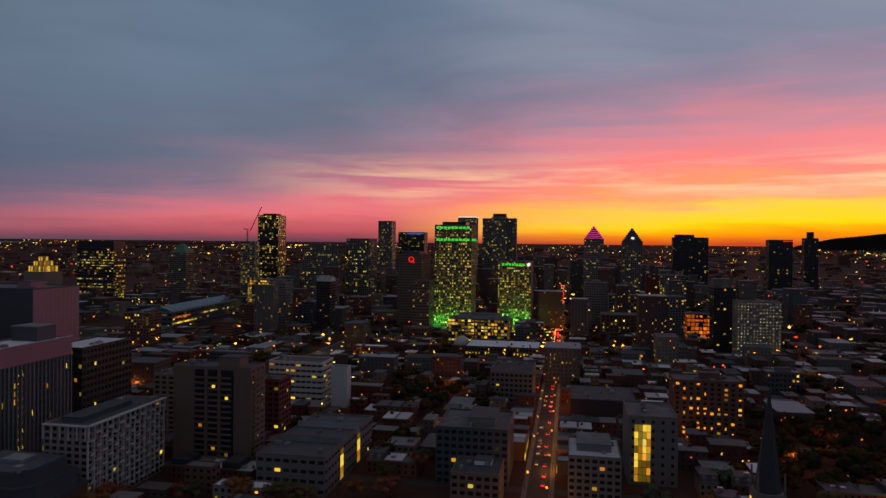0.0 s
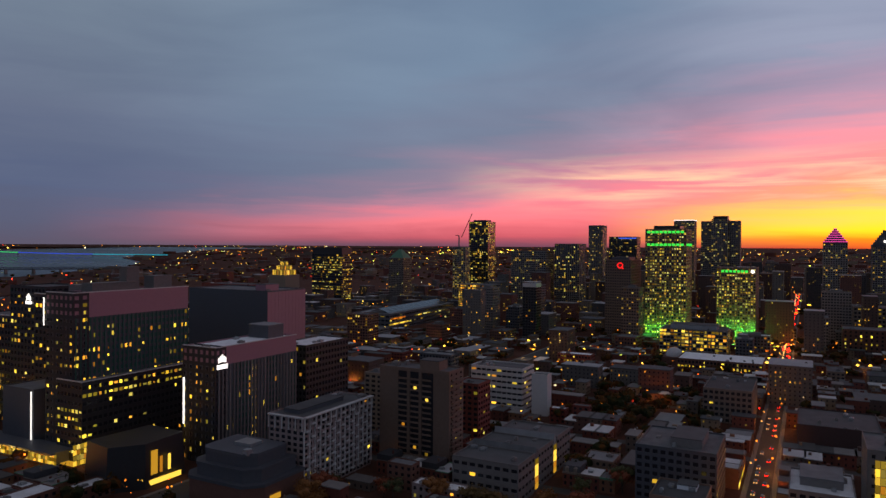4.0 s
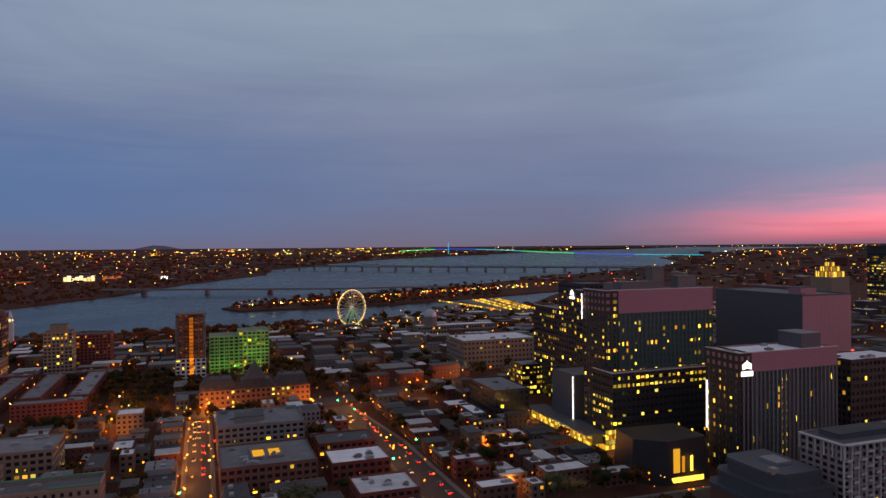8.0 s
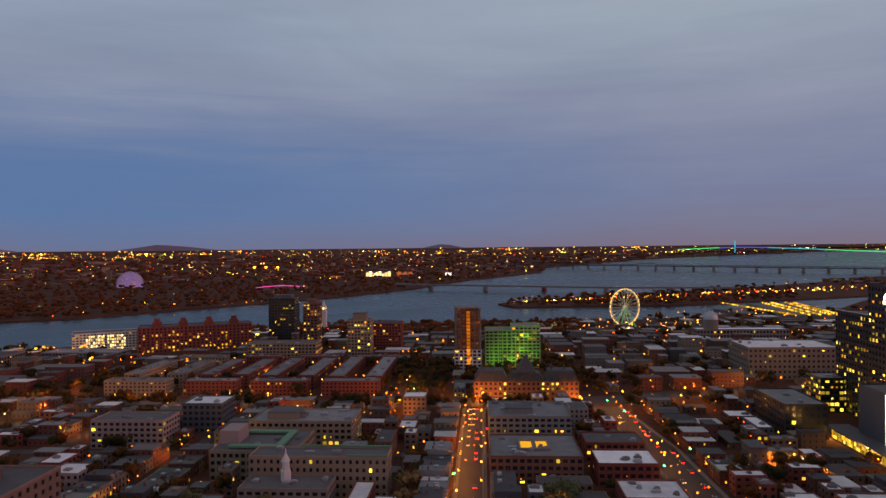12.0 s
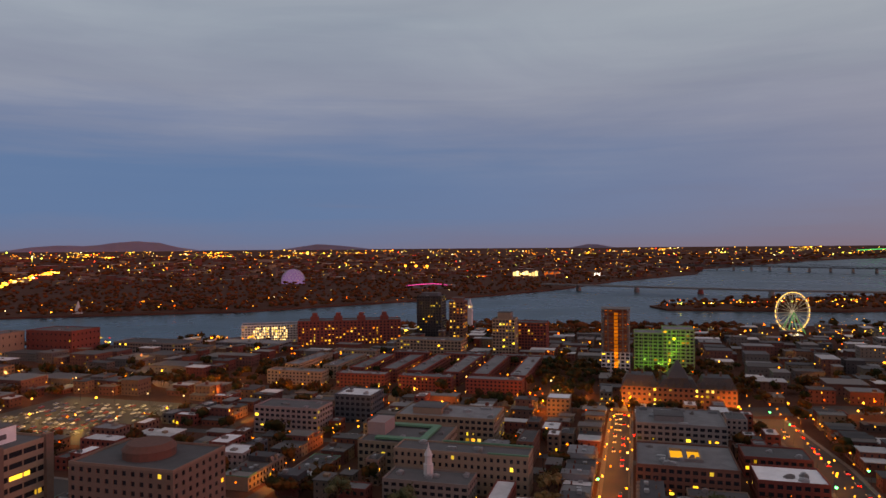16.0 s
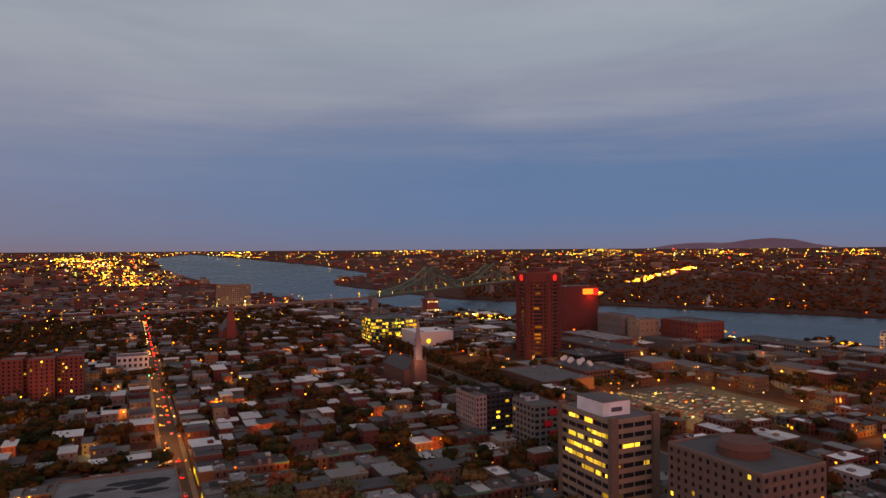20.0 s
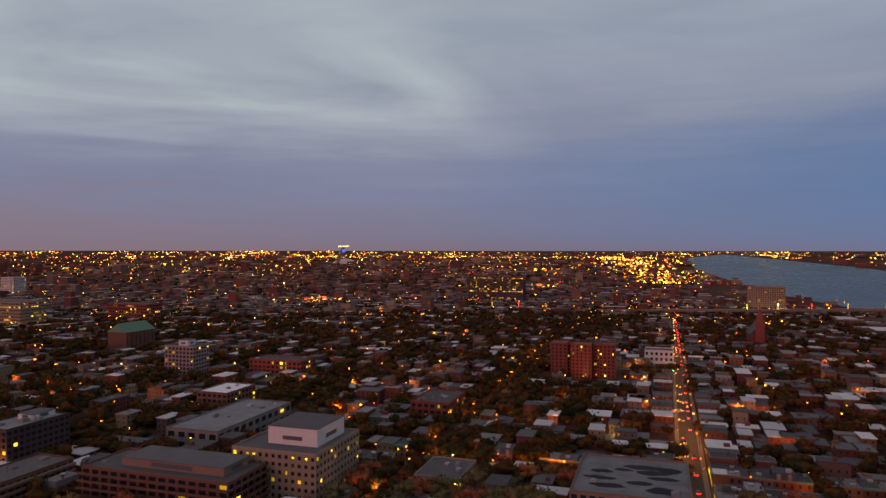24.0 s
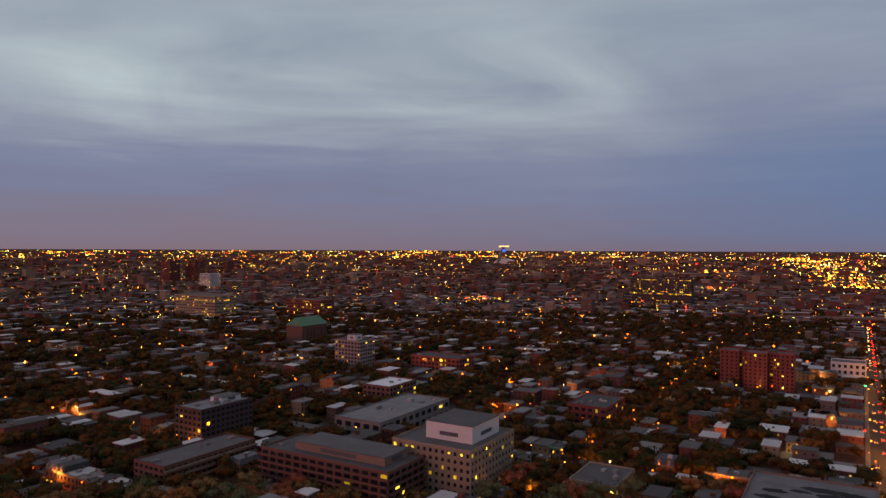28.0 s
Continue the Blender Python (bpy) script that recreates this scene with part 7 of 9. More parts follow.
def infill():
    """Low shops, flats and sheds in the gaps of the near blocks, then further out as one mesh."""
    r = random.Random(64)
    single, rest = 0, []
    for i in range(15000):
        a = r.choice([r.uniform(150, 300), r.uniform(252, 330), r.uniform(-38, 72), r.uniform(-38, 4)])
        d = 280 + 620 * r.random() ** 1.4
        x, y = round((-25 + d * math.cos(radians(a))) / 3) * 3, round(d * math.sin(radians(a)) / 3) * 3
        w, l = r.choice([(8, 14), (14, 9), (12, 18), (18, 12), (22, 15), (9, 26), (26, 11), (7, 11), (16, 16)])
        if d < 700 and a < 100 and i % 3 and y > 40:
            continue
        e = 0.6 if r.random() < 0.6 else 3
        q = (x - w / 2 - e, y - l / 2 - e, x + w / 2 + e, y + l / 2 + e)
        if not free(*q) or LOTS.hit(*q) or abs(y + 258 + 0.03 * max(0, x)) < 22 + l / 2 or -540 < y < -490 and x > -60:
            continue
        LOTS.append(q)
        h = r.choice([4, 6.6, 6.8, 7, 9.6, 10, 12.5])
        if d < 560 and single < 62 and h > 5 and a > 100:
            single += 1
            building(r.choice(["shop_building", "apartment_building", "apartment_building"]), r.choice(["low brick block with a flat membrane roof", "low flat-roofed block of brick flats", "three-storey walk-up with a tarred roof"]),
                     x, y, w, l, h, r.choice(["brown_brick", "red_brick", "red_brick", "tan", "grey_dark", "pale_pink"]), floor=3.1, bay=3.4, band=0.5, pier=0.5, lit=0.035, limit=3, claim=False,
                     roof=r.choice(["roof_white", "roof_grey", "roof_white", "roof", "roof_grey"]), units=r.choice([0, 1, 1]), parapet=0.6, group="low blocks between the streets")
        else:
            rest.append((x - w / 2, y - l / 2, x + w / 2, y + l / 2, h))
    # shops and flats packed along the wide street
    made = 0
    for i in range(2600):
        a0, b0, c, d0 = r.choice([(-216, -430, -142, -288), (-216, -430, -142, -288), (-106, -500, -76, -400), (-10, -500, 60, -340), (140, -490, 280, -290)])
        x, y = r.uniform(a0, c), r.uniform(b0, d0)
        w, l = r.choice([(8, 15), (15, 8), (11, 18), (18, 10), (24, 12), (7, 10)])
        q = (x - w / 2 - 0.4, y - l / 2 - 0.4, x + w / 2 + 0.4, y + l / 2 + 0.4)
        if RECTS.hit(*q) or LOTS.hit(*q) or not all(off_roads(u, v, 0.5) for u in (q[0], x, q[2]) for v in (q[1], y, q[3])):
            continue
        LOTS.append(q)
        h = r.choice([6.6, 7, 9.6, 10])
        if made < 40:
            made += 1
            building("shop_building", r.choice(["low brick block with a white membrane roof", "low brick walk-up flats with a flat roof"]), x, y, w, l, h, r.choice(["brown_brick", "red_brick", "red_brick", "tan"]), floor=3.1, bay=3.4, band=0.5, pier=0.5,
                     lit=0.03, limit=2, claim=False, roof=r.choice(["roof_white", "roof_white", "roof_grey", "roof"]), units=1, parapet=0.6, group="low blocks between the streets")
        else:
            rest.append((x - w / 2, y - l / 2, x + w / 2, y + l / 2, h))
    joined_blocks("low_blocks", "low flat-roofed blocks filling the side streets", "houses", rest, r, lit=0.7)


infill()


# ---- trees ----
ICO = [(0, 0, 1)] + [(0.894 * math.cos(i * 1.2566), 0.894 * math.sin(i * 1.2566), 0.447) for i in range(5)] + [(0.894 * math.cos(i * 1.2566 + 0.628), 0.894 * math.sin(i * 1.2566 + 0.628), -0.447) for i in range(5)] + [(0, 0, -1)]
ICO_F = [(0, i + 1, (i + 1) % 5 + 1) for i in range(5)] + [(i + 1, i + 6, (i + 1) % 5 + 1) for i in range(5)] + [((i + 1) % 5 + 1, i + 6, (i + 1) % 5 + 6) for i in range(5)] + [(11, (i + 1) % 5 + 6, i + 6) for i in range(5)]


def lump(s, c, rx, rz, rng, at=lambda *p: p, mi=0):
    """A ragged clump of leaves inside a crown."""
    n = len(s.v)
    for x, y, z in ICO:
        k = rng.uniform(0.72, 1.2)
        s.v.append(at(c[0] + x * rx * k, c[1] + y * rx * k, c[2] + z * rz * k))
    s.f += [(n + i, n + j, n + k) for i, j, k in ICO_F]
    s.m += [mi] * 20


def tree_template(height, spread, rng):
    t = thing("tree", "autumn tree with thinning brown and green leaves", "tree")
    s = Shape()
    s.prism(ngon(0.28, 7), 0, height * 0.45, scale=0.6)
    tips = []
    for i in range(6):
        a = i * 1.05 + rng.random()
        z0 = height * rng.uniform(0.28, 0.45)
        p = (math.cos(a) * spread * 0.55, math.sin(a) * spread * 0.55, height * rng.uniform(0.6, 0.9))
        s.beam((0, 0, z0), p, 0.16)
        tips.append(p)
        q = (p[0] * 1.5, p[1] * 1.5, p[2] + rng.uniform(-0.6, 0.8))
        s.beam(p, q, 0.08)
        tips.append(q)
    s.beam((0, 0, height * 0.44), (0, 0, height * 0.85), 0.2)
    tips.append((0, 0, height * 0.85))
    part("trunk", s, "bark", t)
    s = Shape()
    for p in tips:
        lump(s, p, spread * 0.36, spread * 0.30, rng)
        for i in range(46):
            d = Vector((rng.gauss(0, 1), rng.gauss(0, 1), rng.gauss(0, 0.8)))
            d *= spread * 0.30
            c = Vector(p) + d
            if c.z < height * 0.25:
                continue
            n1 = Vector((rng.uniform(-1, 1), rng.uniform(-1, 1), rng.uniform(-1, 1))).normalized()
            n2 = n1.cross(Vector((rng.uniform(-1, 1), rng.uniform(-1, 1), rng.uniform(-1, 1)))).normalized()
            z = rng.uniform(0.25, 0.6)
            s.poly([c + n1 * z, c + n2 * z * 0.8, c - n1 * z * 0.9, c - n2 * z * 0.7])
    part("crown", s, "leaf", t)
    return t


TR = random.Random(9)
TREES = [tree_template(h, w, TR) for h, w in ((9, 4.2), (11, 5.2), (12, 5.8), (10, 4.6), (14, 5.6))]


def plant():
    r = random.Random(33)
    spots = []
    for i in range(27000):
        a = r.uniform(-38, 75) if r.random() < 0.62 else r.uniform(150, 322)
        d = 285 + 1150 * r.random() ** 1.15
        x, y = -25 + d * math.cos(radians(a)), d * math.sin(radians(a))
        w = r.uniform(4.2, 8.6)
        if in_river(x, y) or not off_roads(x, y, -1.5 if r.random() < 0.3 else 1.0):
            continue
        if RECTS.hit(x - w * 0.7, y - w * 0.7, x + w * 0.7, y + w * 0.7) or LOTS.hit(x - 0.8, y - 0.8, x + 0.8, y + 0.8):
            continue
        if any(a0 < x < c and b0 < y < d0 for a0, b0, c, d0 in OPEN[2:4]) or (a > 100 and r.random() < 0.3):
            continue
        # groves and bare stretches
        if not grove(x, y) and r.random() < 0.45:
            continue
        spots.append((x, y, d, w))
    for a0, b0, c, d0 in OPEN[:2] + OPEN[4:5]:
        for i in range(60):
            spots.append((r.uniform(a0, c), r.uniform(b0, d0), 600, 4))
    for x in range(-220, 900, 13):
        spots.append((x, -258 - 0.03 * max(0, x) + 14, 400 + abs(x), 4))
    for i in range(130):
        spots.append((r.uniform(395, 760), r.uniform(-300, -287), 500, 4))
    for a0, b0, c, d0, k in ((-470, 105, -345, 190, 90), (-620, 120, -480, 260, 60), (-570, -135, -470, -85, 50), (-800, 230, -640, 330, 60), (-215, -400, -140, -340, 26), (430, -345, 560, -300, 40), (640, -400, 700, -310, 26), (250, -560, 420, -515, 30)):
        for i in range(k):       # small parks and planted yards
            x, y = r.uniform(a0, c), r.uniform(b0, d0)
            if off_roads(x, y, 1.0) and not LOTS.hit(x - 1, y - 1, x + 1, y + 1):
                spots.append((x, y, 470, r.uniform(4, 6.5)))
    for x in range(190, 1100, 9):       # street trees of the avenue
        for sg in (-1, 1):
            if r.random() < 0.7:
                spots.append((x + r.uniform(-3, 3), 106.5 + 0.016 * x + sg * 5.6, 330 + x * 0.6, r.uniform(3.4, 5)))
    for i in range(170):          # green strip along the expressway
        x = r.uniform(-60, 560)
        spots.append((x, (-495 if x < 140 else -495 - (x - 140) * 0.07) + r.uniform(-4, 6), 560, 4))
    clear = [s for s in spots if not RECTS.hit(s[0] - 1, s[1] - 1, s[0] + 1, s[1] + 1)]
    clear.sort(key=lambda s: s[2])
    for x, y, d, w in clear[:200]:
        copy_thing(r.choice(TREES), pose(x, y, 0, 0, 0, r.uniform(0, 360)) @ Matrix.Scale(1, 4))["group"] = "autumn trees in gardens and streets"
    far_trees("tree_belt", "autumn garden trees of the low city", [(x, y, r.uniform(8.5, 14.5), w) for x, y, d, w in clear[200:]], r, 34)


def far_trees(name, label, spots, r, leaves, leaf="leaf_isle"):
    """Woods too far to tell tree from tree: short trunks under ragged heads of leaf clumps, one mesh."""
    s = Shape()
    for x, y, h, w in spots:
        n = len(s.v)
        s.v += [fold(x - 0.2, y, 0), fold(x + 0.2, y, 0), fold(x, y + 0.3, 0), fold(x, y, h * 0.6)]
        s.f += [(n, n + 1, n + 3), (n + 1, n + 2, n + 3), (n + 2, n, n + 3)]
        s.m += [1, 1, 1]
        if leaves > 20:
            for i in range(3):
                a = i * 2.1 + r.random()
                lump(s, (x + w * 0.38 * math.cos(a), y + w * 0.38 * math.sin(a), h * r.uniform(0.52, 0.74)), w * 0.56, h * 0.22, r)
        else:
            lump(s, (x, y, h * 0.58), w * 0.78, h * 0.32, r, fold)
        for i in range(leaves):
            a, b = r.uniform(0, 6.283), r.uniform(-0.8, 1.0)
            q = r.uniform(0.62, 1.0)
            rr = w * math.sqrt(max(0.0, 1 - b * b)) * q
            c = (x + rr * math.cos(a), y + rr * math.sin(a), h * 0.62 + h * 0.36 * b * q)
            g = w * r.uniform(0.14, 0.28)
            n = len(s.v)
            for k in range(3):
                s.v.append(fold(c[0] + g * r.uniform(-1, 1), c[1] + g * r.uniform(-1, 1), c[2] + g * r.uniform(-1, 1)))
            s.f.append((n, n + 1, n + 2))
            s.m.append(0)
    return solo(name, s, [leaf, "bark"], label, "trees", kind="stuff")


plant()


def woods():
    r = random.Random(41)
    isle, park = [], []
    # wooded island across the river, the long jetty, and the south bank
    tries = 0
    while len(isle) < 5200 and tries < 40000:
        tries += 1
        a = r.uniform(246, 352)
        d = 118 / math.tan(radians(r.uniform(0.55, 7.5)))
        x, y = -25 + d * math.cos(radians(a)), d * math.sin(radians(a))
        if in_river(x, y) or y > -900 and x < 900 or y > -0.45 * x - 100:
            continue
        if a < 262 and d < 1400:
            continue
        k = max(1.0, d / 1900)
        isle.append((x, y, r.uniform(8, 14) * k ** 0.5, r.uniform(5, 9) * k))
    far_trees("far_woods", "dark red autumn woods across the river", isle, r, 8, "leaf_red")
    while len(park) < 3600:
        a = r.uniform(-3, 75) if r.random() < 0.7 else r.uniform(150, 245)
        d = 118 / math.tan(radians(r.uniform(0.6, 5.2)))
        x, y = -25 + d * math.cos(radians(a)), d * math.sin(radians(a))
        if in_river(x, y) or (a > 100 and d < 2100):
            continue
        k = max(1.0, d / 1500)
        park.append((x, y, r.uniform(7, 12) * k ** 0.4, r.uniform(4, 8) * k))
    far_trees("far_woods", "dark autumn trees between far houses", park, r, 8)


woods()


# ---- the far city on both banks ----
def far_city():
    r = random.Random(55)
    boxes = []
    while len(boxes) < 5200:
        a = r.uniform(-4, 78) if r.random() < 0.5 else r.uniform(148, 356)
        d = 118 / math.tan(radians(r.uniform(0.35, 5.6)))
        x, y = -25 + d * math.cos(radians(a)), d * math.sin(radians(a))
        if d < 1250 or in_river(x, y):
            continue
        if 246 < a < 340 and d < 2600:
            continue
        if 150 < a < 246 and d < 2250:
            continue
        k = max(1.0, d / 1600)
        w, l = r.uniform(7, 22) * k, r.uniform(8, 26) * k
        h = r.choice([6, 7, 8, 10, 12]) * k ** 0.5
        if r.random() < 0.03:
            h *= 2.6
        boxes.append((x - w / 2, y - l / 2, x + w / 2, y + l / 2, h))
    joined_blocks("far_houses", "endless low houses of the far suburbs", "houses", boxes, r, lit=0.8, far=True, roof="roof_city")


far_city()


def far_lights():
    """Lamps too far to tell apart: small lanterns by the thousand, on both banks."""
    r = random.Random(77)
    s = Shape()

    def lamp(x, y, z, w, flat=1.0, mi=0):
        px, py, pz = fold(x, y, z)
        d = math.hypot(px - HUB[0], py - HUB[1], )
        g = w * d
        ux, uy = -(py - HUB[1]) / d * g * flat, (px - HUB[0]) / d * g * flat
        n = len(s.v)
        s.v += [(px + ux, py + uy, pz), (px - ux, py - uy, pz), (px, py, pz + g), (px, py, pz - g), (px + (px - HUB[0]) / d * g, py + (py - HUB[1]) / d * g, pz), (px - (px - HUB[0]) / d * g, py - (py - HUB[1]) / d * g, pz)]
        for i, j, k in ((0, 2, 5), (2, 1, 5), (1, 3, 5), (3, 0, 5), (2, 0, 4), (1, 2, 4), (3, 1, 4), (0, 3, 4)):
            s.f.append((n + i, n + j, n + k))
            s.m.append(mi)

    def spot(a, el):
        d = 118 / math.tan(radians(el))
        return -25 + d * math.cos(radians(a)), d * math.sin(radians(a)), d
    n = 0
    while n < 6600:
        a = r.uniform(-4, 78) if r.random() < 0.42 else r.uniform(150, 356)
        el = r.choice([r.uniform(0.08, 0.7), r.uniform(0.3, 2.2), r.uniform(0.6, 6.5)])
        x, y, d = spot(a, el)
        if d < 650 or in_river(x, y) or (246 < a < 318 and 1300 < d < 2300 and r.random() < 0.68):
            continue
        if noise.noise((a / 2.6, 6 * math.log(d), 0.4)) < -0.06 and r.random() < 0.75:
            continue
        lamp(x, y, 9 + min(6, d / 600), r.choice([0.0003, 0.0004, 0.0005, 0.0007]) * (1.25 if r.random() < 0.1 else 1), r.choice([1, 1, 1.6]))
        n += 1
    # strings of lights along the horizon
    for k in range(170):
        a, el = r.choice([r.uniform(-4, 78), r.uniform(200, 356), r.uniform(290, 420)]), r.uniform(0.08, 0.62)
        for i in range(r.randrange(4, 16)):
            x, y, d = spot(a + i * r.uniform(0.06, 0.2), el + r.uniform(-0.03, 0.03))
            if not in_river(x, y):
                lamp(x, y, 10, r.choice([0.0003, 0.00045, 0.0007]), 2.0)
    # bright yards of the port down river
    for k in range(520):
        x = 2300 + 9500 * r.random() ** 1.8
        y = 0.065 * (x - 3000) + r.gauss(0, 0.026 * x)
        if not in_river(x, y):
            lamp(x, y, 14, r.choice([0.0004, 0.0006, 0.0009]), r.choice([1, 1.5, 2.2]))
    # pools of light: studio yards, quays, roads by the water
    for cx, cy, sx, sy, k in ((960, -530, 70, 30, 46), (770, -350, 30, 40, 14), (460, -740, 40, 14, 14), (330, -890, 70, 12, 12), (1370, -1064, 60, 20, 12), (2120, 333, 60, 60, 22), (1335, 731, 40, 50, 22),
                              (3943, 690, 300, 150, 26), (640, -700, 120, 30, 14), (1120, -180, 40, 40, 10), (-870, -60, 60, 60, 20), (-520, -560, 120, 60, 36), (-330, -560, 60, 14, 14), (-700, -300, 120, 120, 40)):
        for i in range(k):
            lamp(cx + r.uniform(-sx, sx), cy + r.uniform(-sy, sy), r.uniform(6, 12), r.choice([0.0008, 0.0011, 0.0014]), r.choice([1, 1.5, 2.2]))
    for i in range(520):          # lamps and signs of the centre
        x, y = r.uniform(-1950, -430), r.gauss(-180, 330)
        if not RECTS.hit(x - 1, y - 1, x + 1, y + 1):
            lamp(x, y, r.uniform(5, 16), r.choice([0.0006, 0.0008, 0.0012]), r.choice([1, 1.5, 2.5]))
    # street and porch lamps of the nearer quarters
    for i in range(2900):
        a, d = r.choice([r.uniform(225, 345), r.uniform(-15, 72), r.uniform(225, 300)]), 330 + 1300 * r.random() ** 1.3
        x, y = -25 + d * math.cos(radians(a)), d * math.sin(radians(a))
        if in_river(x, y) or RECTS.hit(x - 1, y - 1, x + 1, y + 1) or LOTS.hit(x, y, x, y):
            continue
        if i % 2 and x > 60 and y > -240:
            x = 65 + 85 * round((x - 65) / 85) + r.choice([-4.5, 4.5])
        lamp(x, y, r.choice([3, 5, 7.5, 8.5]), r.choice([0.0007, 0.0009, 0.0012, 0.0016]) * min(1.0, 500 / d + 0.35), 1.0, 1)
    for i in range(620):
        a, d = r.uniform(150, 226), 340 + 1000 * r.random() ** 1.1
        x, y = -25 + d * math.cos(radians(a)), d * math.sin(radians(a))
        if not (RECTS.hit(x - 1, y - 1, x + 1, y + 1) or LOTS.hit(x, y, x, y)):
            lamp(x, y, r.choice([4, 6, 8, 11]), r.choice([0.0006, 0.0009, 0.0013]) * (1.6 if r.random() < 0.06 else 1), 1.0, 1)
    # lit highway on the south bank
    for k in range(150):
        f = k / 149
        lamp(1744 + f * 1191 + r.uniform(-25, 25), -1497 - f * 1460 + r.uniform(-25, 25), 9, r.choice([0.0009, 0.0014]), 1.5)
    # quays, island roads and the jetty
    for k in range(150):
        f = r.random()
        lamp(-100 - 900 * f + r.uniform(-40, 10), -1380 - 330 * f - r.uniform(20, 160) * f, 9, r.choice([0.0006, 0.0008, 0.0011]))
    for k in range(120):
        lamp(r.uniform(-330, 250), r.uniform(-1000, -900), 8, r.choice([0.0005, 0.0008]))
    solo("distant_lamps", s, ["far_lamp", "porch_lamp"], "thousands of distant orange and yellow lamps", "lamps", kind="stuff")


far_lights()


# hills on the horizon
def hills():
    m = "hill"
    for lab, r, peaks in (("far flat-topped hill on the south-eastern horizon", 4860, ((318.5, 0), (316.5, 6), (315, 9), (313.2, 8), (312.2, 9), (310.8, 14), (309.5, 15), (308, 13), (306.6, 5), (305, 0))),
                          ("far low hill beyond the suburbs", 4870, ((299, 0), (297.5, 4), (296, 9), (295, 8), (293.5, 5), (291.5, 0))),
                          ("tiny far hill on the horizon", 4870, ((275, 0), (273.6, 6), (272.8, 5), (271.6, 0))),
                          ("wooded city hill dark against the afterglow", 4700, ((163.2, 0), (162, 6), (160.5, 13), (159, 17), (157.5, 21), (154, 34), (149, 44), (142, 46), (135, 30), (128, 0)))):
        s = Shape()
        fine = []
        for (a0, p0), (a1, p1) in zip(peaks, peaks[1:]):
            for i in range(8):
                f = i / 8
                fine.append((a0 + (a1 - a0) * f, (p0 + (p1 - p0) * f) * (1 + 0.08 * noise.noise((a0 + (a1 - a0) * f, 0.5, 0.2)))))
        fine.append(peaks[-1])
        base = {4860: 116, 4870: 116, 4700: 104}[r]
        front, top, back = [], [], []
        for a, p in fine:
            c, n = math.cos(radians(a)), math.sin(radians(a))
            top.append((HUB[0] + r * c, HUB[1] + r * n, 118 + p / 1216 * r if p > 0 else base))
            k = r - 18
            front.append((HUB[0] + k * c, HUB[1] + k * n, base - 12))
            k = r + 15
            back.append((HUB[0] + k * c, HUB[1] + k * n, base - 12))
        for i in range(len(fine) - 1):
            s.poly([front[i + 1], front[i], top[i], top[i + 1]])
            s.poly([top[i + 1], top[i], back[i], back[i + 1]])
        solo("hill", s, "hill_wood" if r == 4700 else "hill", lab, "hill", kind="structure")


# the haze over the far hills is put into this pale blue base colour
M["hill"] = material("far_hill_haze_colour", (0.17, 0.17, 0.24), rough=1.0, vary=0.1, scale=0.01, fine=0.05, spec=0.0)
M["hill_wood"] = material("wooded_hill", (0.022, 0.018, 0.016), rough=1.0, vary=0.3, scale=0.01, fine=0.05, spec=0.0)
hills()

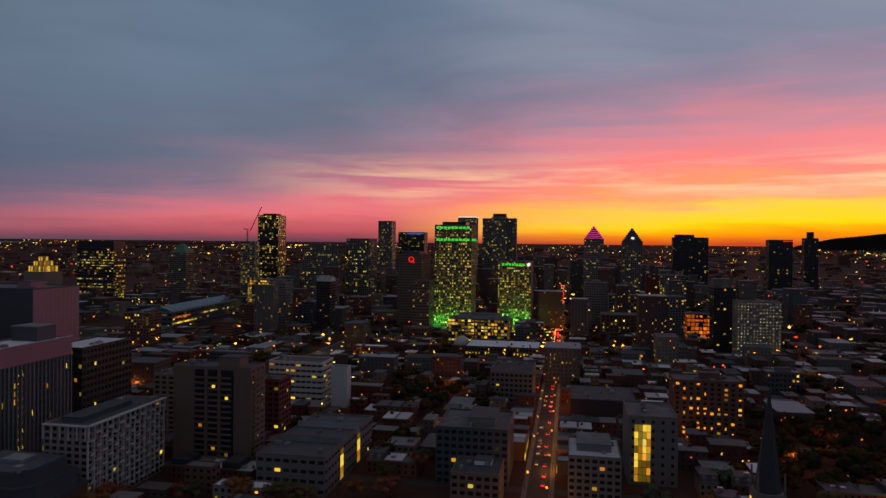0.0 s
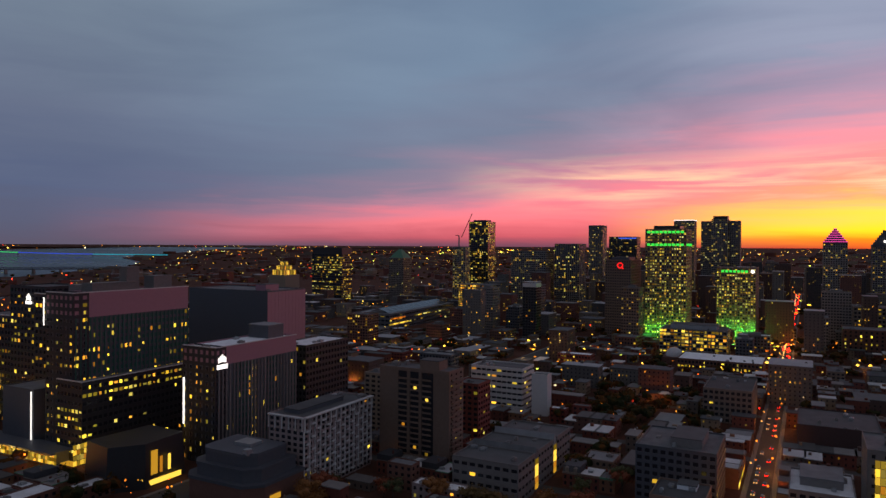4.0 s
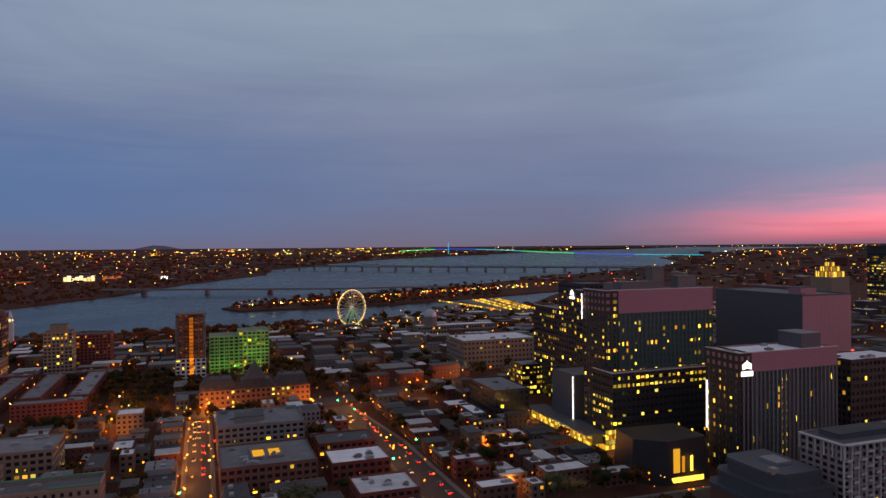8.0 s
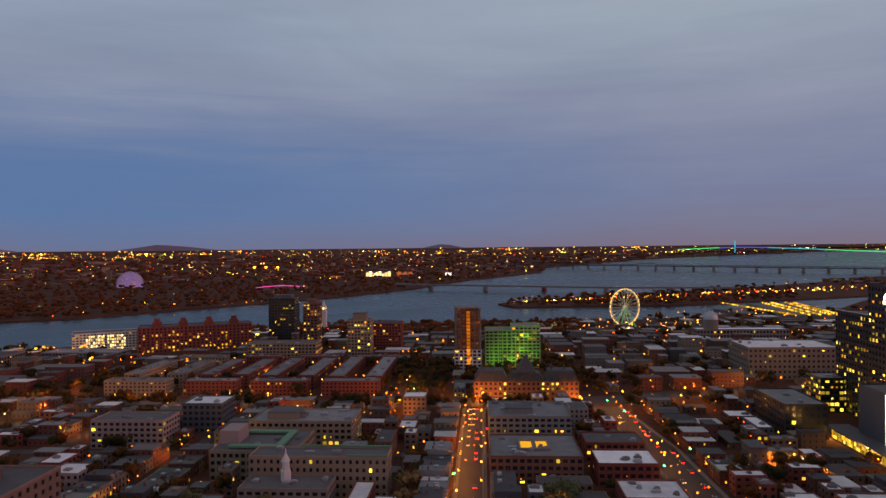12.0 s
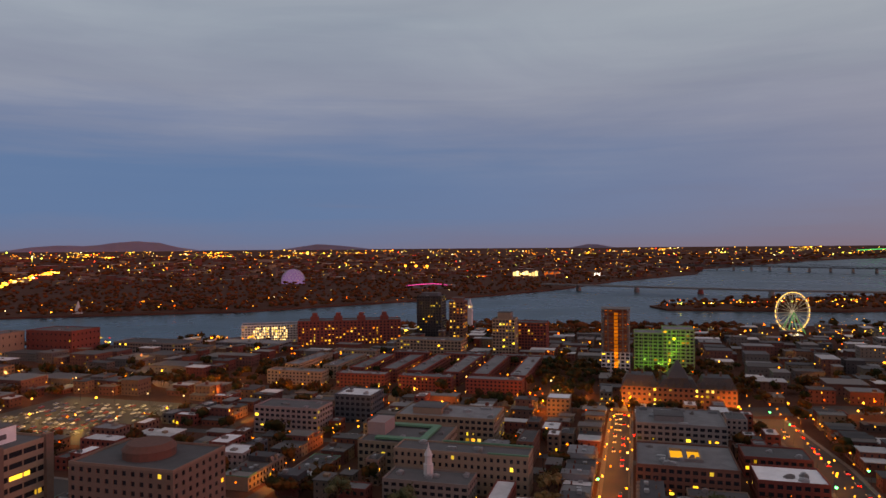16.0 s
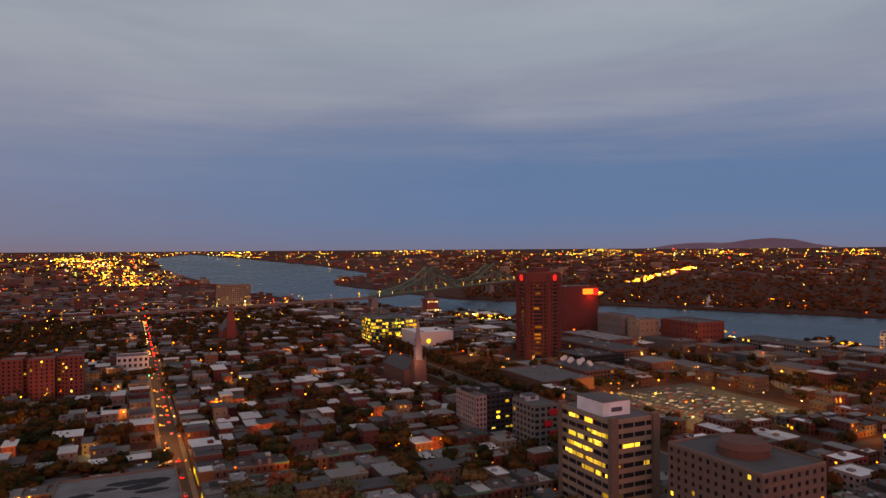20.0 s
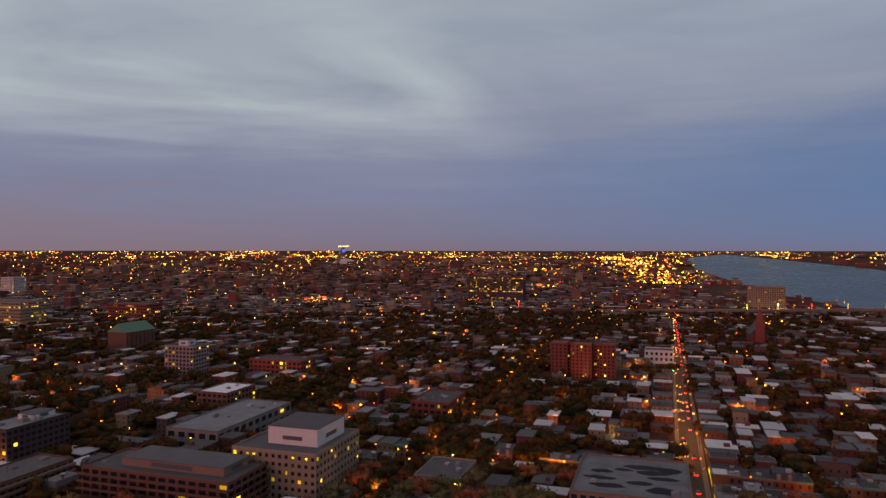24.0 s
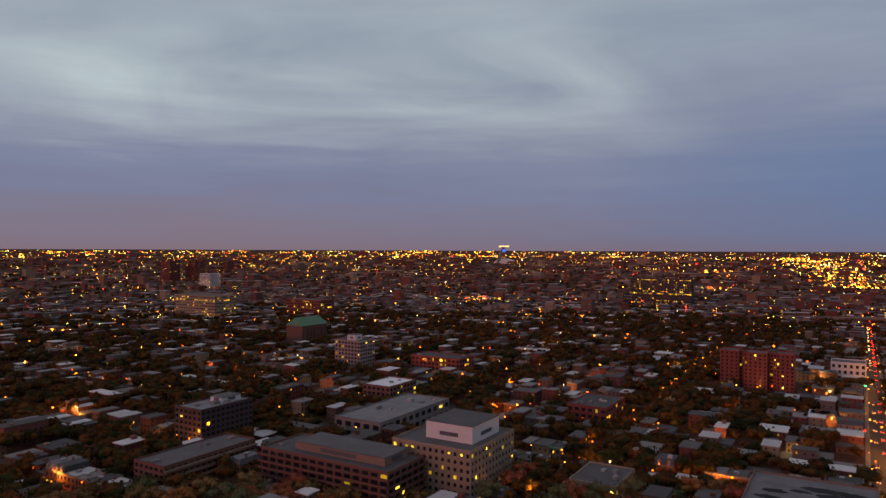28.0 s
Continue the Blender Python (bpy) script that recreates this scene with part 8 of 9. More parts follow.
# ---- bridges ----
def bridges():
    # steel cantilever bridge down river
    t = thing("steel_bridge", "green steel cantilever bridge on stone piers", "bridge")
    deck = [(1275, 330, 8), (1258, 65, 10), (1243, -225, 20), (1200, -429, 30), (1637, -1006, 32), (2100, -1480, 24)]
    s = Shape()
    for a, b in zip(deck, deck[1:]):
        l = math.hypot(b[0] - a[0], b[1] - a[1])
        nx, ny = -(b[1] - a[1]) / l * 9, (b[0] - a[0]) / l * 9
        for z0, z1 in ((0, -2.5),):
            s.poly([(a[0] + nx, a[1] + ny, a[2]), (a[0] - nx, a[1] - ny, a[2]), (b[0] - nx, b[1] - ny, b[2]), (b[0] + nx, b[1] + ny, b[2])])
            s.poly([(a[0] - nx, a[1] - ny, a[2]), (a[0] - nx, a[1] - ny, a[2] - 3.5), (b[0] - nx, b[1] - ny, b[2] - 3.5), (b[0] - nx, b[1] - ny, b[2])])
            s.poly([(a[0] + nx, a[1] + ny, a[2] - 3.5), (a[0] + nx, a[1] + ny, a[2]), (b[0] + nx, b[1] + ny, b[2]), (b[0] + nx, b[1] + ny, b[2] - 3.5)])
    part("deck", s, "tan", t)
    lamps = Shape()
    for a, b in zip(deck, deck[1:]):
        l = math.hypot(b[0] - a[0], b[1] - a[1])
        k = int(l / 45)
        for i in range(k):
            f = (i + 0.5) / k
            p = [a[j] + (b[j] - a[j]) * f for j in range(3)]
            if p[2] < 28:
                s = Shape()
                s.box(p[0] - 6, p[1] - 2, 0 if not in_river(p[0], p[1]) else -5, p[0] + 6, p[1] + 2, p[2] - 3.4)
                part("pier", s, "stone", t)
            lamps.box(p[0] - 0.8, p[1] - 0.8, p[2] + 7, p[0] + 0.8, p[1] + 0.8, p[2] + 8.6)
            lamps.beam((p[0], p[1], p[2]), (p[0], p[1], p[2] + 7), 0.3)
    part("deck_lamp", lamps, "far_lamp", t, kind="stuff")
    # the trussed middle spans
    a, b = Vector((1200, -429, 30)), Vector((1637, -1006, 32))
    d = (b - a).normalized()
    side = Vector((-d.y, d.x, 0)) * 10
    prof = [(0.0, 6), (0.08, 8), (0.16, 14), (0.24, 30), (0.30, 50), (0.36, 32), (0.44, 18), (0.52, 15), (0.60, 18), (0.68, 32), (0.74, 50), (0.80, 30), (0.88, 14), (1.0, 7)]
    for sg in (-1, 1):
        s = Shape()
        top = [a + (b - a) * f + side * sg + Vector((0, 0, h)) for f, h in prof]
        low = [a + (b - a) * f + side * sg for f, h in prof]
        s.tube(top, 2.2)
        s.tube(low, 2.0)
        for i in range(len(prof)):
            s.beam(low[i], top[i], 1.4)
            if i + 1 < len(prof):
                s.beam(low[i], top[i + 1], 1.0)
                s.beam(top[i], low[i + 1], 1.0)
        part("truss", s, "steel_green", t, "green steel truss")
    for f in (0.0, 0.30, 0.74):
        p = a + (b - a) * f
        s = Shape()
        s.prism([(p.x - 14, p.y - 7), (p.x + 14, p.y - 7), (p.x + 14, p.y + 7), (p.x - 14, p.y + 7)], -6, 26, scale=0.8, centre=(p.x, p.y))
        part("pier", s, "stone", t)
    # brick pavilion on the near pier
    q = thing("pier_pavilion", "brick pavilion on a bridge pier ringed with yellow lamps", "pavilion", 1130, -516)
    s = Shape()
    s.box(-16, -16, -6, 16, 16, 8)
    s.box(-11, -11, 8, 11, 11, 26)
    s.box(-13, -13, 24, 13, 13, 27)
    part("body", s, "red_brick", q)
    s = Shape()
    for i in range(7):
        s.box(-16.6, -15 + i * 5, 6, -16.1, -12.6 + i * 5, 8.6)
        s.box(-15 + i * 5, 16.1, 6, -12.6 + i * 5, 16.6, 8.6)
        s.box(-11.6, -10 + i * 3, 21, -11.1, -8.6 + i * 3, 23)
    part("lamp_row", s, "bright_room", q, kind="stuff")
    # low concrete bridge to the island
    t = thing("concrete_bridge", "long low concrete bridge with round piers", "bridge")
    pts = [(230, -1985), (117, -1933), (-350, -1751), (-640, -1715)]
    s = Shape()
    for p0, p1 in zip(pts, pts[1:]):
        l = math.hypot(p1[0] - p0[0], p1[1] - p0[1])
        nx, ny = -(p1[1] - p0[1]) / l * 8, (p1[0] - p0[0]) / l * 8
        ring = [(p0[0] + nx, p0[1] + ny), (p0[0] - nx, p0[1] - ny), (p1[0] - nx, p1[1] - ny), (p1[0] + nx, p1[1] + ny)]
        s.prism(ring, 11, 15)
    part("deck", s, "concrete", t)
    for f in (0.12, 0.3, 0.48, 0.66, 0.84):
        i = min(2, int(f * 3))
        x = pts[0][0] + (pts[3][0] - pts[0][0]) * f
        y = pts[0][1] + (pts[3][1] - pts[0][1]) * f
        s = Shape()
        s.prism(ngon(8, 10, cx=x, cy=y), -5, 11, scale=0.7, centre=(x, y))
        part("pier", s, "red_brick" if f == 0.48 else "concrete", t)
    # long railway bridge up river
    t = thing("railway_bridge", "long grey railway bridge on many piers", "bridge")
    a, b = (-150, -4090), (-2050, -2440)
    for k in range(26):
        f0, f1 = k / 26, (k + 1) / 26
        p0 = (a[0] + (b[0] - a[0]) * f0, a[1] + (b[1] - a[1]) * f0)
        p1 = (a[0] + (b[0] - a[0]) * f1, a[1] + (b[1] - a[1]) * f1)
        s = Shape()
        hi = 30 if k == 9 else 24
        for z0, z1 in ((14, 18), (hi - 2, hi)):
            q = [fold(*p0, z0), fold(*p1, z0), fold(*p1, z1), fold(*p0, z1)]
            s.poly(q)
            s.poly(q[::-1])
        for i in range(5):
            g0, g1 = i / 5, (i + 0.5) / 5
            m0 = (p0[0] + (p1[0] - p0[0]) * g0, p0[1] + (p1[1] - p0[1]) * g0)
            m1 = (p0[0] + (p1[0] - p0[0]) * g1, p0[1] + (p1[1] - p0[1]) * g1)
            s.beam(fold(*m0, 18), fold(*m1, hi - 2), 1.2)
            s.beam(fold(*m1, hi - 2), fold(p0[0] + (p1[0] - p0[0]) * (i + 1) / 5, p0[1] + (p1[1] - p0[1]) * (i + 1) / 5, 18), 1.2)
        part("span", s, "steel_grey", t)
        s = Shape()
        x0, y0, z0 = fold(p0[0], p0[1], -4)
        x1, y1, z1 = fold(p0[0], p0[1], 14)
        s.prism([(x0 - 5, y0 - 5), (x0 + 5, y0 - 5), (x0 + 5, y0 + 5), (x0 - 5, y0 + 5)], z0, z1, scale=0.8, centre=(x0, y0))
        part("pier", s, "stone", t)
    # cable-stayed bridge on the horizon, edged with coloured light
    t = thing("cable_bridge", "far cable-stayed bridge edged in blue and green light", "bridge")
    a, b = (-2700, -9600), (-4700, -5550)
    for k in range(12):
        f0, f1 = k / 12, (k + 1) / 12
        zf = [16 + 70 * math.exp(-((f - 0.25) / 0.35) ** 2) for f in (f0, f1)]
        p0, p1 = fold(a[0] + (b[0] - a[0]) * f0, a[1] + (b[1] - a[1]) * f0, zf[0]), fold(a[0] + (b[0] - a[0]) * f1, a[1] + (b[1] - a[1]) * f1, zf[1])
        s = Shape()
        s.beam(p0, p1, 4.2)
        part("lit_span", s, ("glow_green", "glow_blue", "glow_teal")[(k // 2) % 3], t, "deck edge glowing in colour")
        if k % 2 == 0:
            s = Shape()
            base = fold(a[0] + (b[0] - a[0]) * f0, a[1] + (b[1] - a[1]) * f0, -3)
            s.beam((base[0], base[1], base[2]), p0, 3)
            part("pier", s, "concrete", t)
    m0, m1 = fold(-3150, -8700, 20), fold(-3150, -8700, 170)
    s = Shape()
    s.beam(m0, m1, 4)
    part("mast", s, "glow_teal", t)


M["steel_grey"] = material("grey_painted_steel", (0.10, 0.10, 0.11), rough=0.7)
M["glow_green"] = light_material("green_edge_light", (0.05, 0.9, 0.25), 0.9, vary=0)
M["glow_blue"] = light_material("blue_edge_light", (0.05, 0.12, 1.0), 0.9, vary=0)
M["glow_teal"] = light_material("teal_edge_light", (0.03, 0.55, 0.75), 0.8, vary=0)
bridges()


# ---- landmarks across the water ----
def landmarks():
    # geodesic dome
    cx, cy, r = 1130, -2180, 41
    t = thing("geodesic_dome", "round geodesic dome glowing violet and rose", "dome", cx, cy, 0)
    bm = bmesh.new()
    bmesh.ops.create_icosphere(bm, subdivisions=3, radius=r)
    s = Shape()
    zc = r * 0.22
    shell = Shape()
    for e in bm.edges:
        p, q = [v.co + Vector((0, 0, zc)) for v in e.verts]
        if p.z > 0 and q.z > 0:
            s.beam(p, q, 0.9)
    for f in bm.faces:
        pts = [v.co * 0.985 + Vector((0, 0, zc)) for v in f.verts]
        if min(p.z for p in pts) > -4:
            shell.poly(pts)
    bm.free()
    part("lattice", s, "metal", t)
    part("inner_shell", shell, "dome_glow", t, "softly lit inner shell")
    # white sail-shaped monument on the far bank
    t = thing("monument", "white sail-shaped monument on the far bank", "monument", 990, -1062)
    s = Shape()
    s.prism([(-9, -4), (9, -4), (9, 4), (-9, 4)], 0, 5, scale=0.7)
    s.prism([(-5, -2.5), (5, -2.5), (5, 2.5), (-5, 2.5)], 5, 23, scale=0.15, centre=(-2, 0))
    part("sail", s, "white", t)
    # bright halls on the island
    for x, y, w, h, m, lab in ((409, -2820, 104, 22, "bright_room", "glass hall glowing white on the island"), (297, -2790, 60, 20, "lamp_dim", "hall glowing orange on the island"),
                               (560, -2680, 40, 10, "lamp_dim", "low stand lit orange on the island"), (120, -2870, 26, 14, "sign_white", "small white-lit hall by the water")):
        t = thing("island_hall", lab, "building")
        s = Shape()
        for k in range(8):
            a = -w / 2 + k * w / 8
            q = [fold(x + a, y, 2), fold(x + a + w / 9, y, 2), fold(x + a + w / 9, y, h - (k % 3) * h * 0.2), fold(x + a, y, h - (k % 3) * h * 0.2)]
            s.poly(q[::-1])
        part("lit_front", s, m, t)
        s = Shape()
        n = len(s.v)
        s.v += [fold(x + dx, y + dy, z) for z in (0, h) for dx, dy in ((-w / 2, -30), (w / 2, -30), (w / 2, -1), (-w / 2, -1))]
        s.f += [(n, n + 1, n + 5, n + 4), (n + 1, n + 2, n + 6, n + 5), (n + 2, n + 3, n + 7, n + 6), (n + 3, n, n + 4, n + 7), (n + 4, n + 5, n + 6, n + 7)]
        s.m += [0] * 5
        part("body", s, "concrete", t)
    t = thing("lit_canopy", "curved roof edged in pink light", "canopy", 556, -1945)
    s = Shape()
    s.tube([(75, 0, 7), (48, 0, 10.5), (10, 0, 13), (-8, 0, 14), (-40, 0, 12), (-62, 0, 7)], 1.4)
    part("light_edge", s, "sign_pink", t)
    s = Shape()
    s.box(-70, -25, 0, 60, -2, 11)
    part("roof", s, "concrete", t)
    for k in range(3):
        x, y, z = fold(1150 - k * 65, -3470 + k * 15, 22)
        t = thing("floodlight_mast", "tall mast with an orange floodlight cluster", "floodlight", x, y, 0, group="floodlights on the island")
        s = Shape()
        s.prism(ngon(6, 8), z, z + 8, scale=0.8)
        part("lamp_cluster", s, "flood_amber", t)
        s = Shape()
        s.beam((0, 0, 10), (0, 0, z), 1.5)
        part("mast", s, "metal", t)
    # stadium with its leaning tower, far to the north-east
    t = thing("stadium", "white stadium shell with a leaning tower", "stadium")
    cx, cy = 5600, 2715
    s = Shape()
    rings = [(105, 0), (100, 14), (80, 30), (45, 42), (8, 46)]
    for (r0, z0), (r1, z1) in zip(rings, rings[1:]):
        for i in range(20):
            a0, a1 = i * math.pi / 10, (i + 1) * math.pi / 10
            s.poly([fold(cx + r0 * math.cos(a0), cy + r0 * math.sin(a0), z0), fold(cx + r0 * math.cos(a1), cy + r0 * math.sin(a1), z0), fold(cx + r1 * math.cos(a1), cy + r1 * math.sin(a1), z1), fold(cx + r1 * math.cos(a0), cy + r1 * math.sin(a0), z1)])
    part("shell", s, "white", t)
    s = Shape()
    s.tube([fold(cx - 70, cy + 40, 0), fold(cx - 40, cy + 30, 70), fold(cx - 5, cy + 10, 150)], 16)
    part("tower", s, "concrete", t)
    s = Shape()
    s.beam(fold(cx - 40, cy + 45, 156), fold(cx + 40, cy - 20, 158), 7)
    part("tower_top", s, "bright_room", t)
    s = Shape()
    s.beam(fold(cx - 10, cy + 12, 105), fold(cx - 5, cy + 10, 130), 17)
    part("blue_light", s, "sign_blue", t)


M["flood_amber"] = light_material("amber_floodlight", (1.0, 0.34, 0.03), 7.0, vary=0)
M["dome_glow"] = light_material("violet_dome_light", (0.40, 0.24, 0.62), 0.42, vary=0)
landmarks()


# ---- street furniture and traffic ----
def lamp_template(mat, h):
    t = thing("street_lamp", "tall street lamp with a glowing orange head", "street lamp", 0, 0, -50)
    s = Shape()
    s.prism(ngon(0.14, 6), 0, h, scale=0.6)
    s.beam((0, 0, h - 0.1), (1.6, 0, h + 0.3), 0.12)
    part("pole", s, "black", t)
    s = Shape()
    s.prism(ngon(0.46, 8, cx=1.6), h - 0.2, h + 0.3, scale=0.75, centre=(1.6, 0))
    s.prism(ngon(0.36, 8, cx=1.6), h - 0.5, h - 0.2, scale=1.3, centre=(1.6, 0))
    part("lamp_head", s, mat, t, "glowing lamp head")
    return t


LAMPS = [lamp_template("lamp", 8.5), lamp_template("lamp", 7.0), lamp_template("lamp_white", 9.0)]


def car_template():
    t = thing("car", "small car with lights on, waiting in traffic", "car", 0, 0, -50)
    s = Shape()
    for x in (-1.35, 1.35):
        s.box(x - 0.34, -0.86, 0, x + 0.34, 0.86, 0.4)
    s.prism([(-2.2, -0.88), (2.2, -0.88), (2.25, 0.0), (2.2, 0.88), (-2.2, 0.88), (-2.25, 0)], 0.35, 0.9, scale=0.97)
    part("body", s, "car", t)
    s = Shape()
    s.prism([(-1.6, -0.8), (1.0, -0.8), (1.0, 0.8), (-1.6, 0.8)], 0.9, 1.45, scale=0.78, centre=(-0.35, 0))
    part("cabin", s, "glass", t)
    for y in (-0.6, 0.6):
        s = Shape()
        s.box(-2.34, y - 0.28, 0.55, -2.2, y + 0.28, 0.85)
        part("tail_light", s, "tail", t)
        s = Shape()
        s.box(2.2, y - 0.28, 0.5, 2.34, y + 0.28, 0.8)
        part("head_light", s, "head", t)
    return t


CAR = car_template()


def main_y(x):
    return -13 if x < -150 else -13 - 16 * (x + 150) / 450 if x < 300 else -29 - 0.005 * (x - 300)


LIT_POSTS = []


def street_life():
    r = random.Random(101)
    posts = []
    for x in range(-1080, -240, 48):
        posts += [(x, main_y(x) + 6.4, 270, 0), (x + r.uniform(12, 34), main_y(x) - 6.4, 90, 0)]
    for x in range(260, 900, 60):
        posts += [(x, main_y(x) + 6.4, 270, 1), (x + r.uniform(15, 45), main_y(x) - 6.4, 90, 1)]
    for y in range(-500, -290, 28):
        posts += [(-15 + 7.2, y, 180, 0), (-15 - 7.2, y + 14, 0, 0)]
        posts += [(-125 + 10, y, 180, 0), (-125 - 10.4, y + 14, 0, 0)]
    for x in range(-260, 540, 40):
        posts.append((x, -503 if x < 140 else -500 - (x - 140) * 0.05, 270, 0))
    for x in range(260, 900, 46):
        posts.append((x, 110.5 + 0.016 * x, 270, 1))
    for x in (64, 115, 171, 229):
        posts += [(x - 3, -565, 0, 0), (x - 3, -640, 0, 0)]
    for i in range(8):
        posts.append((300 + 16 * (i % 4) * 2, -440 + 70 * (i // 4), 0, 2))
    for x, y in ((455, -345), (480, -330), (520, -322), (560, -350), (640, -350), (670, -390), (690, -330), (560, -380), (700, -440), (440, -480), (520, -500), (600, -330)):
        posts += [(x, y, 0, 0), (x, y, 180, 2)][:1 + (x % 4 == 0)]
    for i in range(220):
        a, d = (r.uniform(-40, 66), r.uniform(330, 1000)) if r.random() < 0.65 else (r.uniform(225, 325), r.uniform(340, 800))
        x, y = -25 + d * math.cos(radians(a)), d * math.sin(radians(a))
        if x > 20 and y > -200:
            x = 65 + 85 * round((x - 65) / 85) + r.choice([-5, 5])
        if not in_river(x, y) and not RECTS.hit(x - 1.5, y - 1.5, x + 1.5, y + 1.5) and not LOTS.hit(x - 0.5, y - 0.5, x + 0.5, y + 0.5):
            posts.append((x, y, r.uniform(0, 360), r.choice([0, 0, 1, 2])))
    done = 0
    LIT_POSTS.extend([p for i, p in enumerate(posts) if (i % 2 == 0 or p[3] == 2) and not (50 < p[0] < 240 and p[1] < -540)])
    for x, y, rot, k in posts:
        if done < 240:
            copy_thing(LAMPS[k], pose(x, y, 0, 0, 0, rot))["group"] = "street lamps"
            done += 1
    # cars on the main street and the crowded side street
    cars = []
    for y in range(-495, -300, 15):
        if r.random() < 0.7:
            cars.append((-17.5, y + r.uniform(-3, 3), 270))
        if y < -400:
            cars.append((-12.5, y + r.uniform(-3, 3), 90))
            if y < -440:
                cars.append((-15.0, y + r.uniform(-3, 3), 90))
    for y in range(-492, -300, 17):
        cars.append((-129.5 + (y < -400) * 6, y + r.uniform(-4, 4), 270))
        if r.random() < 0.6:
            cars.append((-121 + (y < -400) * 6, y + r.uniform(-4, 4), 90))
    for x in range(-640, -300, 15):
        if r.random() < 0.8:
            cars.append((x + r.uniform(-4, 4), main_y(x) + 2.2, 180))
        if r.random() < 0.55:
            cars.append((x + r.uniform(-4, 4), main_y(x) - 2.2, 0))
    for x in range(290, 820, 30):
        if r.random() < 0.7:
            cars.append((x + r.uniform(-5, 5), main_y(x) + 2.0, 180))
        if r.random() < 0.8:
            cars.append((x + r.uniform(-5, 5), main_y(x) - 2.0, 0))
    for i in range(12):
        cars.append((r.uniform(-300, 260), -514 + r.choice([-6, 4]), r.choice([0, 180])))
    for x, y, rot in cars[:132]:
        copy_thing(CAR, pose(x, y, 0.03, 0, 0, rot))["group"] = "cars in the streets"
    # parked cars, far traffic: one mesh each
    s = Shape()
    for i in range(9):
        for k in range(26):
            x, y = 300 + k * 4.2 + i * 2.0, -440 + i * 11.5 + (k * 0.6)
            if r.random() < 0.75 and x < 412:
                s.prism([(x - 0.9, y - 2.1), (x + 0.9, y - 2.1), (x + 0.9, y + 2.1), (x - 0.9, y + 2.1)], 0.1, 0.9, scale=0.96, centre=(x, y))
                s.prism([(x - 0.8, y - 1.3), (x + 0.8, y - 1.3), (x + 0.8, y + 1.0), (x - 0.8, y + 1.0)], 0.9, 1.45, scale=0.8, centre=(x, y))
    solo("parked_cars", s, "car_isle", "rows of parked cars in a lit car park", "cars", kind="stuff")
    s = Shape()
    s.box(292, -452, 0, 420, -338, 0.05)
    solo("car_park", s, "asphalt", "open asphalt car park under lamps", "car park", kind="structure")
    s = Shape()
    h = Shape()
    for x in range(-2000, -640, 6):
        y = main_y(x)
        for k, yy in ((0, 5.5), (1, 2.2), (0, -5.5)):
            if r.random() < 0.16:
                s.box(x - 0.1, y + yy * 0.7 - 0.7, 0.5, x + 0.3, y + yy * 0.7 + 0.7, 1.2)
        if r.random() < 0.4:
            h.box(x - 0.3, y - 2.4 - 0.8, 0.5, x + 0.1, y - 2.4 + 0.8, 1.1)
    for x in range(800, 2100, 9):
        y = main_y(x)
        if r.random() < 0.3:
            s.box(x - 0.3, y - 2.8, 0.5, x + 0.1, y - 1.2, 1.3)
        if r.random() < 0.4:
            h.box(x - 0.3, y + 1.2, 0.5, x + 0.1, y + 2.8, 1.1)
    solo("far_traffic", s, "tail", "far queue of red tail lights in the street", "cars", kind="stuff")
    solo("far_traffic", h, "head", "far headlights coming up the street", "cars", kind="stuff")
    # traffic signals
    for x, y, m, rot in ((-112, -500, "signal_green", 0), (-118, -468, "signal_green", 0), (-136, -380, "signal_green", 0), (-114, -350, "signal_green", 0), (-7, -335, "signal_green", 0), (-24, -420, "signal_red", 0),
                         (305, -20, "signal_red", 0), (388, -40, "signal_red", 0), (470, -22, "signal_red", 0), (640, -24, "signal_green", 0), (760, -40, "signal_green", 0), (-432, -3, "signal_red", 0), (-540, -22, "signal_red", 0)):
        t = thing("traffic_light", "traffic light on a post, showing " + ("green" if m == "signal_green" else "red"), "traffic light", x, y, group="traffic lights")
        s = Shape()
        s.prism(ngon(0.1, 6), 0, 6)
        part("post", s, "black", t)
        s = Shape()
        s.box(-0.35, -0.35, 5, 0.35, 0.35, 6.6)
        part("housing", s, "black", t)
        s = Shape()
        s.box(-0.5, -0.5, 5.5, 0.5, 0.5, 6.3)
        part("lens", s, m, t)
    for x in (*LAMPS, CAR, *TREES):
        for o in (*x.children_recursive, x):
            bpy.data.objects.remove(o)


M["car_isle"] = material("car_paint_far", (0.2, 0.2, 0.2), rough=0.3, per="island", vary=0.05, hue=[(0.03, 0.03, 0.035), (0.5, 0.5, 0.5), (0.16, 0.17, 0.18), (0.25, 0.03, 0.03), (0.05, 0.07, 0.16), (0.08, 0.08, 0.085)])
street_life()

# ---- lamps that light their surroundings ----
ORANGE, AMBER, GREEN = (1.0, 0.33, 0.05), (1.0, 0.60, 0.18), (0.06, 1.0, 0.10)


def lamp_light(x, y, z, watts, colour, radius=0.6):
    d = bpy.data.lights.new("lamp_light", "POINT")
    d.energy, d.color, d.shadow_soft_size = watts, colour, radius
    ob = new("lamp_light", d)
    ob.location = (x, y, z)


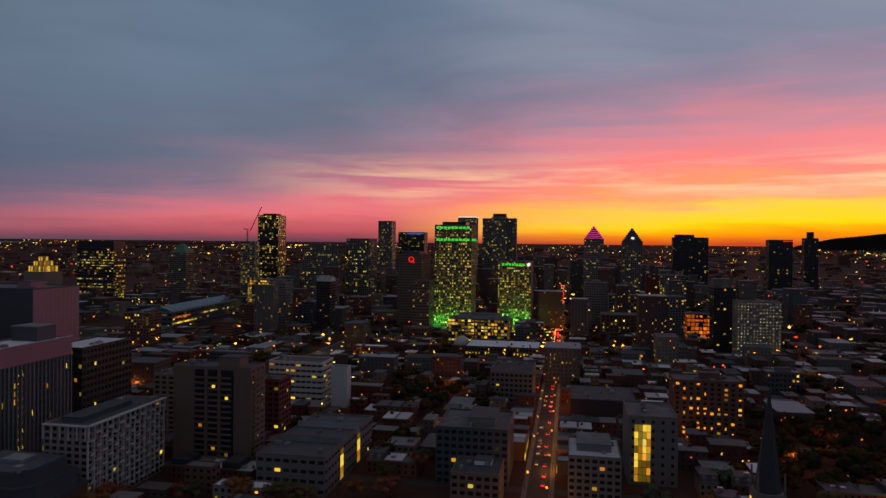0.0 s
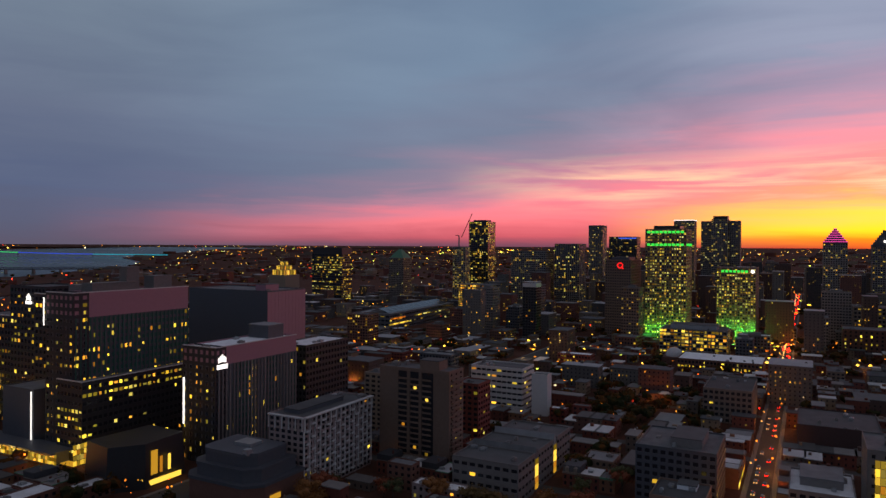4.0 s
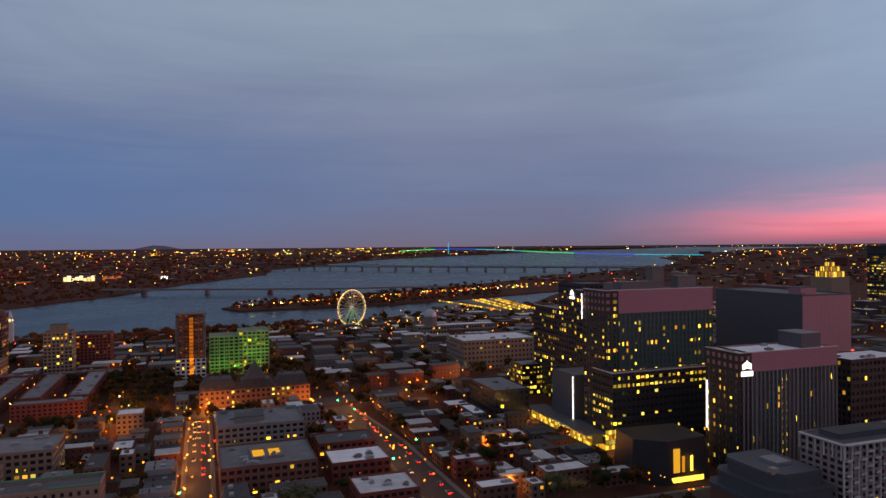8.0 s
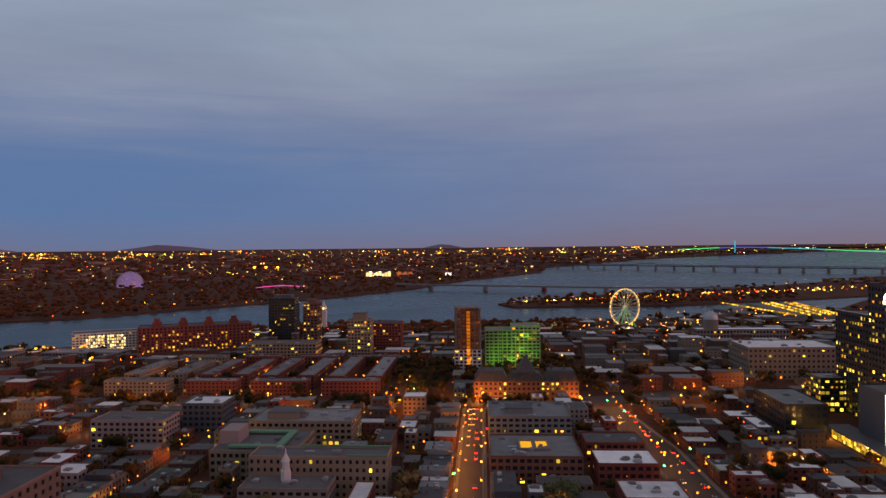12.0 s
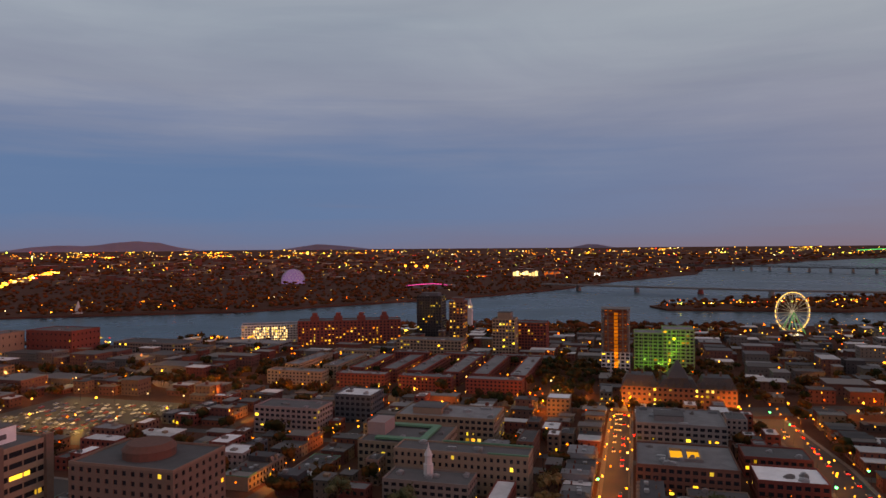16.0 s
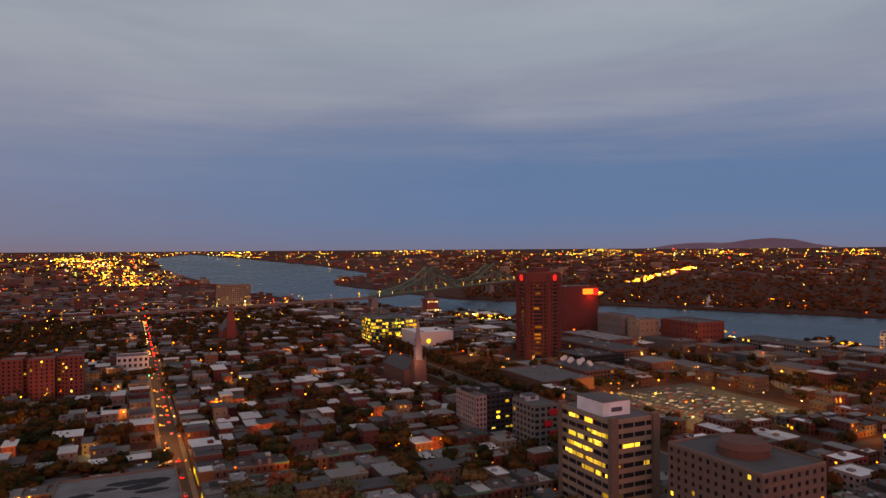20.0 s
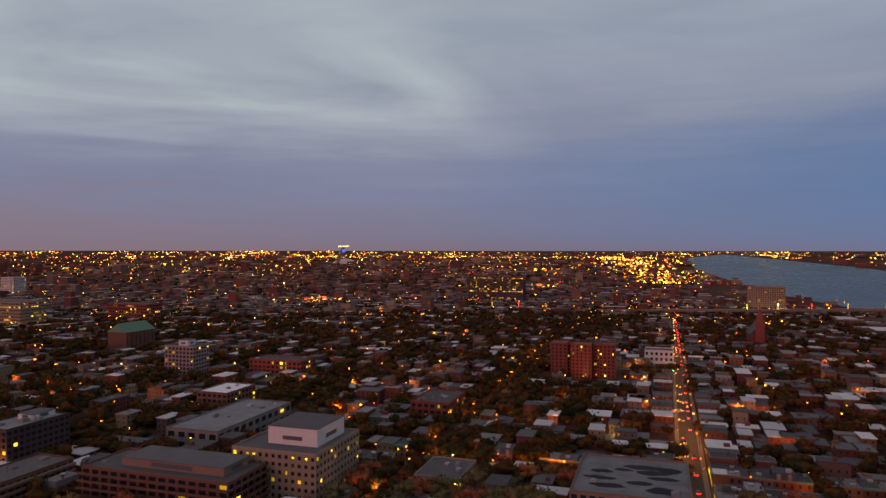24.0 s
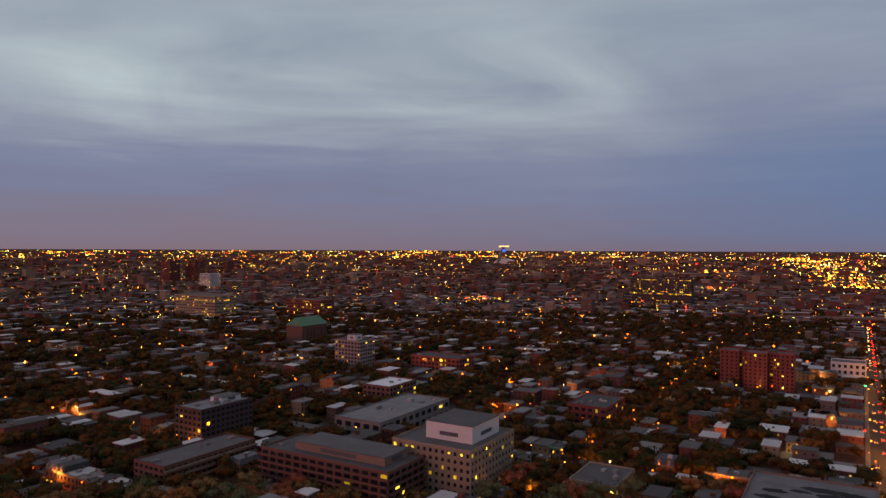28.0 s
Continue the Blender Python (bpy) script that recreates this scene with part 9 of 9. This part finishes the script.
for x, w in ((-93, 9000), (-84, 4500), (-58, 700), (-30, 3500), (-19, 9000)):          # floodlights at the old stone building
    lamp_light(x, -517.5, 2, w, ORANGE)
for x, y, rot, k in LIT_POSTS:                                   # every other street lamp throws its light on the street
    lamp_light(x + 1.6 * math.cos(radians(rot)), y + 1.6 * math.sin(radians(rot)), 6.2, 5500 if abs(y + 25) < 30 and x > 200 else 5000 if abs(y + 25) < 30 else 4200 if -40 < x < 0 else 2000 if -140 < x < -40 else 4500, AMBER if k == 2 else ORANGE)
for x, y in ((-430, 60), (-430, 150), (-430, 260), (-540, 110), (-540, 220), (-650, 90), (-650, 200), (-770, 60), (-770, 240), (-430, -70), (-540, -90), (-430, -220), (-540, -240), (-650, -150), (-770, -200), (-600, -330), (-480, -330), (-880, 90), (-395, 120), (-330, 150), (-560, -420), (-720, -420)):   # side streets of the centre
    lamp_light(x, y, 5.5, 4000, ORANGE)
for x, y in ((65, -330), (65, -420), (150, -300), (150, -370), (235, -300), (235, -420), (-60, -470), (-60, -300), (30, -470), (110, -470), (190, -470), (75, -610), (170, -620), (255, -600), (300, -560), (380, -470), (440, -430), (540, -400), (610, -350), (660, -460), (560, -560), (430, -640), (330, -700), (250, -720), (140, -700), (60, -720), (-60, -620), (-180, -640), (-180, -760), (-100, -800), (20, -800), (330, -860), (600, -600), (720, -520), (820, -430), (-190, -460), (-190, -350), (-160, -300)):   # side streets and yards to the south
    lamp_light(x, y, 5, 3600, ORANGE)
for x in (320, 405, 490, 575, 660, 745):                         # side streets of the low city to the east
    for y in (-165, -85, 55, 190):
        lamp_light(x, y, 5, 3600, ORANGE)
for x, y in ((330, -420), (375, -390), (330, -370)):
    lamp_light(x, y, 12, 6500, (1.0, 0.60, 0.12))
for x, y in ((975, -530), (800, -372), (470, -738), (-870, -60), (-520, -560), (-640, -240), (2110, 330), (1330, 735), (1110, -176)):   # floodlit yards
    lamp_light(x, y, 14, 16000, AMBER)
for x, y in ((-120, -497), (-165, -530), (-205, -548), (900, -60), (700, 120), (560, 180), (480, -120), (820, 60), (660, -230), (420, 70)):   # bright crossings
    lamp_light(x, y, 6, 6000, ORANGE)
for x, y in ((520, -690), (470, -600), (400, -535), (320, -500), (240, -497), (430, -560), (560, -615), (160, -512), (60, -516), (-30, -505), (-210, -552), (-300, -565)):   # expressway lamps
    lamp_light(x, y, 11, 5000, ORANGE)
for x, y in ((-915.5, -175), (-915.5, -161), (-915.5, -147), (-915.5, -133), (-940, -90), (-940, -78), (-940, -66), (-940, -54)):   # green floods at the feet of the two towers
    lamp_light(x, y, 14, 16000, GREEN)
lamp_light(504, -228, 23, 2500, (1.0, 0.62, 0.50))          # spotlight at the steeple's foot
lamp_light(748, -596, 52, 9000, (1.0, 0.03, 0.02), 3.0)      # red sign light on the brewery wall
for x, y in ((-230, -330), (-228, -380), (-232, -420)):
    lamp_light(x, y, 6, 5000, AMBER)
for x, z in ((-72, 6), (-60, 18), (-48, 6), (-34, 10), (-66, 30)):   # green site floods before the netting
    lamp_light(x, -660, z, 2700, (0.30, 1.0, 0.08))
